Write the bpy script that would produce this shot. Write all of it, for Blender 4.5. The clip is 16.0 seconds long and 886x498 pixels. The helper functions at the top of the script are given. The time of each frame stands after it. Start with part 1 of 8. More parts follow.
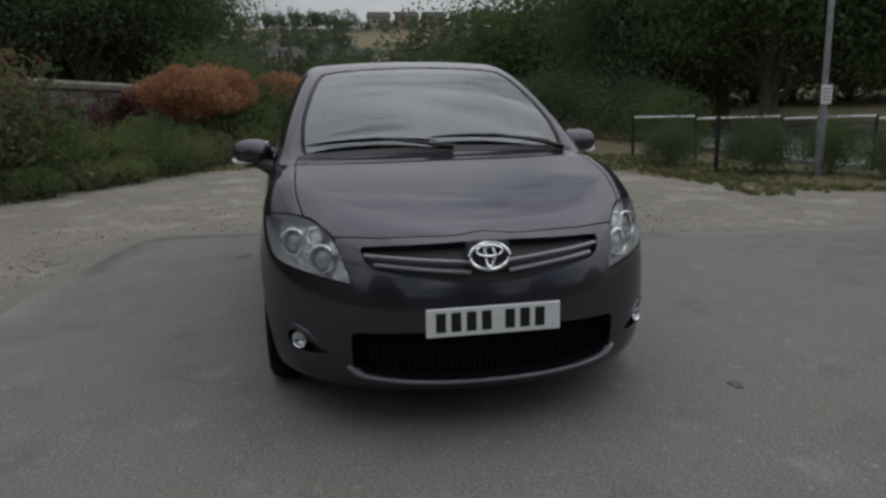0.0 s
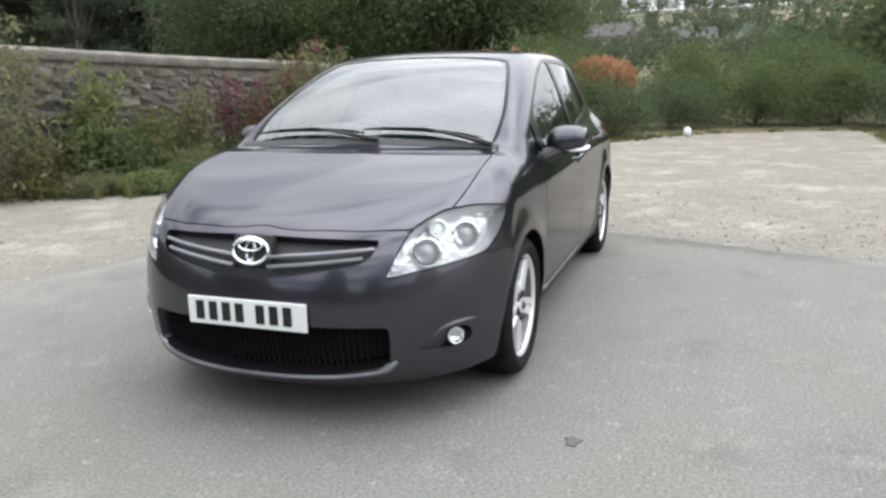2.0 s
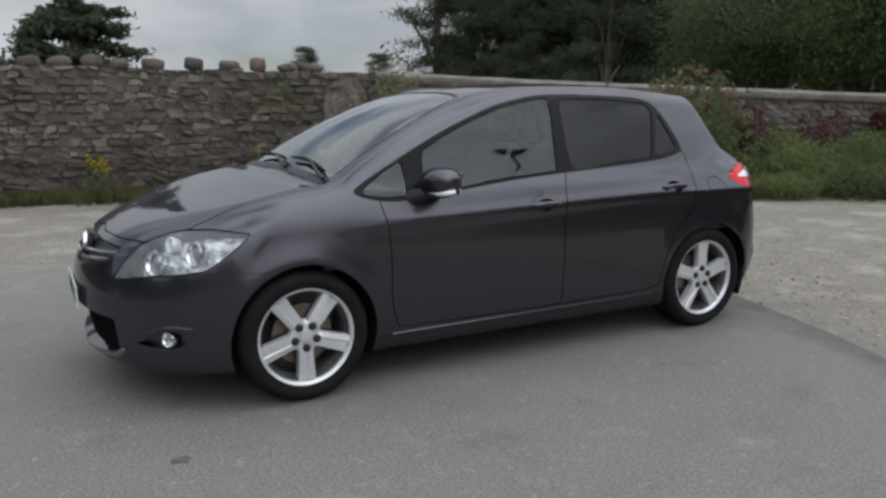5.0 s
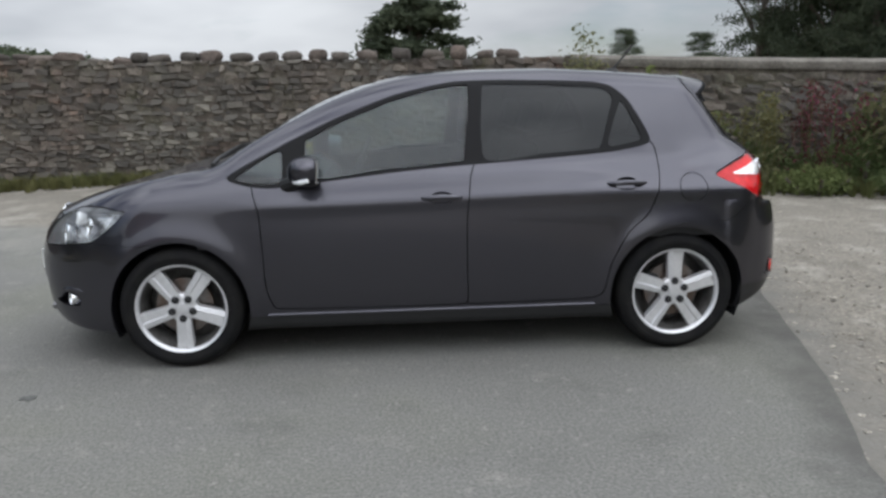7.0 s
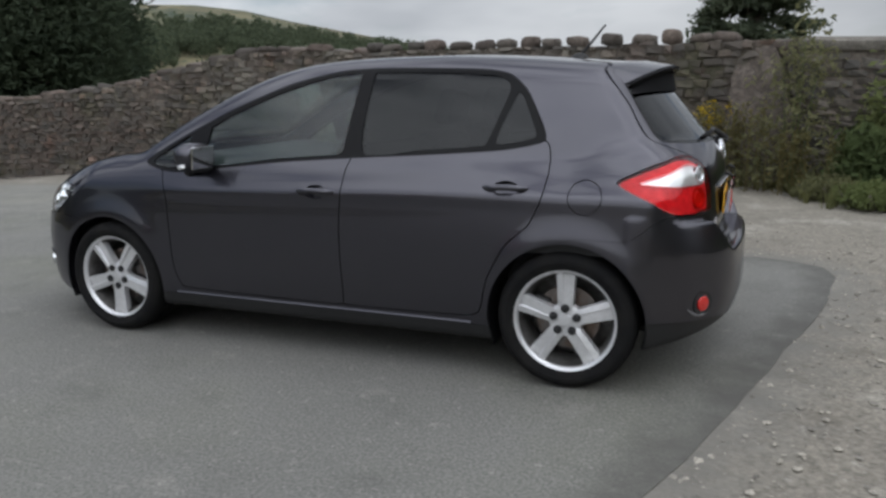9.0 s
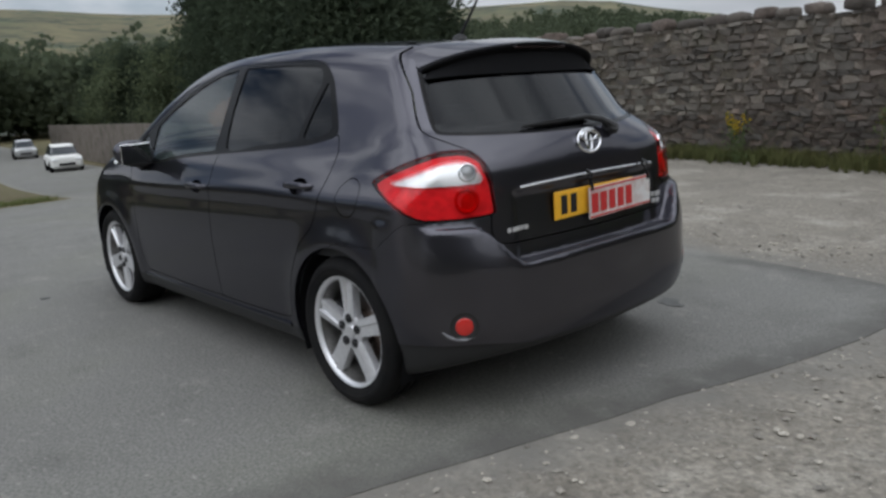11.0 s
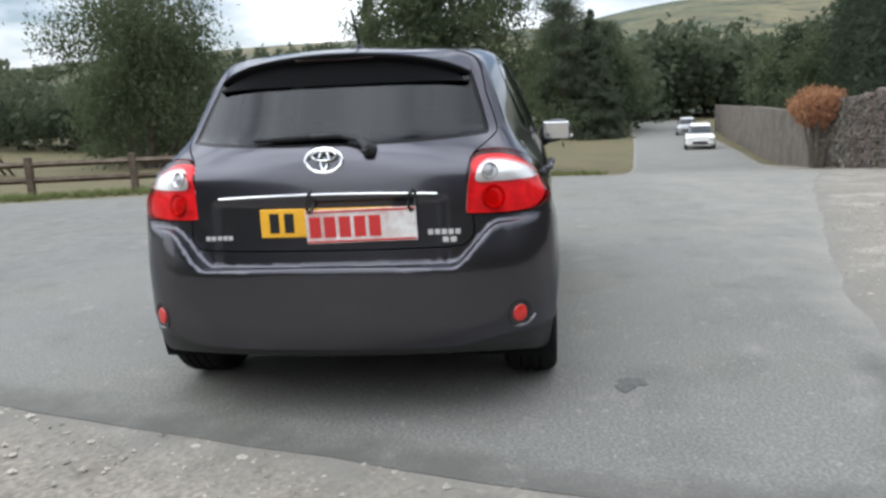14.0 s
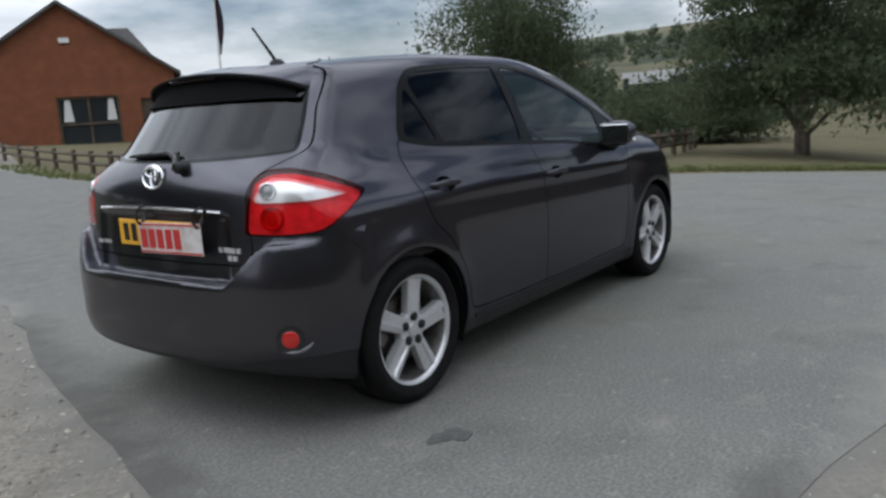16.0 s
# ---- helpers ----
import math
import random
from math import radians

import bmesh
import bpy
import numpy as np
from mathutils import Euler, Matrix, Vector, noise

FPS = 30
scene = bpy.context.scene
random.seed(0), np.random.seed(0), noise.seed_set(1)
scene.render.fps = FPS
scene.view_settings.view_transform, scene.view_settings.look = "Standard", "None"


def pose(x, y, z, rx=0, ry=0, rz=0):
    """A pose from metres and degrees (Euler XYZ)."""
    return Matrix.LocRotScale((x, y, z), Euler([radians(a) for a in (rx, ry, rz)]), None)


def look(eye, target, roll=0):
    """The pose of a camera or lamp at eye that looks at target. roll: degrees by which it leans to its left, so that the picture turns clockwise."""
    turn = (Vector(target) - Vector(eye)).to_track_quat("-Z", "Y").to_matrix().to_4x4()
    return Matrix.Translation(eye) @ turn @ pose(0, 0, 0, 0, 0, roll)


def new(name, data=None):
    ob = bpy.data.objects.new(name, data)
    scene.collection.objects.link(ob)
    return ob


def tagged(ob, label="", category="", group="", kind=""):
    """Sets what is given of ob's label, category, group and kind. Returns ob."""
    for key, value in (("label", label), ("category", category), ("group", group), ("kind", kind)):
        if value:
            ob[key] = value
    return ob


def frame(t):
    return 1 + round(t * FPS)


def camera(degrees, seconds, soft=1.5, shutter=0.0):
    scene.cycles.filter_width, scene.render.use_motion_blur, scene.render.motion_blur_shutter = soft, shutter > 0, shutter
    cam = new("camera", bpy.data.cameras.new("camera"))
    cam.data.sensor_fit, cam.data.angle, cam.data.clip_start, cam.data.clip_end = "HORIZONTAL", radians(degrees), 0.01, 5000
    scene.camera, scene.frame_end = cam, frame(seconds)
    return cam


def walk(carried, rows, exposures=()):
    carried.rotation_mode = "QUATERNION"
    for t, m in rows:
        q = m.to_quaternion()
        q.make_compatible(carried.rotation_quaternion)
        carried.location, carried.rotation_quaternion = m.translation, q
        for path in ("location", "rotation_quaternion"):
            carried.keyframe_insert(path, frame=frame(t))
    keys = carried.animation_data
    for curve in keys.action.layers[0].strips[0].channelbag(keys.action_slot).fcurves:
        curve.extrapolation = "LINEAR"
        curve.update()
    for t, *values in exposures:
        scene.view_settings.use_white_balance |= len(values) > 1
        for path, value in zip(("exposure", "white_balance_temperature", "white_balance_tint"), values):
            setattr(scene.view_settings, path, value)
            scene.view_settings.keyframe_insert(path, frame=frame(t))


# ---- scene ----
cam = camera(60.1, 16.0, soft=2.8)
PATH = [
    (0, (4.916, -0.693, 1.352), (2.994, -0.333, 0.936), -1.2),
    (0.5, (4.952, -0.114, 1.345), (2.999, -0.015, 0.928), -1.7),
    (1, (4.879, 0.472, 1.341), (2.931, 0.311, 0.92), -1.9),
    (1.5, (4.771, 1.061, 1.341), (2.863, 0.643, 0.913), -1.6),
    (2, (4.605, 1.638, 1.348), (2.765, 0.987, 0.91), -1.2),
    (2.5, (4.396, 2.199, 1.352), (2.654, 1.321, 0.911), -1.1),
    (3, (4.163, 2.727, 1.389), (2.545, 1.639, 0.944), -0.4),
    (3.5, (3.836, 3.208, 1.416), (2.362, 1.929, 0.982), 0.0),
    (4, (3.426, 3.619, 1.409), (2.107, 2.171, 1.002), 0.3),
    (4.5, (2.938, 3.952, 1.397), (1.795, 2.356, 1.016), 0.1),
    (4.7, (2.732, 4.055, 1.398), (1.665, 2.406, 1.022), 0.1),
    (6.8, (0.372, 4.714, 1.397), (0.182, 2.765, 0.993), -1.4),
    (7, (0.182, 4.74, 1.4), (0.062, 2.786, 0.993), -1.1),
    (7.5, (-0.391, 4.705, 1.414), (-0.306, 2.751, 1.0), -1.1),
    (8, (-0.949, 4.584, 1.407), (-0.655, 2.651, 0.985), -1.2),
    (8.5, (-1.487, 4.374, 1.403), (-0.979, 2.488, 0.974), -1.0),
    (9, (-2.027, 4.099, 1.367), (-1.297, 2.286, 0.945), -0.9),
    (9.5, (-2.553, 3.756, 1.351), (-1.614, 2.041, 0.93), -1.6),
    (9.7, (-2.771, 3.63, 1.367), (-1.757, 1.96, 0.94), -1.6),
    (11.8, (-4.356, 1.712, 1.229), (-2.628, 0.783, 0.837), -4.2),
    (12, (-4.481, 1.506, 1.238), (-2.698, 0.688, 0.845), -4.0),
    (12.5, (-4.687, 0.948, 1.22), (-2.797, 0.414, 0.841), -3.9),
    (13, (-4.828, 0.371, 1.203), (-2.879, 0.115, 0.836), -4.1),
    (13.5, (-4.812, -0.221, 1.215), (-2.848, -0.218, 0.834), -3.0),
    (14, (-4.739, -0.813, 1.215), (-2.789, -0.558, 0.847), -2.5),
    (14.5, (-4.543, -1.37, 1.199), (-2.641, -0.863, 0.846), -2.9),
    (15, (-4.33, -1.901, 1.191), (-2.507, -1.15, 0.858), -3.1),
    (15.3, (-4.179, -2.187, 1.202), (-2.416, -1.304, 0.866), -3.0),
    (15.5, (-4.038, -2.387, 1.204), (-2.328, -1.406, 0.866), -3.2),
    (16, (-3.7, -2.868, 1.233), (-2.14, -1.67, 0.871), -3.7),
]
walk(cam, [(t, look(eye, target, roll)) for t, eye, target, roll in PATH], exposures=[(0, -1.12, 6500, 10), (0.5, -0.68, 6500, 10), (1, -0.39, 6500, 10), (1.5, 0.42, 6500, 10), (2, 0.68, 6500, 10), (2.5, 1.05, 6500, 10), (3, 1.48, 6500, 10), (3.5, 1.25, 6500, 10), (4, 0.37, 6500, 10), (4.5, -0.32, 6500, 10), (4.8, -0.36, 6350, 10), (6.6, -0.19, 6350, 10), (7, -0.14, 6350, 10), (7.5, -0.01, 6350, 10), (8, -0.4, 6350, 10), (8.5, -0.43, 6350, 10), (9, -0.43, 6350, 10), (9.5, -0.34, 6350, 10), (9.8, -0.35, 6350, 10), (11.6, -0.57, 6280, 10), (12, -0.63, 6280, 10), (12.5, -1.16, 6280, 10), (13, -0.98, 6280, 10), (13.5, -0.31, 6280, 10), (14, 0.36, 6280, 10), (14.5, -0.44, 6180, 10), (15, -0.76, 6180, 10), (15.5, -0.34, 6180, 10), (16, -0.36, 6180, 10)])

# ---- daylight: a bright, mostly clouded sky and a weak, wide sun ----
SUN_ELEVATION, SUN_AZIMUTH = 52, 118
world = bpy.data.worlds.new("sky")
world.use_nodes = True
scene.world = world
nt = world.node_tree
nt.nodes.clear()


def wnode(kind, **values):
    n = nt.nodes.new(kind)
    for k, v in values.items():
        n.inputs[k.replace("_", " ")].default_value = v
    return n


sky = wnode("ShaderNodeTexSky")
sky.sky_type, sky.sun_disc = "NISHITA", False
sky.sun_elevation, sky.sun_rotation = radians(SUN_ELEVATION), radians(90 - SUN_AZIMUTH)
sky.air_density, sky.dust_density = 1.0, 1.5
coord = nt.nodes.new("ShaderNodeTexCoord")
flat = wnode("ShaderNodeMapping")
flat.inputs["Scale"].default_value = (1, 1, 3.2)
nt.links.new(coord.outputs["Generated"], flat.inputs["Vector"])
clouds = wnode("ShaderNodeTexNoise", Scale=2.3, Detail=7.0, Roughness=0.55)
nt.links.new(flat.outputs["Vector"], clouds.inputs["Vector"])
cover = nt.nodes.new("ShaderNodeValToRGB")
cover.color_ramp.elements[0].position, cover.color_ramp.elements[0].color = 0.36, (0, 0, 0, 1)
cover.color_ramp.elements[1].position, cover.color_ramp.elements[1].color = 0.54, (1, 1, 1, 1)
apart = nt.nodes.new("ShaderNodeSeparateXYZ")
nt.links.new(coord.outputs["Generated"], apart.inputs["Vector"])


def wmath(op, a, b):
    n = nt.nodes.new("ShaderNodeMath")
    n.operation = op
    for i, v in enumerate((a, b)):
        if isinstance(v, (int, float)):
            n.inputs[i].default_value = v
        else:
            nt.links.new(v, n.inputs[i])
    return n.outputs[0]


# the cloud thins out over the valley
nt.links.new(wmath("SUBTRACT", wmath("ADD", clouds.outputs["Fac"], 0.05), wmath("MULTIPLY", apart.outputs["X"], 0.1)), cover.inputs["Fac"])
# an overcast sky grows brighter towards the zenith
lift = wmath("ADD", wmath("MULTIPLY", wmath("MAXIMUM", apart.outputs["Z"], 0.0), 1.6), 1.08)
# and round the veiled sun
sun_at = Vector((math.cos(radians(SUN_ELEVATION)) * math.cos(radians(SUN_AZIMUTH)), math.cos(radians(SUN_ELEVATION)) * math.sin(radians(SUN_AZIMUTH)), math.sin(radians(SUN_ELEVATION))))
near_sun = wmath("MAXIMUM", wmath("ADD", wmath("ADD", wmath("MULTIPLY", apart.outputs["X"], sun_at.x), wmath("MULTIPLY", apart.outputs["Y"], sun_at.y)), wmath("MULTIPLY", apart.outputs["Z"], sun_at.z)), 0.0)
lift = wmath("MULTIPLY", lift, wmath("ADD", wmath("MULTIPLY", wmath("POWER", near_sun, 1.5), 0.75), wmath("ADD", wmath("MULTIPLY", wmath("MAXIMUM", apart.outputs["X"], 0.0), 0.36), 0.7)))
shades = wnode("ShaderNodeTexNoise", Scale=3.6, Detail=3.5, Roughness=0.5)
nt.links.new(flat.outputs["Vector"], shades.inputs["Vector"])
tone = nt.nodes.new("ShaderNodeValToRGB")
tone.color_ramp.elements[0].position, tone.color_ramp.elements[0].color = 0.33, (6.3, 6.6, 7.0, 1)
tone.color_ramp.elements[1].position, tone.color_ramp.elements[1].color = 0.68, (9.6, 9.9, 10.2, 1)
nt.links.new(shades.outputs["Fac"], tone.inputs["Fac"])
mix = nt.nodes.new("ShaderNodeMix")
mix.data_type = "RGBA"
nt.links.new(cover.outputs["Color"], mix.inputs["Factor"])
nt.links.new(sky.outputs["Color"], mix.inputs["A"])
grow = nt.nodes.new("ShaderNodeMix")
grow.data_type, grow.blend_type = "RGBA", "MULTIPLY"
grow.inputs["Factor"].default_value = 1.0
nt.links.new(tone.outputs["Color"], grow.inputs["A"])
nt.links.new(lift, grow.inputs["B"])
nt.links.new(grow.outputs["Result"], mix.inputs["B"])
back = wnode("ShaderNodeBackground", Strength=0.098)
nt.links.new(mix.outputs["Result"], back.inputs["Color"])
out = nt.nodes.new("ShaderNodeOutputWorld")
nt.links.new(back.outputs["Background"], out.inputs["Surface"])

sun_data = bpy.data.lights.new("sun", "SUN")
sun_data.energy, sun_data.angle, sun_data.color = 0.7, radians(140), (1.0, 0.96, 0.9)
sun = new("sun", sun_data)
sun.matrix_world = look(sun_at * 50, (0, 0, 0))

# ---- materials ----
def material(name, color, rough=0.6, metal=0.0, spots=None, spot_scale=3.0, spot_mix=0.5, grain=0.0, grain_scale=60.0, bump=0.0, bump_scale=40.0,
             coat=0.0, trans=0.0, ior=1.45, alpha=1.0, vary=0.0, spec=0.5, emit=None, layers=(), vary_to=None):
    """A principled surface: base colour, a second colour in patches, fine grain in value and roughness, fine relief, and a spread from piece to piece."""
    m = bpy.data.materials.new(name)
    m.use_nodes = True
    t = m.node_tree
    b = t.nodes["Principled BSDF"]
    s = b.inputs
    s["Base Color"].default_value = (*color, 1)
    s["Roughness"].default_value, s["Metallic"].default_value = rough, metal
    s["Coat Weight"].default_value, s["Coat Roughness"].default_value = coat, 0.04
    s["Transmission Weight"].default_value, s["IOR"].default_value, s["Alpha"].default_value = trans, ior, alpha
    s["Specular IOR Level"].default_value = spec
    if emit:
        s["Emission Color"].default_value, s["Emission Strength"].default_value = (*emit[:3], 1), emit[3]
    where = t.nodes.new("ShaderNodeTexCoord")
    col = None

    def rgb_mix(fac, a, c, blend="MIX"):
        n = t.nodes.new("ShaderNodeMix")
        n.data_type, n.blend_type = "RGBA", blend
        for sock, v in (("Factor", fac), ("A", a), ("B", c)):
            if isinstance(v, (tuple, float, int)):
                n.inputs[sock].default_value = v
            else:
                t.links.new(v, n.inputs[sock])
        return n.outputs["Result"]

    def noise_of(scale, detail, low, high):
        n = t.nodes.new("ShaderNodeTexNoise")
        n.inputs["Scale"].default_value, n.inputs["Detail"].default_value, n.inputs["Roughness"].default_value = scale, detail, 0.6
        t.links.new(where.outputs["Object"], n.inputs["Vector"])
        r = t.nodes.new("ShaderNodeMapRange")
        r.inputs["From Min"].default_value, r.inputs["From Max"].default_value = low, high
        t.links.new(n.outputs["Fac"], r.inputs["Value"])
        return r.outputs["Result"]

    col = (*color, 1)
    if spots:
        f = noise_of(spot_scale, 6, 0.5 - 0.5 * spot_mix * 0.6, 0.72 - 0.2 * spot_mix)
        col = rgb_mix(f, col, (*spots, 1))
    for other, scale, low, high, detail in layers:
        col = rgb_mix(noise_of(scale, detail, low, high), col, (*other, 1))
    if grain:
        g = noise_of(grain_scale, 4, 0.3, 0.7)
        lighter = rgb_mix(g, (1 - grain, 1 - grain, 1 - grain, 1), (1 + grain, 1 + grain, 1 + grain, 1))
        col = rgb_mix(1.0, col, lighter, "MULTIPLY")
        r = t.nodes.new("ShaderNodeMapRange")
        r.inputs["To Min"].default_value, r.inputs["To Max"].default_value = max(0.02, rough - 0.35 * grain), min(1, rough + 0.35 * grain)
        t.links.new(g, r.inputs["Value"])
        t.links.new(r.outputs["Result"], s["Roughness"])
    if vary:
        info = t.nodes.new("ShaderNodeObjectInfo")
        geo = t.nodes.new("ShaderNodeNewGeometry")
        both = t.nodes.new("ShaderNodeMath")
        both.operation = "ADD"
        t.links.new(info.outputs["Random"], both.inputs[0])
        t.links.new(geo.outputs["Random Per Island"], both.inputs[1])
        half = t.nodes.new("ShaderNodeMath")
        half.operation = "FRACT"
        t.links.new(both.outputs[0], half.inputs[0])
        if vary_to:
            swap = t.nodes.new("ShaderNodeMath")
            swap.operation = "PINGPONG"
            swap.inputs[1].default_value = 0.23
            t.links.new(half.outputs[0], swap.inputs[0])
            wide = t.nodes.new("ShaderNodeMapRange")
            wide.inputs["From Max"].default_value = 0.23
            t.links.new(swap.outputs[0], wide.inputs["Value"])
            col = rgb_mix(wide.outputs["Result"], col, (*vary_to, 1))
        lighter = rgb_mix(half.outputs[0], (1 - vary, 1 - vary, 1 - vary, 1), (1 + vary, 1 + vary * 0.95, 1 + vary * 0.85, 1))
        col = rgb_mix(1.0, col, lighter, "MULTIPLY")
    if not isinstance(col, tuple):
        t.links.new(col, s["Base Color"])
    if bump:
        n = t.nodes.new("ShaderNodeTexNoise")
        n.inputs["Scale"].default_value, n.inputs["Detail"].default_value = bump_scale, 6
        t.links.new(where.outputs["Object"], n.inputs["Vector"])
        bn = t.nodes.new("ShaderNodeBump")
        bn.inputs["Strength"].default_value, bn.inputs["Distance"].default_value = 1.0, bump
        t.links.new(n.outputs["Fac"], bn.inputs["Height"])
        t.links.new(bn.outputs["Normal"], s["Normal"])
    return m


PAINT = material("grey_metallic_paint", (0.062, 0.0605, 0.074), 0.29, 0.93, spots=(0.067, 0.065, 0.079), spot_scale=1.5, grain=0.06, grain_scale=900, coat=0.8)
PAINT.node_tree.nodes["Principled BSDF"].inputs["Specular Tint"].default_value = (0.4, 0.4, 0.44, 1)
SILVER = material("silver_lip_paint", (0.2, 0.2, 0.215), 0.35, 0.7, coat=0.6, grain=0.05, grain_scale=300)
BLACK = material("black_plastic", (0.016, 0.016, 0.017), 0.5, grain=0.2, grain_scale=400, bump=0.0004, bump_scale=500)
INTAKE_BLACK = material("matt_intake_black", (0.009, 0.009, 0.01), 0.9, grain=0.2, grain_scale=200, spec=0.1)
GLOSS = material("gloss_black_trim", (0.008, 0.008, 0.009), 0.25, spec=0.14)
RUBBER = material("tyre_rubber", (0.009, 0.009, 0.01), 0.8, spots=(0.015, 0.0145, 0.014), spot_scale=9, spot_mix=0.4, grain=0.2, grain_scale=120, bump=0.0008, bump_scale=160, spec=0.15)
ALLOY = material("silver_alloy", (0.7, 0.7, 0.72), 0.32, 0.55, grain=0.08, grain_scale=70, coat=0.5)
ALLOY_DARK = material("dusty_alloy_barrel", (0.2, 0.195, 0.19), 0.45, 0.6, spots=(0.1, 0.095, 0.09), spot_scale=12, grain=0.2)
STEEL = material("brake_disc_steel", (0.2, 0.19, 0.185), 0.4, 0.9, spots=(0.16, 0.12, 0.1), spot_scale=14, grain=0.15, grain_scale=90)
CHROME = material("chrome", (0.75, 0.76, 0.78), 0.08, 1.0)
REFLECTOR = material("lamp_reflector", (0.88, 0.89, 0.9), 0.22, 0.25, grain=0.06, grain_scale=40)
CABIN = material("charcoal_cabin_trim", (0.035, 0.035, 0.037), 0.8, grain=0.25, grain_scale=200)
SEAT = material("charcoal_seat_cloth", (0.045, 0.045, 0.05), 0.9, spots=(0.06, 0.06, 0.065), spot_scale=30, grain=0.3, grain_scale=300, bump=0.001, bump_scale=300)
WHITE_PLATE = material("white_reflective_plate", (0.72, 0.73, 0.72), 0.35, grain=0.04, grain_scale=30)
YELLOW_PLATE = material("amber_yellow_plate", (0.8, 0.42, 0.03), 0.35, grain=0.05, grain_scale=30)
TRADE_PLATE = material("worn_white_trade_plate", (0.66, 0.65, 0.64), 0.45, spots=(0.45, 0.3, 0.27), spot_scale=9, spot_mix=0.3, grain=0.1, grain_scale=60)
RED_PAINT = material("red_plate_lettering", (0.5, 0.03, 0.03), 0.45, grain=0.1, grain_scale=80)
BAR_BLACK = material("black_plate_lettering", (0.012, 0.012, 0.014), 0.4)


def glass(name, tint, keep, rough=0.0, ior=1.75):
    """A thin pane: part of the light passes, dimmed and tinted, the rest mirrors off its face."""
    m = bpy.data.materials.new(name)
    m.use_nodes = True
    t = m.node_tree
    t.nodes.clear()
    o = t.nodes.new("ShaderNodeOutputMaterial")
    a = t.nodes.new("ShaderNodeBsdfTransparent")
    a.inputs["Color"].default_value = (tint[0] * keep, tint[1] * keep, tint[2] * keep, 1)
    g = t.nodes.new("ShaderNodeBsdfGlossy")
    g.inputs["Color"].default_value, g.inputs["Roughness"].default_value = (0.95, 0.97, 1.0, 1), rough
    facing = t.nodes.new("ShaderNodeLayerWeight")
    facing.inputs["Blend"].default_value = 0.5
    power = t.nodes.new("ShaderNodeMath")
    power.operation = "POWER"
    power.inputs[1].default_value = 5.0
    t.links.new(facing.outputs["Facing"], power.inputs[0])
    fr = t.nodes.new("ShaderNodeMapRange")
    fr.inputs["To Min"].default_value = ((ior - 1) / (ior + 1)) ** 2
    t.links.new(power.outputs[0], fr.inputs["Value"])
    mx = t.nodes.new("ShaderNodeMixShader")
    t.links.new(fr.outputs[0], mx.inputs[0])
    t.links.new(a.outputs[0], mx.inputs[1])
    t.links.new(g.outputs[0], mx.inputs[2])
    t.links.new(mx.outputs[0], o.inputs["Surface"])
    return m


GLASS = glass("green_tinted_glass", (0.8, 0.95, 0.92), 0.8, 0.0, 1.58)
PRIVACY = glass("dark_privacy_glass", (0.8, 0.85, 0.9), 0.07, 0.0, 1.42)
SCREEN = glass("windscreen_glass", (0.85, 0.95, 0.92), 0.7, 0.0, 2.25)
CLEAR_LENS = glass("clear_lens", (0.97, 0.98, 0.98), 0.96, 0.0, 1.45)
RED_LENS = glass("red_lens", (0.92, 0.08, 0.1), 0.98, 0.0, 1.45)
# ---- the car's outer form: one smooth solid from a few profile curves ----
def curve(points):
    """A smooth function through (x, y) points in rising x, flat beyond its ends."""
    xs = np.array([p[0] for p in points], float)
    ys = np.array([p[1] for p in points], float)
    d = np.diff(ys) / np.diff(xs)
    m = np.concatenate(([d[0]], (d[:-1] + d[1:]) / 2, [d[-1]]))
    for i in range(1, len(m) - 1):
        if d[i - 1] * d[i] <= 0:
            m[i] = 0
        else:
            m[i] = math.copysign(min(abs(m[i]), 3 * min(abs(d[i - 1]), abs(d[i]))), m[i])

    def f(v):
        v = np.clip(np.asarray(v, float), xs[0], xs[-1])
        i = np.clip(np.searchsorted(xs, v) - 1, 0, len(xs) - 2)
        h = xs[i + 1] - xs[i]
        u = (v - xs[i]) / h
        return ((1 + 2 * u) * (1 - u) ** 2 * ys[i] + u * (1 - u) ** 2 * h * m[i]
                + u * u * (3 - 2 * u) * ys[i + 1] + u * u * (u - 1) * h * m[i + 1])
    return f


def smax(a, b, k):
    h = np.maximum(k - np.abs(a - b), 0) / k
    return np.maximum(a, b) + h * h * k * 0.25


def step(a, b, v):
    u = np.clip((v - a) / (b - a), 0, 1)
    return u * u * (3 - 2 * u)


top_line = curve([(-2.1, 1.36), (-1.75, 1.425), (-1.6, 1.447), (-1.27, 1.478), (-0.93, 1.503), (-0.6, 1.515), (-0.26, 1.513), (0.08, 1.495),
                  (0.25, 1.465), (0.42, 1.42), (0.6, 1.352), (0.78, 1.262), (0.96, 1.155), (1.09, 1.065), (1.17, 1.025), (1.3, 0.998), (1.5, 0.958), (1.7, 0.912),
                  (1.9, 0.855), (2.05, 0.805), (2.25, 0.73)])
top_crown = curve([(-2.0, 0.10), (-0.5, 0.06), (0.2, 0.065), (0.6, 0.10), (1.05, 0.06), (1.3, 0.0), (1.7, 0.015), (2.2, 0.08)])
side_line = curve([(0.05, 0.80), (0.2, 0.838), (0.3, 0.858), (0.45, 0.872), (0.62, 0.879), (0.78, 0.873), (0.88, 0.86), (0.96, 0.836), (1.03, 0.803), (1.1, 0.776), (1.25, 0.717),
                   (1.43, 0.635), (1.6, 0.55)])
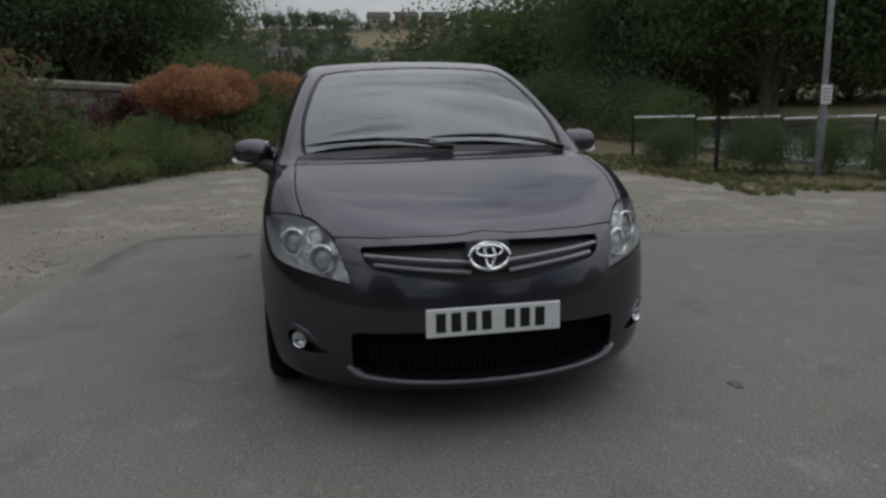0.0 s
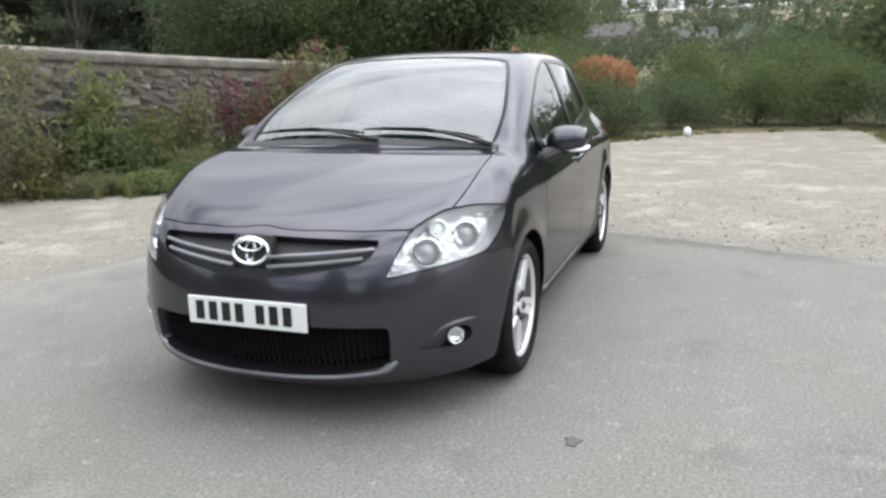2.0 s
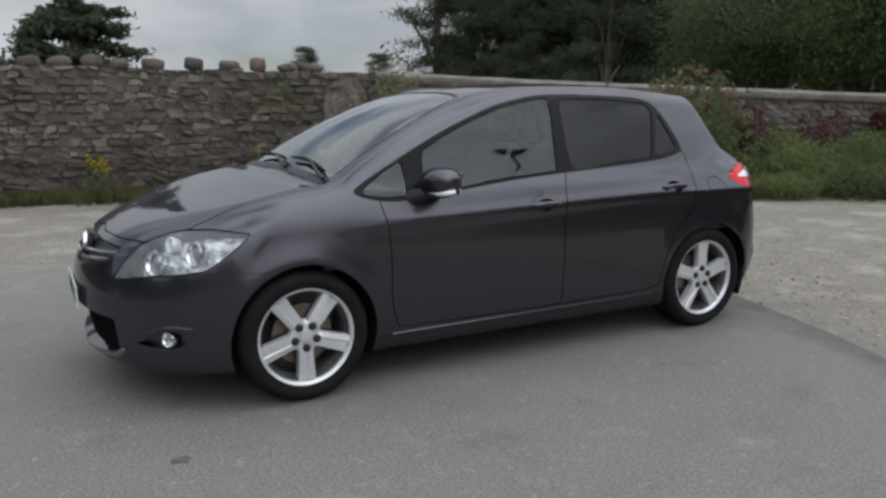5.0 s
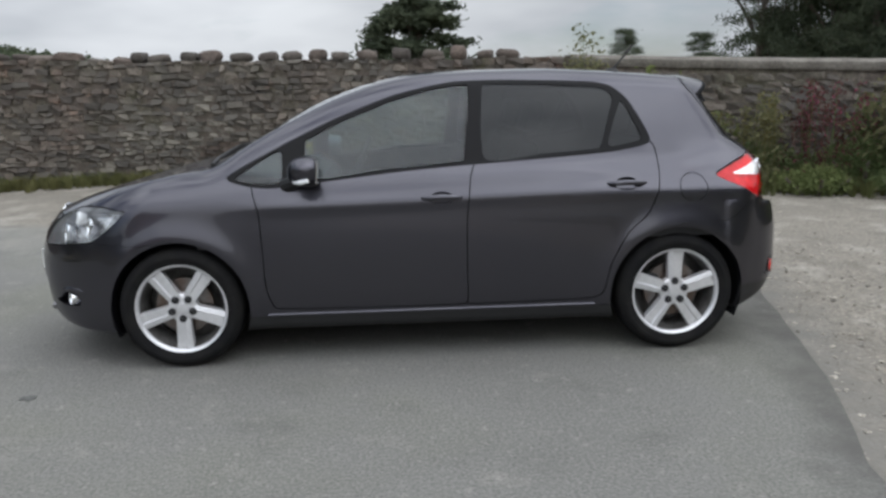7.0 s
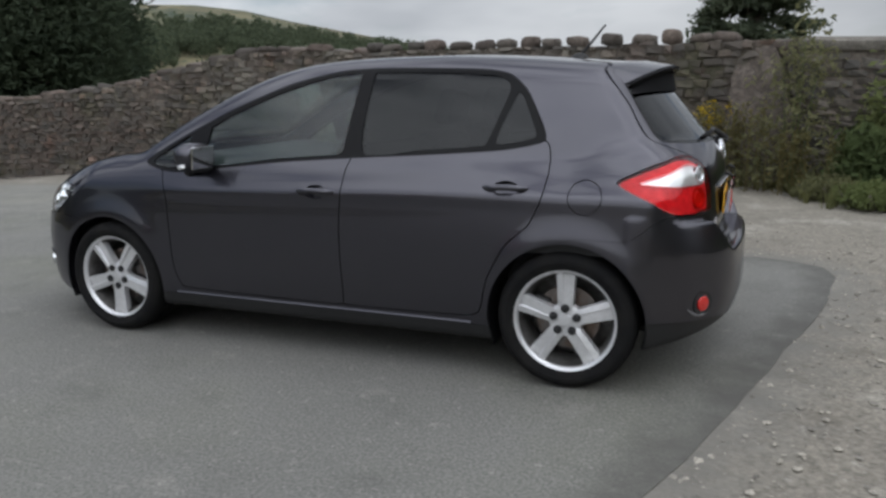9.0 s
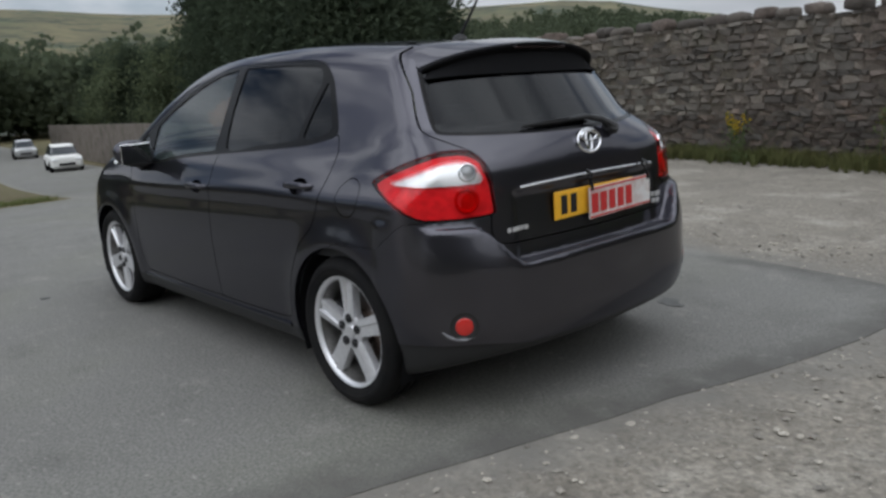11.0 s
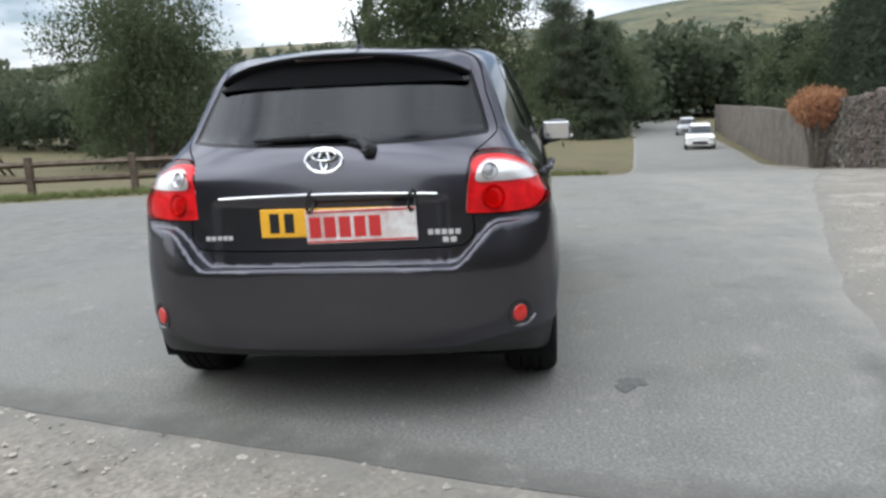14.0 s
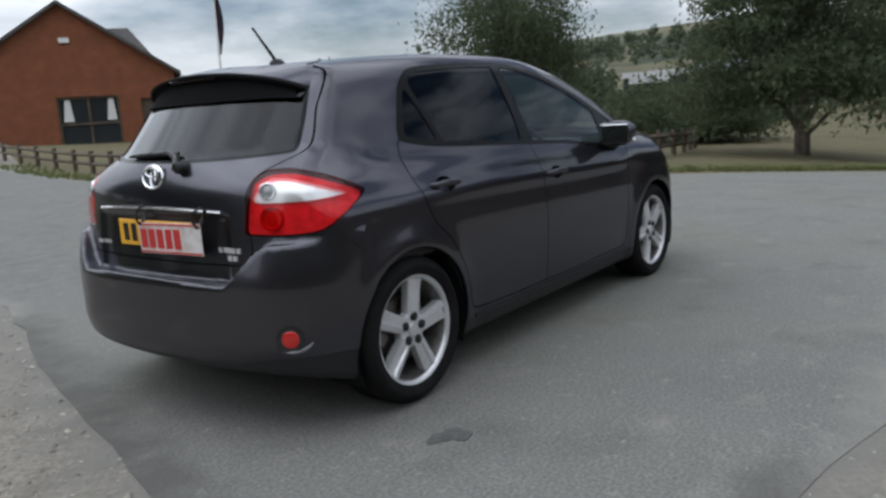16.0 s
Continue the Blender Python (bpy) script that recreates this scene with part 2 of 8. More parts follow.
side_taper = curve([(-2.1, -0.19), (-1.6, -0.098), (-1.17, -0.042), (-0.6, -0.004), (0.0, 0.0), (0.5, -0.004), (0.9, -0.016), (1.3, -0.04), (1.6, -0.07), (2.2, -0.2)])
front_line = curve([(0.1, 2.06), (0.17, 2.14), (0.24, 2.19), (0.35, 2.218), (0.45, 2.226), (0.55, 2.22), (0.65, 2.197), (0.73, 2.162), (0.8, 2.11), (0.9, 1.97), (1.0, 1.8)])
rear_line = curve([(0.1, -1.88), (0.6, -1.945), (0.7, -1.938), (0.8, -1.93), (0.9, -1.922), (1.0, -1.902), (1.06, -1.872), (1.12, -1.815),
                   (1.2, -1.745), (1.32, -1.645), (1.45, -1.54)])
bumper_line = curve([(0.1, -1.90), (0.2, -1.96), (0.3, -2.005), (0.42, -2.03), (0.6, -2.028), (0.8, -1.99)])


def body_field(x, y, z):
    """Below nought inside the car's outer skin."""
    a = np.abs(y)
    top = z - (top_line(x) - top_crown(x) * y * y - 0.05 * a ** 4 * step(0.9, 0.3, x))
    high = step(0.82, 1.06, z)
    low = np.where(x > 0, 0.25, 0.12)
    w = side_line(z) + side_taper(x) * (low + (1 - low) * high)
    for cx in (1.3, -1.3):
        r = np.sqrt((x - cx) ** 2 + (z - 0.317) ** 2)
        w = w + 0.016 * np.exp(-((r - 0.36) / 0.075) ** 2)
    w = w + 0.009 * np.exp(-((z - 0.835 - 0.04 * step(0.9, -1.2, x)) / 0.038) ** 2) * step(1.1, 0.7, x)
    w = w + 0.038 * np.exp(-((z - 1.0) / 0.085) ** 2) * step(-1.25, -1.6, x)
    side = a - w
    front = x - (front_line(z) - 0.31 * y * y - 0.55 * y ** 4)
    rear = (rear_line(z) + 0.15 * y * y + 0.3 * a ** 6 + 0.28 * y * y * step(0.96, 1.14, z)
            + 0.014 * step(0.47, 0.43, a) * step(0.885, 0.865, z)) - x
    under = 0.17 + 0.1 * step(-1.5, -2.0, x) + 0.012 * y * y - z
    f = smax(side, top, 0.085)
    f = smax(f, front, 0.10)
    f = smax(f, rear, 0.06)
    ledge = z - (0.622 + 0.15 * step(0.47, 0.66, a) + 0.03 * step(-1.9, -1.5, x) + 0.2 * np.clip(-1.93 - 0.15 * y * y - x, 0, 0.12))
    bumper = smax(smax(smax(side - 0.004, bumper_line(z) + 0.15 * y * y + 0.5 * a ** 6 - x, 0.09), ledge, 0.011), x + 1.55, 0.03)
    h = np.maximum(0.012 - np.abs(f - bumper), 0) / 0.012
    f = np.minimum(f, bumper) - h * h * 0.003
    return smax(f, under, 0.05)


# ---- mesh tools ----
class Skin:
    """Triangles with a normal at every corner point."""

    def __init__(self, v, n, t):
        self.v, self.n, self.t = v, n, t

    def tidy(self):
        used, back_to = np.unique(self.t, return_inverse=True)
        return Skin(self.v[used], self.n[used], back_to.reshape(-1, 3))

    def only(self, keep):
        return Skin(self.v, self.n, self.t[keep[self.t].all(axis=1)]).tidy()

    def moved(self, d):
        return Skin(self.v + self.n * d, self.n, self.t)


def join(*skins):
    v, n, t, k = [], [], [], 0
    for s in skins:
        v.append(s.v), n.append(s.n), t.append(s.t + k)
        k += len(s.v)
    return Skin(np.concatenate(v), np.concatenate(n), np.concatenate(t))


def gradient(field, p, e=0.003):
    g = np.empty_like(p)
    for i in range(3):
        d = np.zeros(3)
        d[i] = e
        a, c = p + d, p - d
        g[:, i] = (field(a[:, 0], a[:, 1], a[:, 2]) - field(c[:, 0], c[:, 1], c[:, 2])) / (2 * e)
    return g


def skin_of(field, low, high, cell):
    """The surface on which a field is nought, as triangles laid on a grid of cells and drawn onto the surface."""
    low, high = np.array(low, float), np.array(high, float)
    size = np.ceil((high - low) / cell).astype(int) + 1
    ax = [low[i] + cell * np.arange(size[i]) for i in range(3)]
    gx, gy, gz = np.meshgrid(*ax, indexing="ij")
    f = field(gx, gy, gz)
    neg = f < 0
    corners = np.zeros(tuple(size - 1), int)
    for dx in (0, 1):
        for dy in (0, 1):
            for dz in (0, 1):
                corners += neg[dx:size[0] - 1 + dx, dy:size[1] - 1 + dy, dz:size[2] - 1 + dz]
    mixed = (corners > 0) & (corners < 8)
    index = -np.ones(tuple(size - 1), int)
    cells = np.argwhere(mixed)
    index[mixed] = np.arange(len(cells))
    p = low + (cells + 0.5) * cell
    for _ in range(5):
        g = gradient(field, p)
        p = p - np.clip(field(p[:, 0], p[:, 1], p[:, 2]) / np.maximum((g * g).sum(axis=1), 0.2), -cell, cell)[:, None] * g
    g = gradient(field, p)
    n = g / np.maximum(np.linalg.norm(g, axis=1), 1e-9)[:, None]
    quads = []
    for axis in range(3):
        a, b = [s for s in range(3) if s != axis]
        lo_s = [slice(0, s) for s in size]
        hi_s = [slice(0, s) for s in size]
        lo_s[axis], hi_s[axis] = slice(0, size[axis] - 1), slice(1, size[axis])
        cross = neg[tuple(lo_s)] != neg[tuple(hi_s)]
        e = np.argwhere(cross)
        e = e[(e[:, a] > 0) & (e[:, b] > 0) & (e[:, a] < size[a] - 1) & (e[:, b] < size[b] - 1)]
        ring = []
        for da, db in ((1, 1), (0, 1), (0, 0), (1, 0)):
            c = e.copy()
            c[:, a] -= da
            c[:, b] -= db
            ring.append(index[c[:, 0], c[:, 1], c[:, 2]])
        q = np.stack(ring, axis=1)
        outward = neg[e[:, 0], e[:, 1], e[:, 2]]
        flip = outward if axis != 1 else ~outward
        q[~flip] = q[~flip][:, ::-1]
        quads.append(q)
    q = np.concatenate(quads)
    return Skin(p, n, np.concatenate((q[:, [0, 1, 2]], q[:, [0, 2, 3]])))


def cut(s, g, keep_inside):
    """The part of a skin where g (a value at each point) is below nought, or above it, cut cleanly along g = 0."""
    g = g if keep_inside else -g
    g = np.where(np.abs(g) < 1e-7, 1e-7, g)
    inside = g < 0
    count = inside[s.t].sum(axis=1)
    full = s.t[count == 3]
    extra_a, extra_b, tris = [], [], []
    base = len(s.v)

    def edge(a, b):
        extra_a.append(a), extra_b.append(b)
        first = base + sum(len(x) for x in extra_a[:-1])
        return np.arange(first, first + len(a))

    for k in (1, 2):
        t = s.t[count == k]
        if not len(t):
            continue
        odd = inside[t] if k == 1 else ~inside[t]
        i = odd.argmax(axis=1)
        r = np.arange(len(t))
        a, b, c = t[r, i], t[r, (i + 1) % 3], t[r, (i + 2) % 3]
        ab, ac = edge(a, b), edge(a, c)
        if k == 1:
            tris.append(np.stack((a, ab, ac), axis=1))
        else:
            tris.append(np.stack((ab, b, c), axis=1))
            tris.append(np.stack((ab, c, ac), axis=1))
    if not extra_a:
        return Skin(s.v, s.n, full).tidy()
    ea, eb = np.concatenate(extra_a), np.concatenate(extra_b)
    lo, hi = np.minimum(ea, eb), np.maximum(ea, eb)
    key, first, back_to = np.unique(lo.astype(np.int64) * base + hi, return_index=True, return_inverse=True)
    lo, hi = lo[first], hi[first]
    u = (g[lo] / (g[lo] - g[hi]))[:, None]
    v = np.concatenate((s.v, s.v[lo] + (s.v[hi] - s.v[lo]) * u))
    n = s.n[lo] + (s.n[hi] - s.n[lo]) * u
    n = np.concatenate((s.n, n / np.maximum(np.linalg.norm(n, axis=1), 1e-9)[:, None]))
    remap = np.concatenate((np.arange(base), base + back_to.reshape(-1)))
    t = np.concatenate([full] + [remap[x] for x in tris])
    return Skin(v, n, t).tidy()


def rounded(points, closed=True, parts=6):
    """A smooth line through the points."""
    p = np.array(points, float)
    out_p = []
    k = len(p)
    for i in range(k if closed else k - 1):
        if closed:
            a, b, c, d = p[(i - 1) % k], p[i], p[(i + 1) % k], p[(i + 2) % k]
        else:
            a, b, c, d = p[max(i - 1, 0)], p[i], p[i + 1], p[min(i + 2, k - 1)]
        for j in range(parts):
            u = j / parts
            ten = 0.32
            m0, m1 = ten * (c - a), ten * (d - b)
            out_p.append((2 * u ** 3 - 3 * u * u + 1) * b + (u ** 3 - 2 * u * u + u) * m0 + (3 * u * u - 2 * u ** 3) * c + (u ** 3 - u * u) * m1)
    if not closed:
        out_p.append(p[-1])
    return np.array(out_p)


def inside_of(outline, x, y):
    """The distance to a closed outline: below nought inside it."""
    q = np.stack((np.asarray(x, float), np.asarray(y, float)), axis=1)
    best = np.full(len(q), 1e9)
    odd = np.zeros(len(q), bool)
    for a, b in zip(outline, np.roll(outline, -1, axis=0)):
        d = b - a
        u = np.clip(((q - a) @ d) / max(d @ d, 1e-12), 0, 1)
        best = np.minimum(best, ((q - a - u[:, None] * d) ** 2).sum(axis=1))
        if a[1] != b[1]:
            hit = (a[1] > q[:, 1]) != (b[1] > q[:, 1])
            odd ^= hit & (q[:, 0] < (b[0] - a[0]) * (q[:, 1] - a[1]) / (b[1] - a[1]) + a[0])
    best = np.sqrt(best)
    return np.where(odd, -best, best)


def link(name, mesh, mat, parent=None, label=""):
    ob = new(name, mesh)
    for m in mat if isinstance(mat, (list, tuple)) else [mat]:
        mesh.materials.append(m)
    if parent is not None:
        ob.parent = parent
    if label:
        ob["label"] = label
    return ob


def skin_mesh(name, s, depth=0.0):
    """A Blender mesh of a skin, with its edge turned inwards by depth."""
    v, n, t = s.v, s.n, s.t
    faces = [t]
    if depth:
        e = np.concatenate((t[:, [0, 1]], t[:, [1, 2]], t[:, [2, 0]]))
        k = np.sort(e, axis=1)
        _, first, count = np.unique(k[:, 0].astype(np.int64) * len(v) + k[:, 1], return_index=True, return_counts=True)
        rim = e[first[count == 1]]
        ids = np.unique(rim)
        spot = -np.ones(len(v), int)
        top_at, low_at = len(v), len(v) + len(ids)
        spot[ids] = np.arange(len(ids))
        v = np.concatenate((v, v[ids], v[ids] - n[ids] * depth))
        side = np.zeros((len(ids), 3))
        a, b = rim[:, 0], rim[:, 1]
        flow = np.cross(s.v[b] - s.v[a], n[a])
        np.add.at(side, spot[a], flow)
        np.add.at(side, spot[b], flow)
        side /= np.maximum(np.linalg.norm(side, axis=1), 1e-9)[:, None]
        n = np.concatenate((n, side, side))
        a, b = spot[a], spot[b]
        faces.append(np.stack((top_at + b, top_at + a, low_at + a), axis=1))
        faces.append(np.stack((top_at + b, low_at + a, low_at + b), axis=1))
    f = np.concatenate(faces)
    m = bpy.data.meshes.new(name)
    m.vertices.add(len(v))
    m.vertices.foreach_set("co", v.astype(np.float32).ravel())
    m.loops.add(f.size)
    m.loops.foreach_set("vertex_index", f.astype(np.int32).ravel())
    m.polygons.add(len(f))
    m.polygons.foreach_set("loop_start", np.arange(0, f.size, 3, dtype=np.int32))
    m.update(calc_edges=True)
    m.validate()
    m.polygons.foreach_set("use_smooth", np.ones(len(m.polygons), bool))
    if len(m.vertices) == len(v):
        m.normals_split_custom_set_from_vertices(n.astype(np.float32))
    return m


def part(name, bm, mat, parent=None, label="", smooth=True, sharp=0.6):
    """Links a bmesh as one mesh object under a thing or a part."""
    m = bpy.data.meshes.new(name)
    bm.normal_update()
    bm.to_mesh(m)
    bm.free()
    if smooth:
        m.polygons.foreach_set("use_smooth", np.ones(len(m.polygons), bool))
        m.set_sharp_from_angle(angle=sharp)
    return link(name, m, mat, parent, label)


def box(bm, x0, x1, y0, y1, z0, z1, m=None):
    r = bmesh.ops.create_cube(bm, size=1, matrix=(m or Matrix()) @ Matrix.Translation(((x0 + x1) / 2, (y0 + y1) / 2, (z0 + z1) / 2)) @ Matrix.Diagonal((x1 - x0, y1 - y0, z1 - z0, 1)))
    return r["verts"]


def soft_box(x0, x1, y0, y1, z0, z1, r, seg=2, m=None):
    bm = bmesh.new()
    box(bm, x0, x1, y0, y1, z0, z1)
    bmesh.ops.bevel(bm, geom=bm.edges[:], offset=r, segments=seg, profile=0.6, affect="EDGES")
    if m:
        bmesh.ops.transform(bm, matrix=m, verts=bm.verts)
    return bm


def lathe(bm, profile, seg=48, m=None, close=False):
    """Turns a line of (radius, height) round z."""
    rings = []
    for r, h in profile:
        ring = []
        for i in range(seg):
            a = 2 * math.pi * i / seg
            p = Vector((r * math.cos(a), r * math.sin(a), h))
            ring.append(bm.verts.new((m @ p) if m else p))
        rings.append(ring)
    pairs = list(zip(rings, rings[1:])) + ([(rings[-1], rings[0])] if close else [])
    for a, b in pairs:
        for i in range(seg):
            j = (i + 1) % seg
            bm.faces.new((a[i], a[j], b[j], b[i]))
    return rings


def tube(bm, pts, radius, seg=8, cap=True):
    """A tube along points; radius may be a list."""
    pts = [Vector(p) for p in pts]
    rings = []
    up = Vector((0, 0, 1))
    for i, p in enumerate(pts):
        d = (pts[min(i + 1, len(pts) - 1)] - pts[max(i - 1, 0)]).normalized()
        s = d.cross(up if abs(d.z) < 0.95 else Vector((1, 0, 0))).normalized()
        w = s.cross(d)
        r = radius[i] if isinstance(radius, (list, tuple)) else radius
        rings.append([bm.verts.new(p + (s * math.cos(2 * math.pi * k / seg) + w * math.sin(2 * math.pi * k / seg)) * r) for k in range(seg)])
    for a, b in zip(rings, rings[1:]):
        for k in range(seg):
            j = (k + 1) % seg
            bm.faces.new((a[k], a[j], b[j], b[k]))
    if cap:
        bm.faces.new(rings[0][::-1])
        bm.faces.new(rings[-1])
    return bm


# ---- the car ----
def empty(name, at=(0, 0, 0)):
    ob = new(name)
    ob.empty_display_size = 0.2
    ob.location = at
    return ob


car = tagged(empty("car"), "dark grey metallic five-door hatchback parked on the asphalt", "car", kind="thing")

# outlines, in side view (x, z), front and rear view (y, z), from above (x, y) or unrolled round a corner
WINDOW_BAND = rounded([(1.03, 0.988), (0.93, 0.94), (0.81, 0.928), (0.63, 0.945), (0.15, 0.995), (-0.21, 1.02), (-0.6, 1.042), (-0.98, 1.068), (-1.165, 1.105), (-1.16, 1.17), (-1.07, 1.33),
                       (-0.98, 1.405), (-0.85, 1.43), (-0.41, 1.446), (-0.12, 1.438), (0.17, 1.378), (0.47, 1.268), (0.73, 1.148)])
FRONT_PANE = rounded([(0.62, 0.97), (0.2, 1.012), (-0.15, 1.037), (-0.175, 1.06), (-0.215, 1.4), (-0.19, 1.423), (-0.05, 1.407), (0.17, 1.353), (0.45, 1.248), (0.62, 1.165), (0.635, 1.14)])
REAR_PANE = rounded([(-0.285, 1.05), (-0.6, 1.066), (-0.88, 1.085), (-0.905, 1.1), (-0.985, 1.33), (-0.965, 1.378), (-0.9, 1.402), (-0.6, 1.42), (-0.31, 1.425), (-0.29, 1.41)])
QUARTER_PANE = rounded([(-0.945, 1.1), (-1.11, 1.12), (-1.125, 1.15), (-1.055, 1.3), (-1.03, 1.325), (-1.015, 1.3)])
VENT_PANE = rounded([(0.985, 0.985), (0.9, 0.955), (0.77, 0.955), (0.755, 0.97), (0.755, 1.105), (0.78, 1.108)])
FRONT_DOOR = rounded([(0.905, 0.93), (0.875, 0.8), (0.865, 0.6), (0.86, 0.42), (0.83, 0.325), (0.78, 0.3), (0.3, 0.293), (-0.14, 0.293), (-0.183, 0.32), (-0.182, 0.5), (-0.182, 0.72), (-0.205, 0.95), (-0.215, 1.1), (0.3, 1.12), (0.85, 1.0)])
REAR_DOOR = rounded([(-0.215, 1.1), (-0.205, 0.95), (-0.182, 0.72), (-0.182, 0.5), (-0.183, 0.32), (-0.22, 0.293), (-0.8, 0.3), (-0.9, 0.33), (-0.925, 0.42), (-0.945, 0.5), (-1.03, 0.655), (-1.13, 0.745), (-1.185, 0.86),
                     (-1.205, 0.97), (-1.2, 1.06), (-1.165, 1.115), (-0.9, 1.15)])
HEADLAMP = rounded([(-0.7, 0.822), (-0.8, 0.74), (-0.93, 0.674), (-1.15, 0.652), (-1.36, 0.638), (-1.55, 0.622), (-1.56, 0.632), (-1.47, 0.72), (-1.36, 0.788), (-1.15, 0.838), (-0.93, 0.846), (-0.75, 0.832)])
TAIL_LAMP = rounded([(0.69, 0.94), (0.8, 0.985), (0.92, 1.018), (1.06, 1.043), (1.19, 1.042), (1.275, 1.012), (1.322, 0.93), (1.345, 0.825), (1.33, 0.808), (1.15, 0.803), (0.97, 0.81), (0.87, 0.835), (0.78, 0.882)])
TAIL_CLEAR = rounded([(0.782, 0.941), (0.88, 0.97), (0.97, 0.993), (1.08, 1.014), (1.18, 1.016), (1.25, 0.99), (1.288, 0.945), (1.275, 0.927), (1.15, 0.926), (0.95, 0.93)])
SCREEN_LINE = rounded([(1.135, -0.6), (1.135, -0.2), (1.135, 0.2), (1.125, 0.5), (1.1, 0.66), (0.87, 0.662), (0.6, 0.61), (0.41, 0.562), (0.3, 0.52), (0.265, 0.4), (0.255, 0.2), (0.255, -0.2), (0.255, -0.6)])
BONNET = rounded([(1.155, -0.2), (1.155, 0.2), (1.15, 0.45), (1.13, 0.68), (1.25, 0.7), (1.58, 0.708), (1.78, 0.68), (1.92, 0.6), (1.965, 0.55), (2.03, 0.4), (2.065, 0.2), (2.07, 0.1), (2.055, 0.0), (2.07, -0.1), (2.065, -0.2)])
REAR_PANE_LINE = rounded([(-0.6, 1.078), (-0.2, 1.078), (0.2, 1.08), (0.45, 1.088), (0.6, 1.1), (0.612, 1.12), (0.575, 1.25), (0.525, 1.39), (0.5, 1.42), (0.2, 1.44), (-0.2, 1.44), (-0.6, 1.44)])
HATCH = rounded([(-0.6, 0.686), (-0.2, 0.686), (0.2, 0.686), (0.44, 0.687), (0.53, 0.697), (0.562, 0.735), (0.558, 0.8), (0.538, 0.93), (0.56, 1.03), (0.645, 1.11), (0.6, 1.26), (0.54, 1.42), (0.2, 1.5), (-0.2, 1.5), (-0.6, 1.5)])
GRILLE = rounded([(-0.2, 0.765), (0.0, 0.77), (0.2, 0.765), (0.46, 0.757), (0.478, 0.745), (0.46, 0.7), (0.42, 0.676), (0.3, 0.656), (0.13, 0.63), (0.0, 0.622), (-0.13, 0.63), (-0.2, 0.64)])
FOG_POCKET = rounded([(0.615, 0.336), (0.67, 0.32), (0.745, 0.322), (0.772, 0.345), (0.77, 0.38), (0.75, 0.398), (0.71, 0.395), (0.655, 0.353)])
INTAKE = rounded([(-0.6, 0.45), (-0.2, 0.45), (0.2, 0.45), (0.49, 0.438), (0.528, 0.42), (0.525, 0.3), (0.5, 0.277), (0.3, 0.25), (0.0, 0.24), (-0.2, 0.24), (-0.6, 0.24)])
FRONT_BUMPER = rounded([(1.2, 0.05), (1.2, 0.64), (1.5, 0.652), (1.76, 0.664), (1.9, 0.66), (2.0, 0.7), (1.94, 0.83), (2.0, 0.9), (2.4, 0.9), (2.4, 0.05)])
REAR_BUMPER = rounded([(-2.3, 0.05), (-1.25, 0.05), (-1.25, 0.66), (-1.56, 0.7), (-1.7, 0.795), (-1.9, 0.805), (-2.3, 0.8)])



def solve(f, lo, hi):
    for _ in range(40):
        mid = (lo + hi) / 2
        if f(mid) < 0:
            lo = mid
        else:
            hi = mid
    return (lo + hi) / 2


def field_at(x, y, z):
    return float(body_field(np.array([x], float), np.array([y], float), np.array([z], float))[0])


def side_at(x, z):
    return solve(lambda v: field_at(x, v, z), 0.3, 1.2)


def top_at(x, y):
    return solve(lambda v: field_at(x, y, v), 0.5, 1.8)


def front_at(y, z):
    return solve(lambda v: field_at(v, y, z), 1.0, 2.6)


def rear_at(y, z):
    return -solve(lambda v: field_at(-v, y, z), 1.0, 2.6)


shell = skin_of(body_field, (-2.2, -1.02, 0.05), (2.35, 1.02, 1.62), 0.0155)


def relaxed(s, rounds):
    """The skin with its points and normals evened out between neighbours."""
    e = np.concatenate((s.t[:, [0, 1]], s.t[:, [1, 2]], s.t[:, [2, 0]]))
    e = np.concatenate((e, e[:, ::-1]))
    v, n = s.v.copy(), s.n.copy()
    count = np.maximum(np.bincount(e[:, 0], minlength=len(v)), 1)[:, None]
    for i in range(rounds):
        for k in (0.5, -0.51):
            near = np.stack([np.bincount(e[:, 0], weights=v[e[:, 1], c], minlength=len(v)) for c in range(3)], axis=1) / count
            v = v + k * (near - v)
        near = np.stack([np.bincount(e[:, 0], weights=n[e[:, 1], c], minlength=len(v)) for c in range(3)], axis=1) / count
        n = 0.5 * n + 0.5 * near
        n /= np.maximum(np.linalg.norm(n, axis=1), 1e-9)[:, None]
    return Skin(v, n, s.t)


shell = relaxed(shell, 1)
GAP = 0.0028


def arch(s):
    g = np.full(len(s.v), 1.0)
    for cx, r in ((1.3, 0.352), (-1.3, 0.358)):
        d = np.sqrt((s.v[:, 0] - cx) ** 2 + (s.v[:, 2] - 0.317) ** 2) - r
        g = np.minimum(g, np.where(np.abs(s.v[:, 1]) > 0.45, d, 1.0))
    return g


shell = cut(shell, arch(shell), False)


def split(s, value, gap=GAP):
    """What lies inside an outline and what is left, with a gap between them."""
    return cut(s, value(s) + gap, True), cut(s, value(s) - gap, False)


def on_side(outline, sign):
    def value(s):
        x, y, z = s.v.T
        ok = (y * sign > 0.45) & (x > -1.75)
        g = np.full(len(x), 1.0)
        g[ok] = inside_of(outline, x[ok], z[ok])
        return g
    return value


def round_corner(outline, sign, rear):
    def value(s):
        x, y, z = s.v.T
        ok = (y * sign > 0.25) & ((x < -1.3) if rear else (x > 1.35))
        g = np.full(len(x), 1.0)
        u = (-x if rear else -x) + (-y * sign if rear else y * sign)
        g[ok] = inside_of(outline, u[ok], z[ok])
        return g
    return value


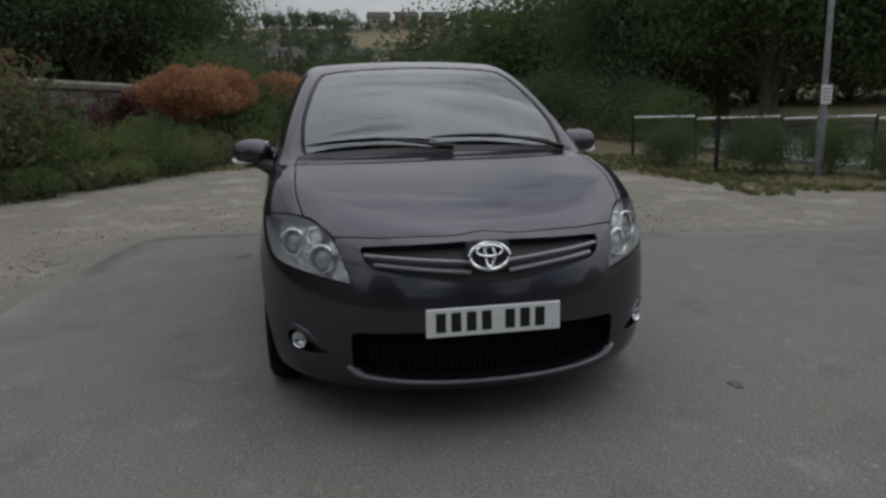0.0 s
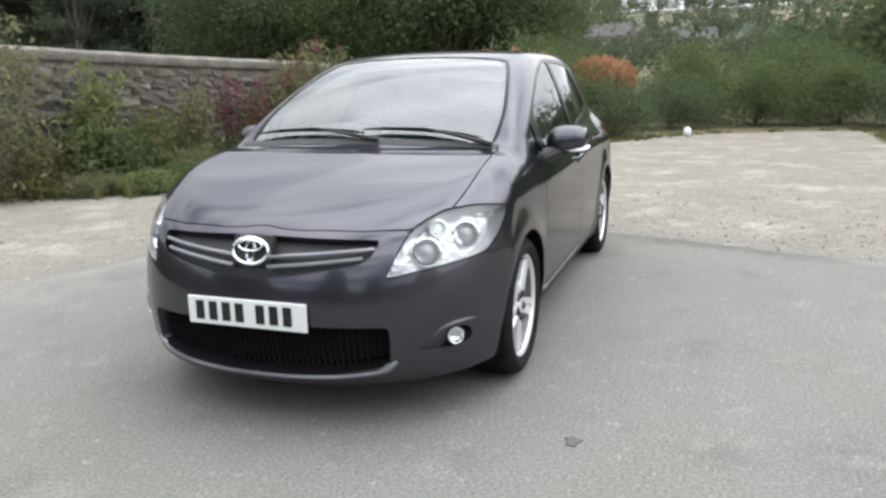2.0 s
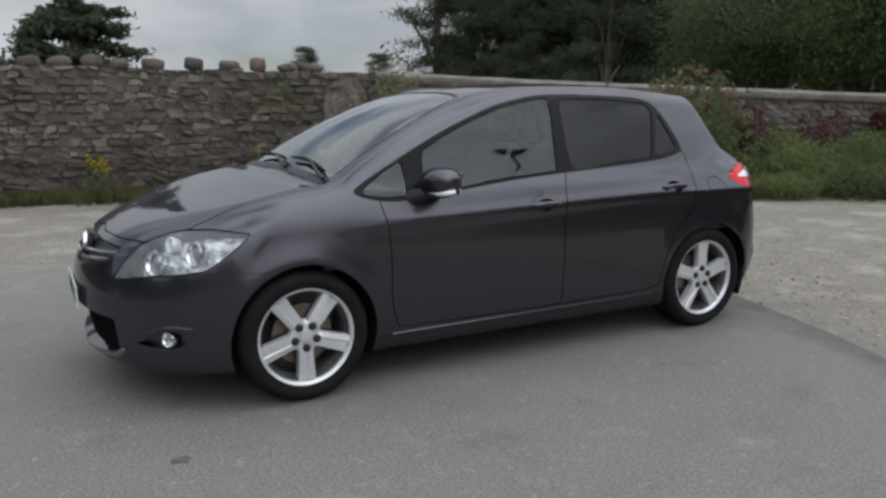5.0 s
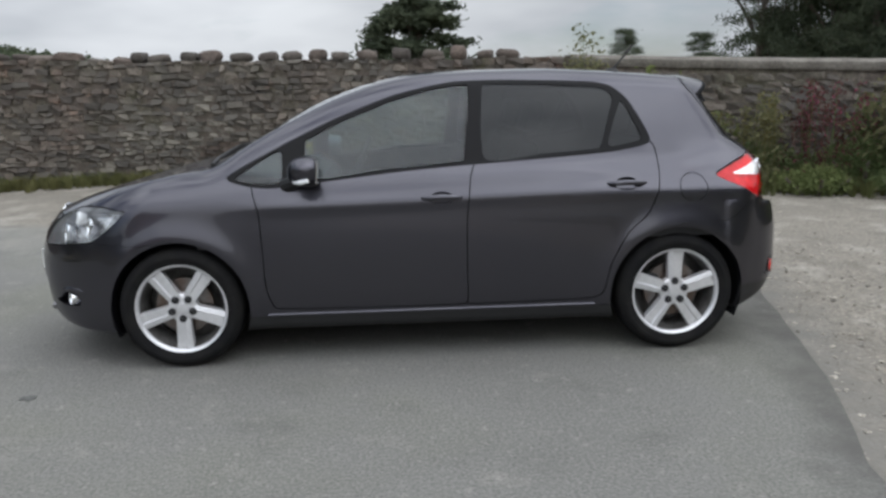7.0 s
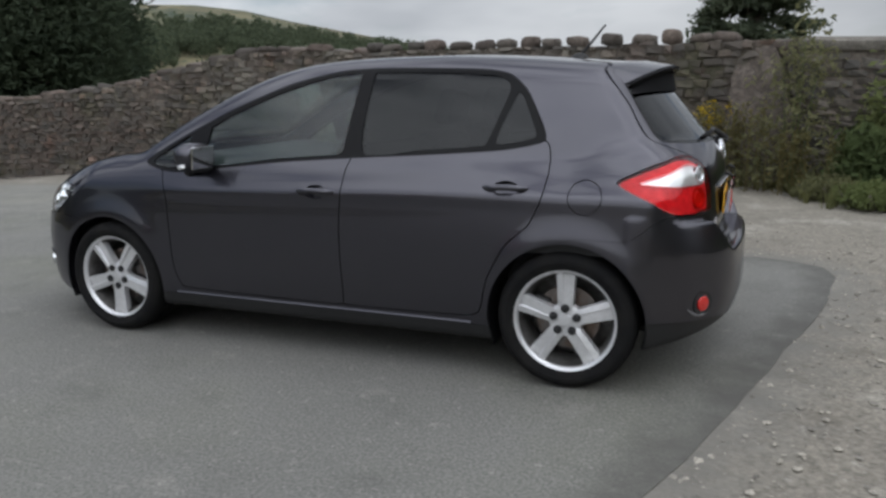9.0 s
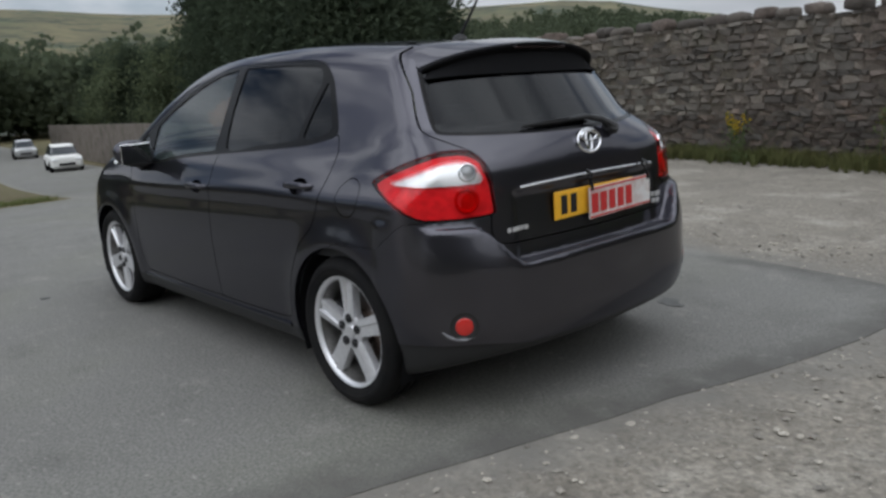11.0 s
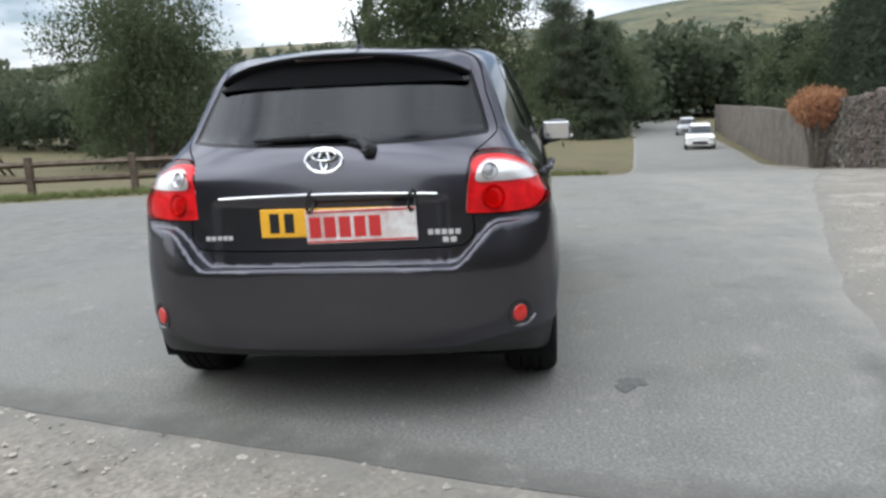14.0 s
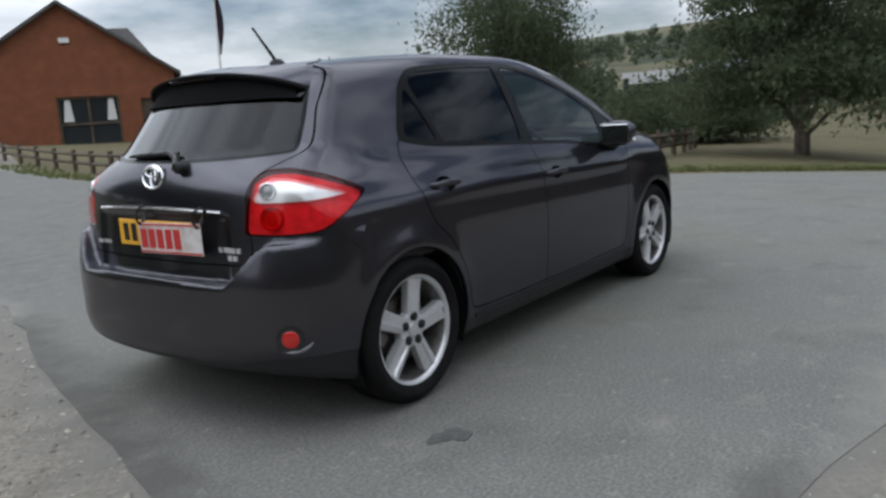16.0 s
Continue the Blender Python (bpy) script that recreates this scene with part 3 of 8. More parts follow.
def from_above(outline, low):
    def value(s):
        x, y, z = s.v.T
        ok = (z > low) & (s.n[:, 2] > 0.05)
        g = np.full(len(x), 1.0)
        g[ok] = inside_of(outline, x[ok], np.abs(y[ok]))
        return g
    return value


def end_on(outline, rear):
    def value(s):
        x, y, z = s.v.T
        ok = (x < -1.25) if rear else (x > 1.6)
        g = np.full(len(x), 1.0)
        g[ok] = inside_of(outline, np.abs(y[ok]), z[ok])
        return g
    return value


def glaze(s, value, name, mat, label, back=0.006):
    """Cuts a pane out of a band and sets it a little back."""
    pane, rest = split(s, value, 0.0)
    ob = link(name, skin_mesh(name, pane.moved(-back)), mat, car, label)
    ob.visible_shadow = False
    return rest


for sign in (1, -1):
    band, shell = split(shell, on_side(WINDOW_BAND, sign), 0.001)
    for outline, name, mat, label in ((FRONT_PANE, "front_door_window", GLASS, "green-tinted front door glass"), (REAR_PANE, "rear_door_window", PRIVACY, "dark privacy glass"),
                                      (QUARTER_PANE, "quarter_window", PRIVACY, "small dark privacy pane"), (VENT_PANE, "vent_window", GLASS, "small triangular pane")):
        band = glaze(band, on_side(outline, sign), name, mat, label)
    link("window_surround", skin_mesh("window_surround", band.moved(-0.001), 0.02), GLOSS, car, "black pillar trim and window seals")

screen, shell = split(shell, from_above(SCREEN_LINE, 1.0), 0.001)
def screen_inner(s):
    return from_above(SCREEN_LINE, 1.0)(s) + 0.02
pane, border = split(screen, screen_inner, 0.0)
ob = link("windscreen", skin_mesh("windscreen", pane.moved(-0.004)), SCREEN, car, "raked windscreen mirroring the sky")
ob.visible_shadow = False
link("windscreen_border", skin_mesh("windscreen_border", border.moved(-0.003), 0.015), GLOSS, car)

back_light, shell = split(shell, end_on(REAR_PANE_LINE, True), 0.001)
def back_inner(s):
    return end_on(REAR_PANE_LINE, True)(s) + 0.014
pane, border = split(back_light, back_inner, 0.0)
ob = link("rear_window", skin_mesh("rear_window", pane.moved(-0.004)), PRIVACY, car, "dark tinted rear window")
ob.visible_shadow = False
link("rear_window_border", skin_mesh("rear_window_border", border.moved(-0.003), 0.015), GLOSS, car)

# lamps: a clear or red outer lens over a bowl
LAMP_HOUSING = material("grey_lamp_housing", (0.36, 0.36, 0.37), 0.35, 0.4, grain=0.1, grain_scale=60)
LAMP_BOWL = material("faceted_chrome_bowl", (0.86, 0.87, 0.88), 0.2, 0.8, spots=(0.5, 0.5, 0.52), spot_scale=16, spot_mix=0.6, bump=0.02, bump_scale=22)
LAMP_SILVER = material("satin_lamp_silver", (0.82, 0.81, 0.81), 0.22, 0.55, grain=0.1, grain_scale=45)
RED_BOWL = material("bright_lamp_bowl", (0.78, 0.74, 0.73), 0.35, 0.0, grain=0.2, grain_scale=30, bump=0.004, bump_scale=60)
for sign in (1, -1):
    lens, shell = split(shell, round_corner(HEADLAMP, sign, False))
    lamp = link("headlamp", skin_mesh("headlamp", lens.moved(-0.065), 0.0), LAMP_BOWL, car, "clear headlamp with bright reflectors")
    b = bmesh.new()
    b.from_mesh(skin_mesh("housing", lens.moved(-0.003), 0.062))
    b.faces.ensure_lookup_table()
    bmesh.ops.delete(b, geom=b.faces[:len(lens.t)], context="FACES")
    part("housing", b, LAMP_HOUSING, lamp, "grey lamp housing")
    ob = link("lens", skin_mesh("lens", lens.moved(-0.001), 0.02), CLEAR_LENS, lamp, "clear plastic lens")
    ob.visible_shadow = False
    for (px, py, pz), r, mat in (((1.935, 0.628, 0.695), 0.058, CHROME), ((1.775, 0.735, 0.74), 0.056, CHROME), ((1.86, 0.65, 0.775), 0.036, REFLECTOR)):
        p = Vector((px, py * sign, pz))
        way = Vector((0.86, 0.42 * sign, 0.16)).normalized()
        rot = Matrix.Translation(p - way * 0.022) @ way.to_track_quat("Z", "Y").to_matrix().to_4x4()
        b = bmesh.new()
        lathe(b, [(r * 0.78, -0.03), (r * 1.0, 0.0), (r * 1.02, 0.012), (r * 0.9, 0.016), (r * 0.8, 0.006), (r * 0.72, -0.006)], 32, rot)
        ring = part("lamp_ring", b, mat, lamp, "bright lamp ring")
        b = bmesh.new()
        lathe(b, [(0.0005, 0.008), (r * 0.35, 0.004), (r * 0.6, -0.004), (r * 0.74, -0.012)], 24, rot)
        part("lamp_bulb_glass", b, LAMP_HOUSING if mat is CHROME else REFLECTOR, ring)

    lens, shell = split(shell, round_corner(TAIL_LAMP, sign, True))
    lamp = link("tail_lamp", skin_mesh("tail_lamp", lens.moved(-0.02)), RED_BOWL, car, "red and clear wraparound tail lamp")
    clear, red = split(lens, round_corner(TAIL_CLEAR, sign, True), 0.0)
    ob = link("red_lens", skin_mesh("red_lens", red, 0.008), RED_LENS, lamp, "red plastic lens")
    ob.visible_shadow = False
    ob = link("clear_lens", skin_mesh("clear_lens", clear.moved(0.001), 0.0), CLEAR_LENS, lamp, "clear reversing and indicator lens")
    ob.visible_shadow = False
    link("silver_bowl", skin_mesh("silver_bowl", clear.moved(-0.013), 0.0), LAMP_SILVER, lamp, "silver reflector")
    for (px, py, pz), r, mat in (((rear_at(0.625, 0.968) + 0.003, 0.625, 0.968), 0.034, CHROME), ((rear_at(0.64, 0.868) + 0.008, 0.64, 0.868), 0.046, RED_PAINT)):
        way = Vector((-0.85, 0.45 * sign, 0.15)).normalized()
        rot = Matrix.Translation(Vector((px, py * sign, pz)) - way * 0.009) @ way.to_track_quat("Z", "Y").to_matrix().to_4x4()
        b = bmesh.new()
        lathe(b, [(r, -0.01), (r * 1.02, 0.006), (r * 0.9, 0.008), (r * 0.7, -0.004), (r * 0.3, 0.0), (0.0005, 0.003)], 28, rot)
        ring = part("lamp_ring", b, mat, lamp)
        if mat is CHROME:
            b = bmesh.new()
            lathe(b, [(0.0005, 0.009), (r * 0.4, 0.006), (r * 0.66, 0.001), (r * 0.68, -0.004)], 24, rot)
            part("lamp_bulb_glass", b, LAMP_HOUSING, ring, "grey bulb glass")

# panels
bonnet, shell = split(shell, from_above(BONNET, 0.7))
link("bonnet", skin_mesh("bonnet", bonnet, 0.02), PAINT, car)
tailgate, shell = split(shell, end_on(HATCH, True))
hatch = link("tailgate", skin_mesh("tailgate", tailgate, 0.02), PAINT, car)
grille_skin, shell = split(shell, end_on(GRILLE, False), 0.0)
intake_skin, shell = split(shell, end_on(INTAKE, False), 0.0)
link("grille_back", skin_mesh("grille_back", grille_skin.moved(-0.035)), BLACK, car, "black grille mesh")
pocket_skin, shell = split(shell, end_on(FOG_POCKET, False), 0.0)
for sign in (1, -1):
    half = cut(pocket_skin, pocket_skin.v[:, 1] * sign, False)
    link("fog_lamp_pocket", skin_mesh("fog_lamp_pocket", half.moved(-0.035)), PAINT, car, "shaded recess round the fog lamp")
link("lower_intake", skin_mesh("lower_intake", intake_skin.moved(-0.07)), INTAKE_BLACK, car, "black lower air intake")
for sign in (1, -1):
    for outline, name in ((FRONT_DOOR, "front_door"), (REAR_DOOR, "rear_door")):
        panel, shell = split(shell, on_side(outline, sign))
        hx, hz = (-0.055, 0.858) if name == "front_door" else (-1.02, 0.905)
        def cup(s):
            return np.where(s.v[:, 1] * sign > 0.5, (np.hypot((s.v[:, 0] - hx) / 0.062, (s.v[:, 2] - hz) / 0.034) - 1) * 0.03, 1.0)
        hollow, panel = split(panel, cup, 0.0)
        door = link(name, skin_mesh(name, panel, 0.02), PAINT, car)
        link("handle_recess", skin_mesh("handle_recess", hollow.moved(-0.03)), PAINT, door, "shallow cup behind the handle")
        b = bmesh.new()
        pts = []
        for i in range(9):
            u = i / 8
            px = hx + 0.1 - 0.2 * u
            lift = 0.034 * min(1, math.sin(math.pi * u) * 2.2)
            pts.append((px, sign * (side_at(px, hz) - 0.006 + lift), hz + 0.002 + 0.006 * math.sin(math.pi * u)))
        tube(b, pts, [0.009, 0.013, 0.0145, 0.015, 0.015, 0.015, 0.0145, 0.013, 0.009], 10)
        bmesh.ops.scale(b, vec=(1, 0.75, 1), space=Matrix.Translation((0, -sign * side_at(hx, hz), 0)), verts=b.verts)
        part("door_handle", b, PAINT, door, "body-coloured pull handle")
    def flap(s):
        x, y, z = s.v.T
        return np.where(y * sign > 0.5, np.hypot(x + 1.377, z - 0.877) - 0.073, 1.0)
    if sign > 0:
        panel, shell = split(shell, flap, 0.002)
        link("fuel_flap", skin_mesh("fuel_flap", panel, 0.01), PAINT, car, "round fuel flap")


def bumper_value(outline):
    def value(s):
        g = inside_of(outline, s.v[:, 0], s.v[:, 2])
        return g
    return value


nose, shell = split(shell, bumper_value(FRONT_BUMPER), 0.0009)
link("front_bumper", skin_mesh("front_bumper", nose, 0.05), PAINT, car)
tail, shell = split(shell, bumper_value(REAR_BUMPER), 0.0009)
valance, tail = split(tail, lambda s: s.v[:, 2] - 0.315 - 0.03 * step(0.45, 0.7, np.abs(s.v[:, 1])), 0.0)
link("rear_bumper", skin_mesh("rear_bumper", tail, 0.03), PAINT, car)
link("rear_valance", skin_mesh("rear_valance", valance.moved(-0.006), 0.02), BLACK, car, "black lower valance")
sill_part, shell = split(shell, lambda s: np.where(np.abs(s.v[:, 0]) < 1.1, s.v[:, 2] - 0.262, 1.0), 0.001)
link("sill", skin_mesh("sill", sill_part, 0.0), BLACK, car, "black sill and floor pan")
link("body_shell", skin_mesh("body_shell", shell, 0.022), PAINT, car)

# ---- wheels, mirrors, plates, lamps and trim of the car ----
def make_wheel(bm_kind):
    """One piece of a wheel, turned round z, with z pointing out of the car."""
    b = bmesh.new()
    if bm_kind == "tyre":
        prof = [(0.235, -0.103), (0.248, -0.113), (0.272, -0.116), (0.295, -0.108), (0.308, -0.094), (0.3155, -0.078), (0.317, -0.06), (0.3175, -0.047), (0.309, -0.045), (0.309, -0.038), (0.3175, -0.036),
                (0.318, -0.014), (0.309, -0.012), (0.309, 0.012), (0.318, 0.014), (0.3175, 0.036), (0.309, 0.038), (0.309, 0.045), (0.3175, 0.047), (0.317, 0.06), (0.3155, 0.078), (0.308, 0.094),
                (0.295, 0.108), (0.286, 0.112), (0.283, 0.115), (0.268, 0.116), (0.265, 0.113), (0.252, 0.111), (0.243, 0.106), (0.235, 0.1)]
        lathe(b, prof, 72)
    elif bm_kind == "rim":
        lathe(b, [(0.208, -0.1), (0.196, -0.07), (0.19, 0.0), (0.194, 0.05), (0.2, 0.078), (0.2035, 0.088), (0.207, 0.094), (0.214, 0.099), (0.2205, 0.1005), (0.2225, 0.098), (0.22, 0.092)], 72)
        lathe(b, [(0.0005, 0.088), (0.02, 0.088), (0.0265, 0.087), (0.028, 0.083), (0.03, 0.0805), (0.062, 0.0795), (0.071, 0.074), (0.074, 0.045)], 40)
        bmesh.ops.recalc_face_normals(b, faces=b.faces)
    elif bm_kind == "spoke":
        rows = []
        for r, half, h, dent in ((0.028, 0.03, 0.078, 0.0), (0.06, 0.0335, 0.084, 0.0), (0.09, 0.0355, 0.086, 0.004), (0.14, 0.038, 0.087, 0.008), (0.18, 0.041, 0.088, 0.009), (0.204, 0.043, 0.09, 0.006)):
            ring = []
            for w, dz in ((-1.0, -0.04), (-1.0, -0.014), (-0.93, -0.006), (-0.36, 0.0005), (-0.27, 0.001), (-0.17, -dent * 1.25), (0.2, -dent * 1.05), (0.85, -dent * 0.5), (0.93, -dent * 0.6), (1.0, -0.018), (1.0, -0.04)):
                ring.append(b.verts.new(Vector((half * w, r, h + dz))))
            rows.append(ring)
        for a, c in zip(rows, rows[1:]):
            for i in range(len(a) - 1):
                b.faces.new((a[i], a[i + 1], c[i + 1], c[i]))
        bmesh.ops.recalc_face_normals(b, faces=b.faces)
    elif bm_kind == "barrel":
        lathe(b, [(0.2, -0.1), (0.186, -0.06), (0.184, 0.04), (0.199, 0.085)], 64)
        lathe(b, [(0.2, -0.1), (0.05, -0.1)], 64)
    elif bm_kind == "brake_disc":
        lathe(b, [(0.062, 0.02), (0.068, 0.034), (0.078, 0.034), (0.08, 0.022), (0.136, 0.022), (0.1375, 0.018), (0.1375, -0.004)], 56)
    elif bm_kind == "brake_caliper":
        b.free()
        b = soft_box(-0.045, 0.045, 0.09, 0.158, -0.01, 0.05, 0.012)
    if bm_kind != "tyre":
        bmesh.ops.scale(b, vec=(1.08, 1.08, 1), verts=b.verts)
    return b


wheel_meshes = {}
for kind, mat in (("tyre", RUBBER), ("rim", ALLOY), ("spoke", ALLOY), ("barrel", ALLOY_DARK), ("brake_disc", STEEL), ("brake_caliper", BLACK)):
    ob = part(kind, make_wheel(kind), mat, None, sharp=0.5)
    wheel_meshes[kind] = ob.data
    bpy.data.objects.remove(ob)
# each nut's wide dark flange paints the shade of its recess
nut = bmesh.new()
lathe(nut, [(0.0005, 0.0925), (0.007, 0.0925), (0.0098, 0.09), (0.0105, 0.087), (0.0185, 0.087), (0.0195, 0.085), (0.0195, 0.07)], 18)
ob = part("wheel_nut", nut, material("dark_nut_and_recess_shade", (0.035, 0.035, 0.037), 0.4, 0.5), None)
wheel_meshes["wheel_nut"] = ob.data
bpy.data.objects.remove(ob)
for x, sign, spin in ((1.3, 1, 180), (-1.3, 1, 0), (1.3, -1, 20), (-1.3, -1, -8)):
    wheel = link("wheel", wheel_meshes["rim"], [], car, "five-spoke silver alloy wheel")
    wheel.matrix_basis = pose(x, sign * 0.757, 0.318, -90 * sign, 0, 0) @ pose(0, 0, 0, 0, 0, 180 * (sign > 0) + spin)
    for kind in ("tyre", "barrel", "brake_disc", "brake_caliper"):
        ob = link(kind, wheel_meshes[kind], [], wheel, "low black tyre" if kind == "tyre" else "")
        if kind == "brake_caliper":
            ob.matrix_basis = pose(0, 0, 0, 0, 0, 70)
    for k in range(5):
        ob = link("wheel_nut", wheel_meshes["wheel_nut"], [], wheel)
        ob.matrix_basis = Matrix.Rotation(2 * math.pi * k / 5, 4, "Z") @ Matrix.Translation((0, 0.056, 0.002))
        ob = link("spoke", wheel_meshes["spoke"], [], wheel)
        ob.matrix_basis = Matrix.Rotation(2 * math.pi * k / 5, 4, "Z")
    # the lining of the wheel arch
    b = bmesh.new()
    rings = []
    for y0 in (0.855, 0.6, 0.42):
        r = 0.356 if x > 0 else 0.362
        rings.append([b.verts.new((x + r * math.cos(radians(a)), sign * y0, 0.317 + r * math.sin(radians(a)))) for a in range(-24, 205, 12)])
    for a, c in zip(rings, rings[1:]):
        for i in range(len(a) - 1):
            b.faces.new((a[i], a[i + 1], c[i + 1], c[i]))
    b.faces.new(rings[-1])
    part("wheel_arch_liner", b, INTAKE_BLACK, car, "black arch lining")

# a ridge along the foot of each side
for sign in (1, -1):
    b = bmesh.new()
    tube(b, [(x, sign * (side_at(x, 0.272) - 0.004), 0.268) for x in np.linspace(-0.86, 0.86, 15)], 0.011, 8)
    part("sill_moulding", b, PAINT, car, "body-coloured ridge along the sill")

# door mirrors
for sign in (1, -1):
    def mirror_field(x, y, z):
        a = y * sign
        u = (x - 0.615) / (0.085 + 0.02 * step(1.0, 0.86, a))
        v = (a - 0.925) / 0.108
        w = (z - 1.016 - 0.012 * v) / (0.076 - 0.008 * v)
        f = (np.abs(u) ** 2.2 + np.abs(v) ** 2.5 + np.abs(w) ** 2.3) ** (1 / 2.35) - 1
        return smax(f * 0.075, 0.56 - x, 0.012)
    whole = skin_of(mirror_field, (0.45, sign * 0.93 - 0.16, 0.9), (0.76, sign * 0.93 + 0.16, 1.14), 0.009)
    low_part, cap = split(whole, lambda s: s.v[:, 2] - 0.968, 0.0008)
    flat_back, cap = split(cap, lambda s: s.v[:, 0] - 0.566, 0.0)
    mirror = link("door_mirror", skin_mesh("door_mirror", cap, 0.004), PAINT, car, "grey door mirror with clear indicator strip")
    link("mirror_base", skin_mesh("mirror_base", low_part), BLACK, mirror, "black lower housing")
    link("mirror_rim", skin_mesh("mirror_rim", flat_back), BLACK, mirror)
    b = soft_box(0.553, 0.56, -0.085, 0.085, -0.056, 0.056, 0.003, 1, pose(0.003, sign * 0.928, 1.018) @ pose(0.556, 0, 0, 0, -4, 0) @ pose(-0.556, 0, 0))
    part("mirror_glass", b, CHROME, mirror, "mirror glass")
    b = bmesh.new()
    tube(b, [(0.69, sign * 0.925, 0.975), (0.665, sign * 0.98, 0.972), (0.63, sign * 1.018, 0.975), (0.6, sign * 1.032, 0.982)], [0.008, 0.012, 0.013, 0.01], 8)
    part("indicator", b, REFLECTOR, mirror, "clear indicator strip")
    b = bmesh.new()
    tube(b, [(0.74, sign * 0.8, 0.93), (0.7, sign * 0.86, 0.955), (0.66, sign * 0.9, 0.972)], [0.045, 0.036, 0.03], 10)
    part("mirror_foot", b, BLACK, mirror, "black mirror foot")

# front: badge, grille bars, plate, fog lamps, lip
def oval(b, cx, cy, cz, rx, rz, tilt, thick, sign, band=0.18):
    """An oval ring standing on the nose or the tail."""
    m = pose(cx, cy, cz, 0, tilt, 0)
    n = 40
    rows = []
    for k in (1.0, 1.0, 1 - band * 0.5, 1 - band, 1 - band):
        rows.append(k)
    depth = (-0.004, thick * 0.7, thick, thick * 0.7, -0.004)
    rings = []
    for k, d in zip(rows, depth):
        ring = []
        for i in range(n):
            a = 2 * math.pi * i / n
            kk = (1 - (1 - k) * 1.0)
            ring.append(b.verts.new(m @ Vector((sign * d, (rx - rz * (1 - kk)) * math.cos(a), (rz - rz * (1 - kk)) * math.sin(a)))))
        rings.append(ring)
    for a, c in zip(rings, rings[1:]):
        for i in range(n):
            j = (i + 1) % n
            b.faces.new((a[i], a[j], c[j], c[i]))


def badge(cx, cz, w, h, tilt, sign, host):
    b = bmesh.new()
    oval(b, cx, 0, cz, w, h, tilt, 0.012, sign, 0.23)
    bmesh.ops.recalc_face_normals(b, faces=b.faces)
    ring = part("maker_badge", b, CHROME, host, "plain oval chrome badge")
    b = bmesh.new()
    oval(b, cx, 0, cz, w * 0.3, h * 0.86, tilt, 0.01, sign, 0.3)
    bmesh.ops.recalc_face_normals(b, faces=b.faces)
    part("badge_inner", b, CHROME, ring)
    b = bmesh.new()
    oval(b, cx, 0, cz + h * 0.36, w * 0.66, h * 0.44, tilt, 0.01, sign, 0.34)
    bmesh.ops.recalc_face_normals(b, faces=b.faces)
    part("badge_inner", b, CHROME, ring)


badge(front_at(0, 0.715) + 0.002, 0.718, 0.083, 0.057, -14, 1, car)
b = soft_box(-0.02, 0.012, -0.086, 0.086, -0.06, 0.06, 0.012, 2, pose(front_at(0, 0.715) - 0.016, 0, 0.716, 0, -14, 0))
bmesh.ops.scale(b, vec=(1, 1, 1), verts=b.verts)
part("badge_backing", b, BLACK, car)
for z0, rise, half in ((0.697, 0.07, 0.465), (0.662, 0.09, 0.43)):
    for sign in (1, -1):
        b = bmesh.new()
        pts, rad = [], []
        for i in range(12):
            y = 0.075 + (half - 0.075) * i / 11
            z = z0 + rise * (y - 0.075)
            pts.append((front_at(y * sign, z) - 0.012, y * sign, z))
        tube(b, pts, 0.0085, 8)
        part("grille_bar", b, SILVER, car, "silver-grey grille bar")
b = bmesh.new()
for i in range(44):
    y = -0.5 + i / 43
    for j in range(5):
        z = 0.28 + 0.038 * j
        x = front_at(y, z) - 0.058
        box(b, x - 0.006, x + 0.004, y - 0.004, y + 0.004, z - 0.014, z + 0.014)
tagged(part("intake_mesh", b, INTAKE_BLACK, car, "black honeycomb mesh"), kind="stuff")
b = bmesh.new()
pts, rad = [], []
for i in range(33):
    y = -0.545 + 1.09 * i / 32
    e = abs(y) / 0.545
    z = 0.232 + 0.03 * e ** 3 + 0.03 * max(0, e - 0.9) / 0.1
    pts.append((front_at(y, z) - 0.002, y, z))
    rad.append(0.011 + 0.012 * max(0, e - 0.85) / 0.15 - 0.012 * max(0, e - 0.97) / 0.03)
tube(b, pts, rad, 8)
part("front_lip", b, SILVER, car, "silver lower lip")


def lettering(host, name, mat, m, rows):
    """Plain bars in place of characters: (left edge, width, foot, height)."""
    for x, w, z, h in rows:
        b = soft_box(0, w, -0.0008, 0.0008, 0, h, 0.0006, 1, m @ Matrix.Translation((x, 0, z)))
        part(name, b, mat, host)


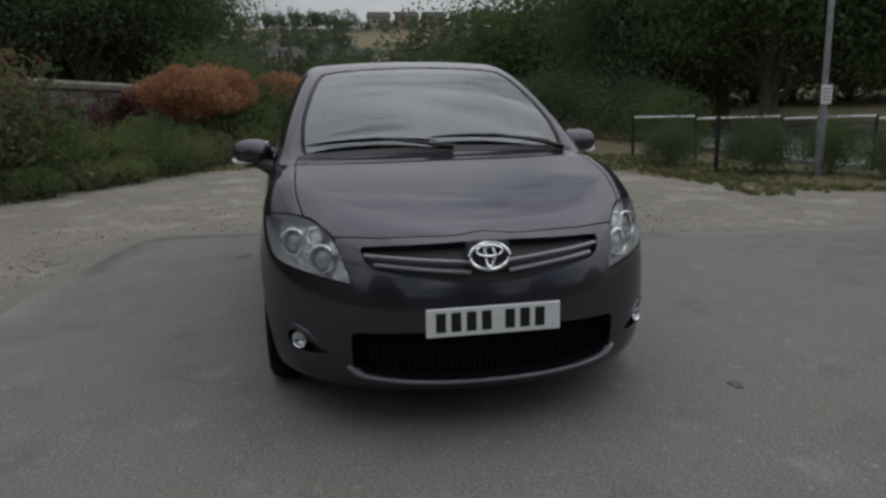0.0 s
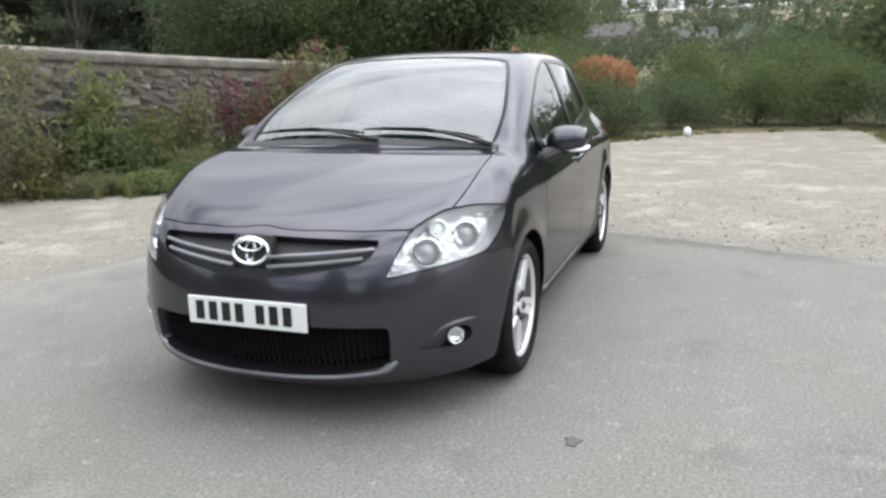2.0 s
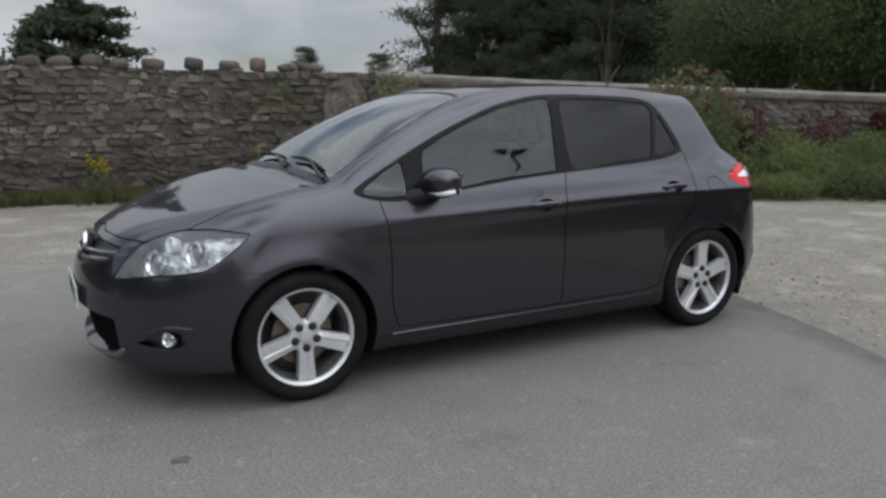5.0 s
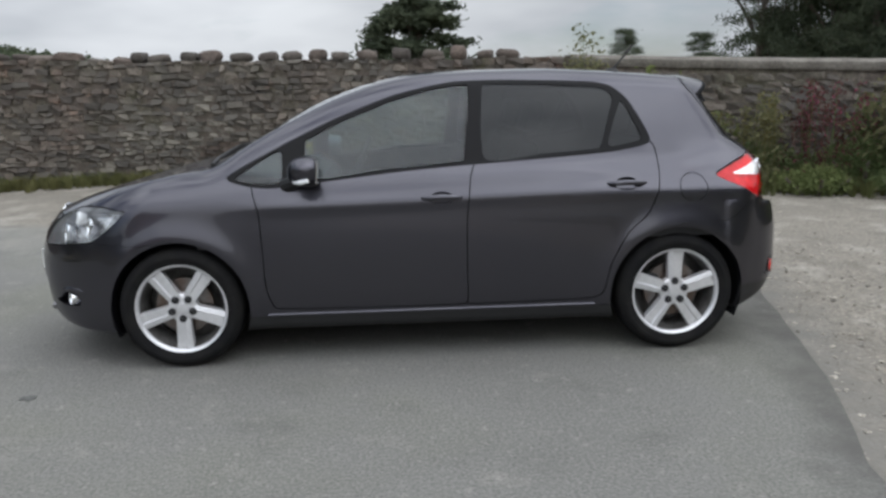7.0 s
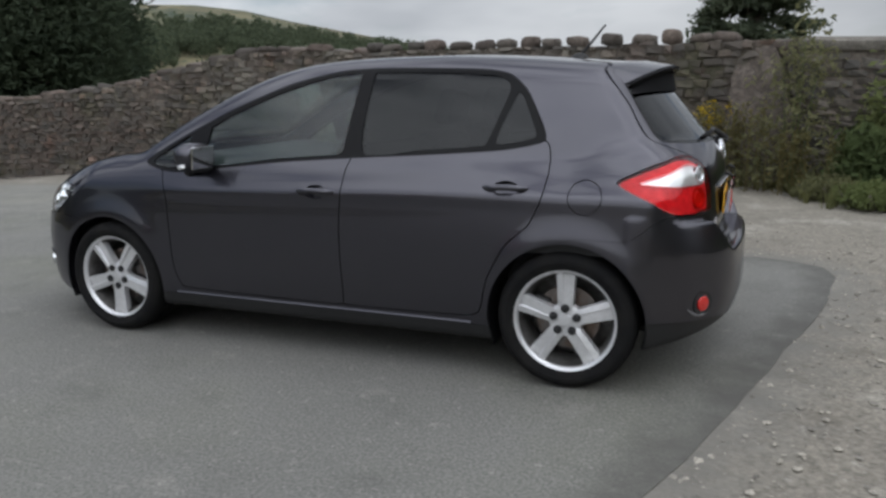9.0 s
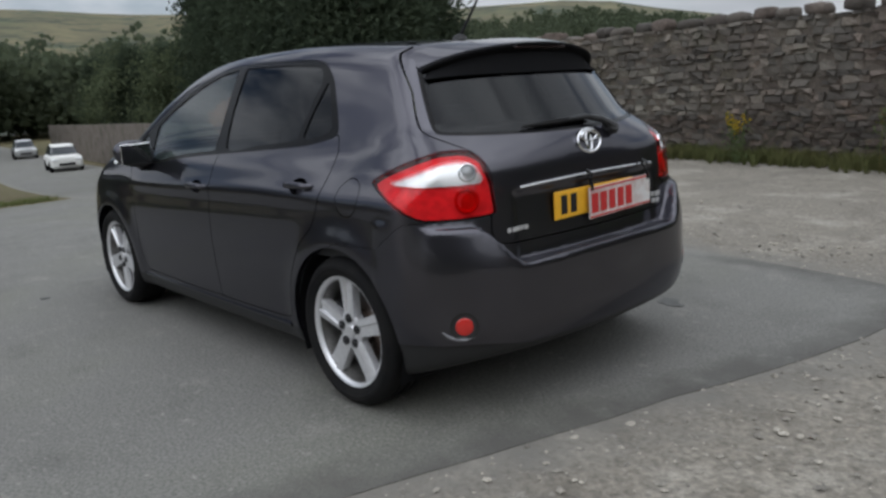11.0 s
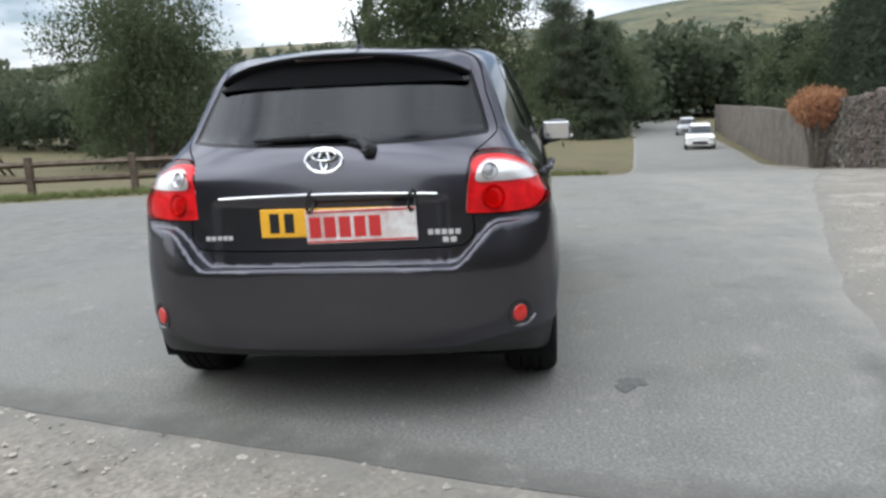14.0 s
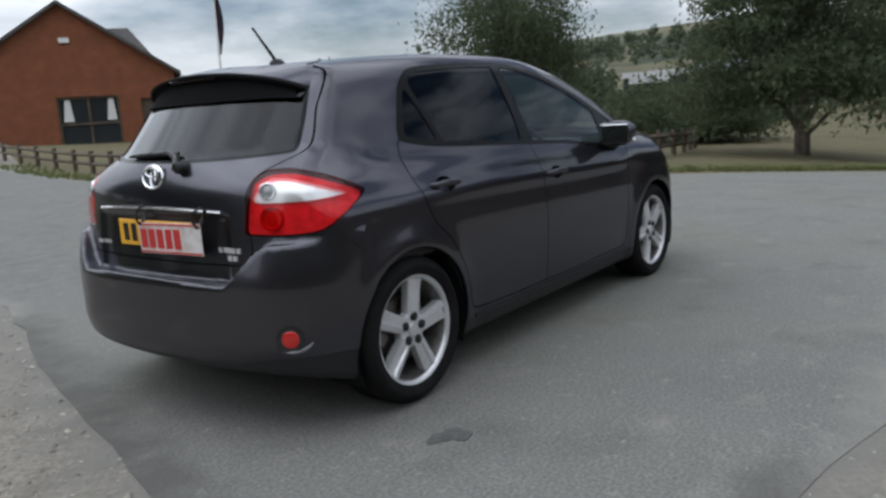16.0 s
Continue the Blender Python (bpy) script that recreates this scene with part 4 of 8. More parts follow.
front_plate = part("number_plate", soft_box(-0.26, 0.26, -0.004, 0.004, -0.0555, 0.0555, 0.0035, 1, pose(2.229, 0, 0.488, 0, 0, 90)), WHITE_PLATE, car, "white front plate with plain black bars")
lettering(front_plate, "plate_bar", BAR_BLACK, pose(2.2335, 0, 0.488, 0, 0, 90), [(-0.223 + 0.0585 * i + (0.0585 * 0.55 if i > 3 else 0), 0.038, -0.0365, 0.075) for i in range(7)])
for sign in (1, -1):
    p = Vector((front_at(0.728, 0.362), 0.728 * sign, 0.362))
    way = Vector((0.8, 0.58 * sign, 0.05)).normalized()
    rot = Matrix.Translation(p) @ way.to_track_quat("Z", "Y").to_matrix().to_4x4()
    b = bmesh.new()
    lathe(b, [(0.036, -0.06), (0.036, -0.004), (0.0335, 0.002), (0.031, 0.0), (0.026, -0.014), (0.014, -0.02), (0.0005, -0.021)], 28, rot)
    brow = bmesh.new()
    pts = [(front_at(y, z) - 0.004, y * sign, z) for y, z in ((0.655, 0.372), (0.69, 0.405), (0.725, 0.416), (0.76, 0.418), (0.79, 0.412))]
    tube(brow, pts, [0.004, 0.01, 0.013, 0.011, 0.004], 8)
    part("fog_lamp_brow", brow, PAINT, car, "body-coloured brow over the fog lamp")
    fog = part("fog_lamp", b, CHROME, car, "round front fog lamp")
    b = bmesh.new()
    lathe(b, [(0.0315, 0.0), (0.022, 0.005), (0.011, 0.007), (0.0005, 0.0075)], 28, rot)
    part("fog_lens", b, CLEAR_LENS, fog).visible_shadow = False
    p = Vector((-1.843, 0.727 * sign, 0.42))
    way = Vector((-0.78, 0.6 * sign, 0.0)).normalized()
    p = Vector((rear_at(0.727, 0.42), 0.727 * sign, 0.42))
    rot = Matrix.Translation(p) @ way.to_track_quat("Z", "Y").to_matrix().to_4x4()
    b = bmesh.new()
    lathe(b, [(0.033, -0.02), (0.033, 0.002), (0.03, 0.005), (0.018, 0.007), (0.0005, 0.008)], 28, rot)
    part("rear_reflector", b, material("red_reflector", (0.5, 0.02, 0.016), 0.2, coat=0.6, grain=0.1, grain_scale=80), car, "round red rear reflector")
    # the bright crescent of light below the reflector, put into silver colour
    b = bmesh.new()
    pts = []
    for i in range(9):
        a = radians(200 + 100 * i / 8)
        y, z = 0.727 + 0.062 * math.cos(a) * -1, 0.42 + 0.05 * math.sin(a)
        pts.append((rear_at(y, z) - 0.001, y * sign, z))
    tube(b, pts, [0.003, 0.005, 0.007, 0.008, 0.008, 0.008, 0.007, 0.005, 0.003], 8)
    part("reflector_shelf", b, SILVER, car, "silver strip drawn as the highlight under the reflector")
    # no recess is cut here: a black ring paints its shade
    b = bmesh.new()
    lathe(b, [(0.056, -0.02), (0.055, 0.0015), (0.047, 0.002), (0.035, -0.004)], 28, rot)
    part("reflector_bezel", b, BLACK, car, "black ring drawn as the shaded recess round the reflector")

# rear: badge, bright strip, plates, wiper, spoiler, aerial
badge(rear_at(0, 1.027) + 0.001, 1.027, 0.077, 0.052, 12, -1, hatch)
b = bmesh.new()
pts = []
for i in range(15):
    y = -0.428 + 0.856 * i / 14
    pts.append((rear_at(y, 0.892) - 0.006, y, 0.892 + 0.012 * (1 - (y / 0.43) ** 2)))
tube(b, pts, 0.0058, 8)
strip = part("bright_strip", b, CHROME, hatch, "chrome strip over the plate")
b = soft_box(-0.07, 0.07, -0.012, 0.012, -0.008, 0.008, 0.006, 2, pose(-1.905, 0, 0.876, 0, 0, 90))
part("tailgate_grip", b, BLACK, hatch)
rear_plate = part("rear_number_plate", soft_box(-0.26, 0.26, -0.004, 0.004, -0.0555, 0.0555, 0.0035, 1, pose(-1.922, 0.0, 0.795, 0, 0, -90)), YELLOW_PLATE, hatch, "amber rear plate with plain black bars")
lettering(rear_plate, "plate_bar", BAR_BLACK, pose(-1.927, 0, 0.795, 0, 0, -90), [(-0.223 + 0.0585 * i, 0.038, -0.0365, 0.075) for i in range(2)])
trade = part("trade_plate", soft_box(-0.2135, 0.2135, -0.002, 0.002, -0.064, 0.064, 0.0018, 1, pose(-1.946, -0.14, 0.785, 0, 0, -90) @ pose(0, 0, 0, 0, -1.2, 0)), TRADE_PLATE, None)
tagged(trade, "worn white plate with red bars tied over the rear plate", "plate", kind="thing")
lettering(trade, "plate_bar", RED_PAINT, pose(-1.949, -0.14, 0.785, 0, 0, -90) @ pose(0, 0, 0, 0, -1.2, 0), [(-0.2 + 0.058 * i, 0.045, -0.042, 0.08) for i in range(5)])
for z0, z1 in ((0.053, 0.06), (-0.06, -0.053)):
    b = soft_box(-0.21, 0.21, -0.0008, 0.0008, z0, z1, 0.0005, 1, pose(-1.949, -0.14, 0.785, 0, 0, -90) @ pose(0, 0, 0, 0, -1.2, 0))
    part("plate_border", b, RED_PAINT, trade)
for y in (0.055, -0.335):
    b = bmesh.new()
    tube(b, [(-1.95, y, 0.835), (-1.958, y + 0.01, 0.86), (-1.95, y + 0.004, 0.9), (-1.925, y, 0.915), (-1.915, y - 0.012, 0.9), (-1.935, y - 0.012, 0.86), (-1.95, y - 0.004, 0.835)], 0.006, 6)
    part("cord", b, BLACK, trade, "black tie cord")
for y0, y1, z0, h in ((0.5, 0.385, 0.738, 0.016), (-0.385, -0.515, 0.746, 0.02), (-0.44, -0.5, 0.717, 0.02)):
    b = bmesh.new()
    n = 5 if h < 0.018 or y0 == -0.385 else 2
    for i in range(n):
        ya = y0 + (y1 - y0) * (i + 0.1) / n
        yb = y0 + (y1 - y0) * (i + 0.85) / n
        x = rear_at((ya + yb) / 2, z0)
        box(b, x - 0.004, x + 0.004, min(ya, yb), max(ya, yb), z0 - h / 2, z0 + h / 2)
    part("model_badge", b, ALLOY, hatch, "small chrome bars")
b = bmesh.new()
px = rear_at(-0.17, 1.065)
tube(b, [(px + 0.01, -0.175, 1.06), (px - 0.035, -0.172, 1.066), (px - 0.045, -0.165, 1.075)], [0.028, 0.026, 0.018], 12)
arm = part("rear_wiper", b, BLACK, hatch, "black rear wiper")
b = bmesh.new()
pts = [(rear_at(y, z) - d, y, z) for y, z, d in ((-0.175, 1.07, 0.045), (-0.13, 1.105, 0.04), (-0.05, 1.122, 0.03), (0.06, 1.118, 0.024))]
tube(b, pts, [0.018, 0.014, 0.011, 0.008], 8)
part("wiper_arm", b, BLACK, arm)
b = bmesh.new()
pts = [(rear_at(y, 1.112 - 0.03 * (y - 0.1)) - 0.014, y, 1.112 - 0.03 * (y - 0.1)) for y in (-0.1, 0.0, 0.1, 0.2, 0.3)]
tube(b, pts, [0.006, 0.011, 0.012, 0.011, 0.005], 6)
part("wiper_blade", b, RUBBER, arm)


def spoiler():
    b = bmesh.new()
    rings = []
    n = 24
    for i in range(n + 1):
        y = -0.535 + 1.07 * i / n
        e = abs(y) / 0.535
        tip = -1.665 + 0.11 * e * e + 0.05 * e ** 6
        zt = top_at(-1.36, y * 0.98)
        zr = 1.437 - 0.055 * e * e - 0.03 * e ** 6
        drop = 0.122 - 0.06 * e * e - 0.02 * e ** 6
        foot = rear_at(y * 0.95, zr - drop) - 0.006
        mid = (-1.36 + tip) / 2
        sec = [(-1.34, zt - 0.004), (mid, (zt + zr) / 2 + 0.011), (tip + 0.02, zr + 0.003), (tip, zr - 0.004), (tip + 0.004, zr - 0.014), (tip + 0.03, zr - 0.03), (foot, zr - drop), (foot + 0.05, zr - drop), (-1.36, zt - 0.03)]
        rings.append([b.verts.new((x, y, z)) for x, z in sec])
    for a, c in zip(rings, rings[1:]):
        for i in range(len(a)):
            j = (i + 1) % len(a)
            b.faces.new((a[i], a[j], c[j], c[i])).material_index = int(2 <= i <= 6)
    b.faces.new(rings[0])
    b.faces.new(rings[-1][::-1])
    bmesh.ops.recalc_face_normals(b, faces=b.faces)
    return b


ob = part("roof_spoiler", spoiler(), PAINT, hatch, "roof spoiler, black underneath", sharp=0.5)
ob.data.materials.append(INTAKE_BLACK)
b = soft_box(-0.16, 0.16, -0.006, 0.006, -0.006, 0.006, 0.004, 1, pose(-1.652, 0, 1.416, 0, 0, 90))
part("high_brake_lamp", b, material("smoked_lens", (0.02, 0.012, 0.012), 0.2), hatch)
b = bmesh.new()
lathe(b, [(0.0005, 0.026), (0.014, 0.024), (0.024, 0.014), (0.03, 0.0)], 20, pose(-1.165, 0, top_at(-1.165, 0)) @ Matrix.Diagonal((1.6, 0.8, 1, 1)))
tube(b, [(-1.175, 0, 1.505), (-1.295, 0, 1.65)], [0.008, 0.005], 8)
part("roof_aerial", b, BLACK, car, "black roof aerial")

# windscreen wipers and scuttle
b = bmesh.new()
rows = []
for i in range(25):
    y = -0.69 + 1.38 * i / 24
    rows.append([b.verts.new((x, y, top_at(x, y) + d)) for x, d in ((1.105, 0.003), (1.128, 0.006), (1.152, 0.002))])
for a, c in zip(rows, rows[1:]):
    for i in range(2):
        b.faces.new((a[i], c[i], c[i + 1], a[i + 1]))
part("scuttle", b, BLACK, car, "black scuttle below the windscreen")
for y0, y1, ya in ((-0.64, 0.0, 0.08), (-0.02, 0.6, 0.66)):
    b = bmesh.new()
    pts = []
    for i in range(9):
        u = i / 8
        y = y0 + (y1 - y0) * u
        x = 1.105 - 0.055 * math.sin(math.pi * (0.35 + 0.5 * u))
        pts.append((x + 0.012, y, top_at(x, y) + 0.014))
    tube(b, pts, [0.004, 0.008, 0.009, 0.01, 0.011, 0.01, 0.009, 0.008, 0.004], 6)
    wiper = part("windscreen_wiper", b, RUBBER, car, "black windscreen wiper")
    mid = pts[4]
    b = bmesh.new()
    tube(b, [(1.13, ya, top_at(1.13, ya) + 0.012), (1.115, (ya + mid[1]) / 2 + 0.05, top_at(1.115, (ya + mid[1]) / 2) + 0.028), (mid[0], mid[1], mid[2] + 0.01)], [0.012, 0.009, 0.006], 8)
    part("wiper_arm", b, BLACK, wiper)

# cabin
liner = skin_of(lambda x, y, z: body_field(x, y, z) + 0.05, (-2.1, -0.98, 0.3), (1.4, 0.98, 1.56), 0.045)
liner = cut(liner, liner.v[:, 2] - 0.62, False)
liner = cut(liner, liner.v[:, 0] - 1.2, True)
for value in (on_side(WINDOW_BAND, 1), on_side(WINDOW_BAND, -1), from_above(SCREEN_LINE, 1.0), end_on(REAR_PANE_LINE, True)):
    liner = cut(liner, value(liner) - 0.012, False)
link("cabin_lining", skin_mesh("cabin_lining", liner), CABIN, car)
b = bmesh.new()
prof = [(1.1, 0.98), (0.95, 0.985), (0.72, 0.96), (0.6, 0.92), (0.56, 0.85), (0.6, 0.7), (0.75, 0.5)]
rings = [[b.verts.new((x, y, z)) for x, z in prof] for y in (-0.74, -0.4, 0, 0.4, 0.74)]
for a, c in zip(rings, rings[1:]):
    for i in range(len(prof) - 1):
        b.faces.new((a[i], a[i + 1], c[i + 1], c[i]))
part("dashboard", b, CABIN, car)
b = bmesh.new()
rot = pose(0.42, -0.37, 0.93, 0, 64, 0)
tube(b, [rot @ Vector((0.185 * math.cos(2 * math.pi * i / 32), 0.185 * math.sin(2 * math.pi * i / 32), 0)) for i in range(33)], 0.016, 8)
wheel_rim = part("steering_wheel", b, CABIN, car, "black steering wheel on the right")
b = soft_box(-0.06, 0.06, -0.17, 0.17, -0.03, 0.0, 0.015, 2, rot)
part("steering_hub", b, CABIN, wheel_rim)
for y in (0.37, -0.37):
    b = soft_box(-0.25, 0.27, -0.24, 0.24, 0.42, 0.58, 0.06, 3, pose(-0.05, y, 0))
    seat = part("front_seat", b, SEAT, car, "charcoal cloth seat")
    part("backrest", soft_box(-0.07, 0.07, -0.24, 0.24, 0.0, 0.62, 0.06, 3, pose(-0.33, y, 0.55, 0, -22, 0)), SEAT, seat)
    part("headrest", soft_box(-0.05, 0.05, -0.13, 0.13, 0.0, 0.18, 0.045, 3, pose(-0.57, y, 1.16, 0, -14, 0)), SEAT, seat)
b = soft_box(-0.3, 0.25, -0.62, 0.62, 0.42, 0.6, 0.06, 3, pose(-0.95, 0, 0))
bench = part("rear_bench", b, SEAT, car, "charcoal cloth bench")
part("backrest", soft_box(-0.08, 0.08, -0.6, 0.6, 0.0, 0.55, 0.06, 3, pose(-1.25, 0, 0.56, 0, -20, 0)), SEAT, bench)
for y in (0.36, -0.36):
    part("headrest", soft_box(-0.05, 0.05, -0.12, 0.12, 0.0, 0.15, 0.04, 3, pose(-1.45, y, 1.05, 0, -12, 0)), SEAT, bench)


# ---- the ground: one sheet to the horizon, cut into asphalt, gravel and grass ----
hill_line = curve([(-180, 12), (-130, 3), (-84, 8), (-72, 26), (-67, 36), (-63, 45), (-59, 53), (-55, 64), (-52, 70), (-43, 69), (-30, 74), (-20, 77), (-13, 82), (-8, 78), (-2, 67), (10, 62), (20, 58), (30, 50), (38, 43), (46, 42), (56, 43), (70, 36), (120, 30), (180, 12)])


def ground_height(x, y):
    x, y = np.asarray(x, float), np.asarray(y, float)
    d = np.maximum(0, x - 3)
    h = -2.3 * d * d / (d * d + 324) * (1 - 0.45 * step(-4, 6, y))
    h = h + 1.05 * step(18, 36, y) * step(4, 14, x) * step(80, 50, x)
    back_d = np.maximum(0, -x - 20)
    h = h + 0.035 * np.minimum(back_d, 90) + 0.118 * np.clip(back_d - 90, 0, 150)
    r = np.hypot(x, y)
    h = h + hill_line(np.degrees(np.arctan2(y, x))) * step(170, 720, r) * np.where(x < 0, step(60, -60, x) * 0 + step(-400, -60, x), 1)
    h = h - 0.3 * step(6.5, 9, y) * step(-4.5, -7, x) * step(-22, -16, x)
    return h


def height_at(x, y):
    return float(ground_height(np.array([x]), np.array([y]))[0])


def axis_steps(lo, hi, fine, far):
    mid = list(np.arange(lo, hi + 1e-6, fine))
    s, v = fine, mid[-1]
    up = []
    while v < far:
        s *= 1.13
        v += s
        up.append(v)
    s, v = fine, mid[0]
    down = []
    while v > -far:
        s *= 1.13
        v -= s
        down.append(v)
    return np.array(down[::-1] + mid + up)


xs, ys = axis_steps(-14, 20, 0.28, 2800), axis_steps(-9, 17, 0.28, 2800)
gx, gy = np.meshgrid(xs, ys, indexing="ij")
v = np.stack((gx.ravel(), gy.ravel(), ground_height(gx, gy).ravel()), axis=1)
dx = (ground_height(v[:, 0] + 0.1, v[:, 1]) - ground_height(v[:, 0] - 0.1, v[:, 1])) / 0.2
dy = (ground_height(v[:, 0], v[:, 1] + 0.1) - ground_height(v[:, 0], v[:, 1] - 0.1)) / 0.2
n = np.stack((-dx, -dy, np.ones(len(v))), axis=1)
n /= np.linalg.norm(n, axis=1)[:, None]
ij = np.arange(len(v)).reshape(gx.shape)
a, b_, c, d = ij[:-1, :-1].ravel(), ij[1:, :-1].ravel(), ij[1:, 1:].ravel(), ij[:-1, 1:].ravel()
land = Skin(v, n, np.concatenate((np.stack((a, b_, c), axis=1), np.stack((a, c, d), axis=1))))


def ragged(outline, amount, size, seed):
    """An outline with an uneven edge."""
    p = rounded(outline, True, 4)
    q = []
    for a, c in zip(p, np.roll(p, -1, axis=0)):
        k = max(1, min(8, int(np.hypot(*(c - a)) / size))) if np.hypot(*a) < 12 else 1
        for i in range(k):
            w = a + (c - a) * i / k
            m = 1.0 if np.hypot(*w) < 30 else 0.0
            q.append(w + amount * m * np.array(noise.noise_vector(Vector((w[0] / size / 2.2, w[1] / size / 2.2, seed))))[:2])
    return np.array(q)


ASPHALT_EDGE = ragged([(113, -20.5), (42, -11.9), (21.2, -8.1), (12, -6.5), (6.5, -4.6), (2.0, -3.2), (0.7, -2.83), (-0.2, -2.58), (-1.2, -2.42), (-2.2, -2.22), (-2.62, -2.02), (-2.6, -1.5), (-2.42, -0.65), (-2.28, -0.1), (-2.05, 0.8), (-1.8, 1.6),
                       (-1.52, 2.3), (-1.32, 3.1), (-1.2, 4.5), (-0.6, 6.4), (1.2, 9.6), (2.0, 15), (3.0, 30), (5, 52), (13, 52), (9.7, 34), (8.65, 26.3), (7.75, 21.2), (6.5, 16.1), (6.1, 12.6), (6.2, 10.2), (6.6, 8.0), (7.2, 6.5), (8.0, 4.6), (9.6, 2.4), (11.6, 0.2), (15.3, -2.8),
                       (25, -4.3), (49, -7.2), (113, -14.8)], 0.07, 0.13, 3.1)
GRAVEL_EDGE = ragged([(24, -8.6), (4, -8.9), (-2.4, -7.2), (-6, -6.2), (-8.2, -3.6), (-9.0, -1.4), (-11.4, -0.1), (-13.2, 1.2), (-14.6, 4.4), (-12.4, 4.7), (-9.2, 4.4), (-7.4, 4.0), (-5.2, 4.4), (-3.3, 5.6), (-2.5, 8),
                      (-2, 16), (0, 30), (5, 45), (10, 52), (14, 40), (6, 16), (8, 0), (20, -6)], 0.16, 0.35, 7.7)

PALE = (0.288, 0.267, 0.23)
GRAVEL = material("trodden_gravel", (0.163, 0.147, 0.125), 0.95, spots=(0.206, 0.187, 0.157), spot_scale=0.9, spot_mix=0.8, grain=0.42, grain_scale=40, bump=0.009, bump_scale=40,
                  layers=((PALE, 1.6, 0.52, 0.66, 7), ((0.129, 0.114, 0.093), 4.5, 0.54, 0.74, 9), ((0.267, 0.249, 0.219), 16, 0.63, 0.7, 3)))
ASPHALT = material("worn_asphalt", (0.142, 0.139, 0.129), 0.92, spots=(0.17, 0.167, 0.155), spot_scale=0.55, spot_mix=0.8, grain=0.42, grain_scale=70, bump=0.006, bump_scale=90,
                   layers=(((0.159, 0.158, 0.136), 0.5, 0.48, 0.66, 5), ((0.116, 0.114, 0.105), 1.9, 0.54, 0.76, 8), ((0.215, 0.208, 0.189), 3.1, 0.58, 0.74, 9), ((0.232, 0.225, 0.206), 14, 0.6, 0.7, 6), ((0.249, 0.241, 0.224), 48, 0.65, 0.74, 2)))


def weathered_edge(m, dark, dust):
    """Mixes a darker tone, at a crumbling rim or wherever rim is set, and then drifting dust into a surface, by the
    mesh's own rim and dust values.
    """
    t = m.node_tree
    b = t.nodes["Principled BSDF"]
    col = b.inputs["Base Color"].links[0].from_socket
    where = t.nodes.new("ShaderNodeTexCoord")
    for name, other, scale in (("rim", dark, 5.0), ("dust", dust, 2.2)):
        at = t.nodes.new("ShaderNodeAttribute")
        at.attribute_name = name
        n = t.nodes.new("ShaderNodeTexNoise")
        n.inputs["Scale"].default_value, n.inputs["Detail"].default_value, n.inputs["Roughness"].default_value = scale, 8, 0.65
        t.links.new(where.outputs["Object"], n.inputs["Vector"])
        add = t.nodes.new("ShaderNodeMath")
        add.operation = "ADD"
        t.links.new(at.outputs["Fac"], add.inputs[0])
        t.links.new(n.outputs["Fac"], add.inputs[1])
        r = t.nodes.new("ShaderNodeMapRange")
        r.inputs["From Min"].default_value, r.inputs["From Max"].default_value, r.inputs["To Max"].default_value = 0.85, 1.35, 0.85
        t.links.new(add.outputs[0], r.inputs["Value"])
        mx = t.nodes.new("ShaderNodeMix")
        mx.data_type = "RGBA"
        t.links.new(r.outputs["Result"], mx.inputs["Factor"])
        t.links.new(col, mx.inputs["A"])
        mx.inputs["B"].default_value = (*other, 1)
        col = mx.outputs["Result"]
    t.links.new(col, b.inputs["Base Color"])


weathered_edge(GRAVEL, (0.165, 0.158, 0.143), (0.12, 0.115, 0.104))
weathered_edge(ASPHALT, (0.085, 0.081, 0.074), (0.25, 0.24, 0.212))
GRASS = material("dry_mown_grass", (0.07, 0.074, 0.032), 0.95, spots=(0.115, 0.097, 0.047), spot_scale=0.35, spot_mix=0.9, grain=0.35, grain_scale=22, bump=0.03, bump_scale=30)
FIELDS = material("far_fields", (0.06, 0.07, 0.036), 1.0, spots=(0.125, 0.11, 0.06), spot_scale=0.011, spot_mix=0.7, grain=0.35, grain_scale=0.05, layers=(((0.035, 0.048, 0.028), 0.016, 0.53, 0.58, 6), ((0.05, 0.06, 0.034), 0.06, 0.58, 0.64, 4)))

paved, rest = split(land, lambda s: inside_of(ASPHALT_EDGE, s.v[:, 0], s.v[:, 1]), 0.0)
gravel, grass = split(rest, lambda s: inside_of(GRAVEL_EDGE, s.v[:, 0], s.v[:, 1]), 0.0)
meadow, grass = split(grass, lambda s: inside_of(rounded([(-158, 15), (-160, 40), (-185, 50), (-222, 56), (-226, 20), (-185, 15)]), s.v[:, 0], s.v[:, 1]), 0.0)
lawn, far = split(grass, lambda s: np.hypot(s.v[:, 0] - 5, s.v[:, 1]) - 150, 0.0)
g = np.array([noise.noise(Vector((p[0] * 0.9, p[1] * 0.9, 0.3))) * 0.014 + noise.noise(Vector((p[0] * 3, p[1] * 3, 5.3))) * 0.006 for p in gravel.v])
edge_d = np.clip(inside_of(ASPHALT_EDGE, gravel.v[:, 0], gravel.v[:, 1]) / 0.5, 0, 1)
rim_d = np.clip(-inside_of(GRAVEL_EDGE, gravel.v[:, 0], gravel.v[:, 1]) / 0.5, 0, 1)
gravel.v[:, 2] += ((g - 0.006) * edge_d - 0.004) * rim_d
road_mesh = skin_mesh("road", paved, 0.012)
co = np.zeros(len(road_mesh.vertices) * 3, np.float32)
road_mesh.vertices.foreach_get("co", co)
rx, ry = co.reshape(-1, 3)[:, 0].astype(float), co.reshape(-1, 3)[:, 1].astype(float)
from_edge = -inside_of(ASPHALT_EDGE, rx, ry)
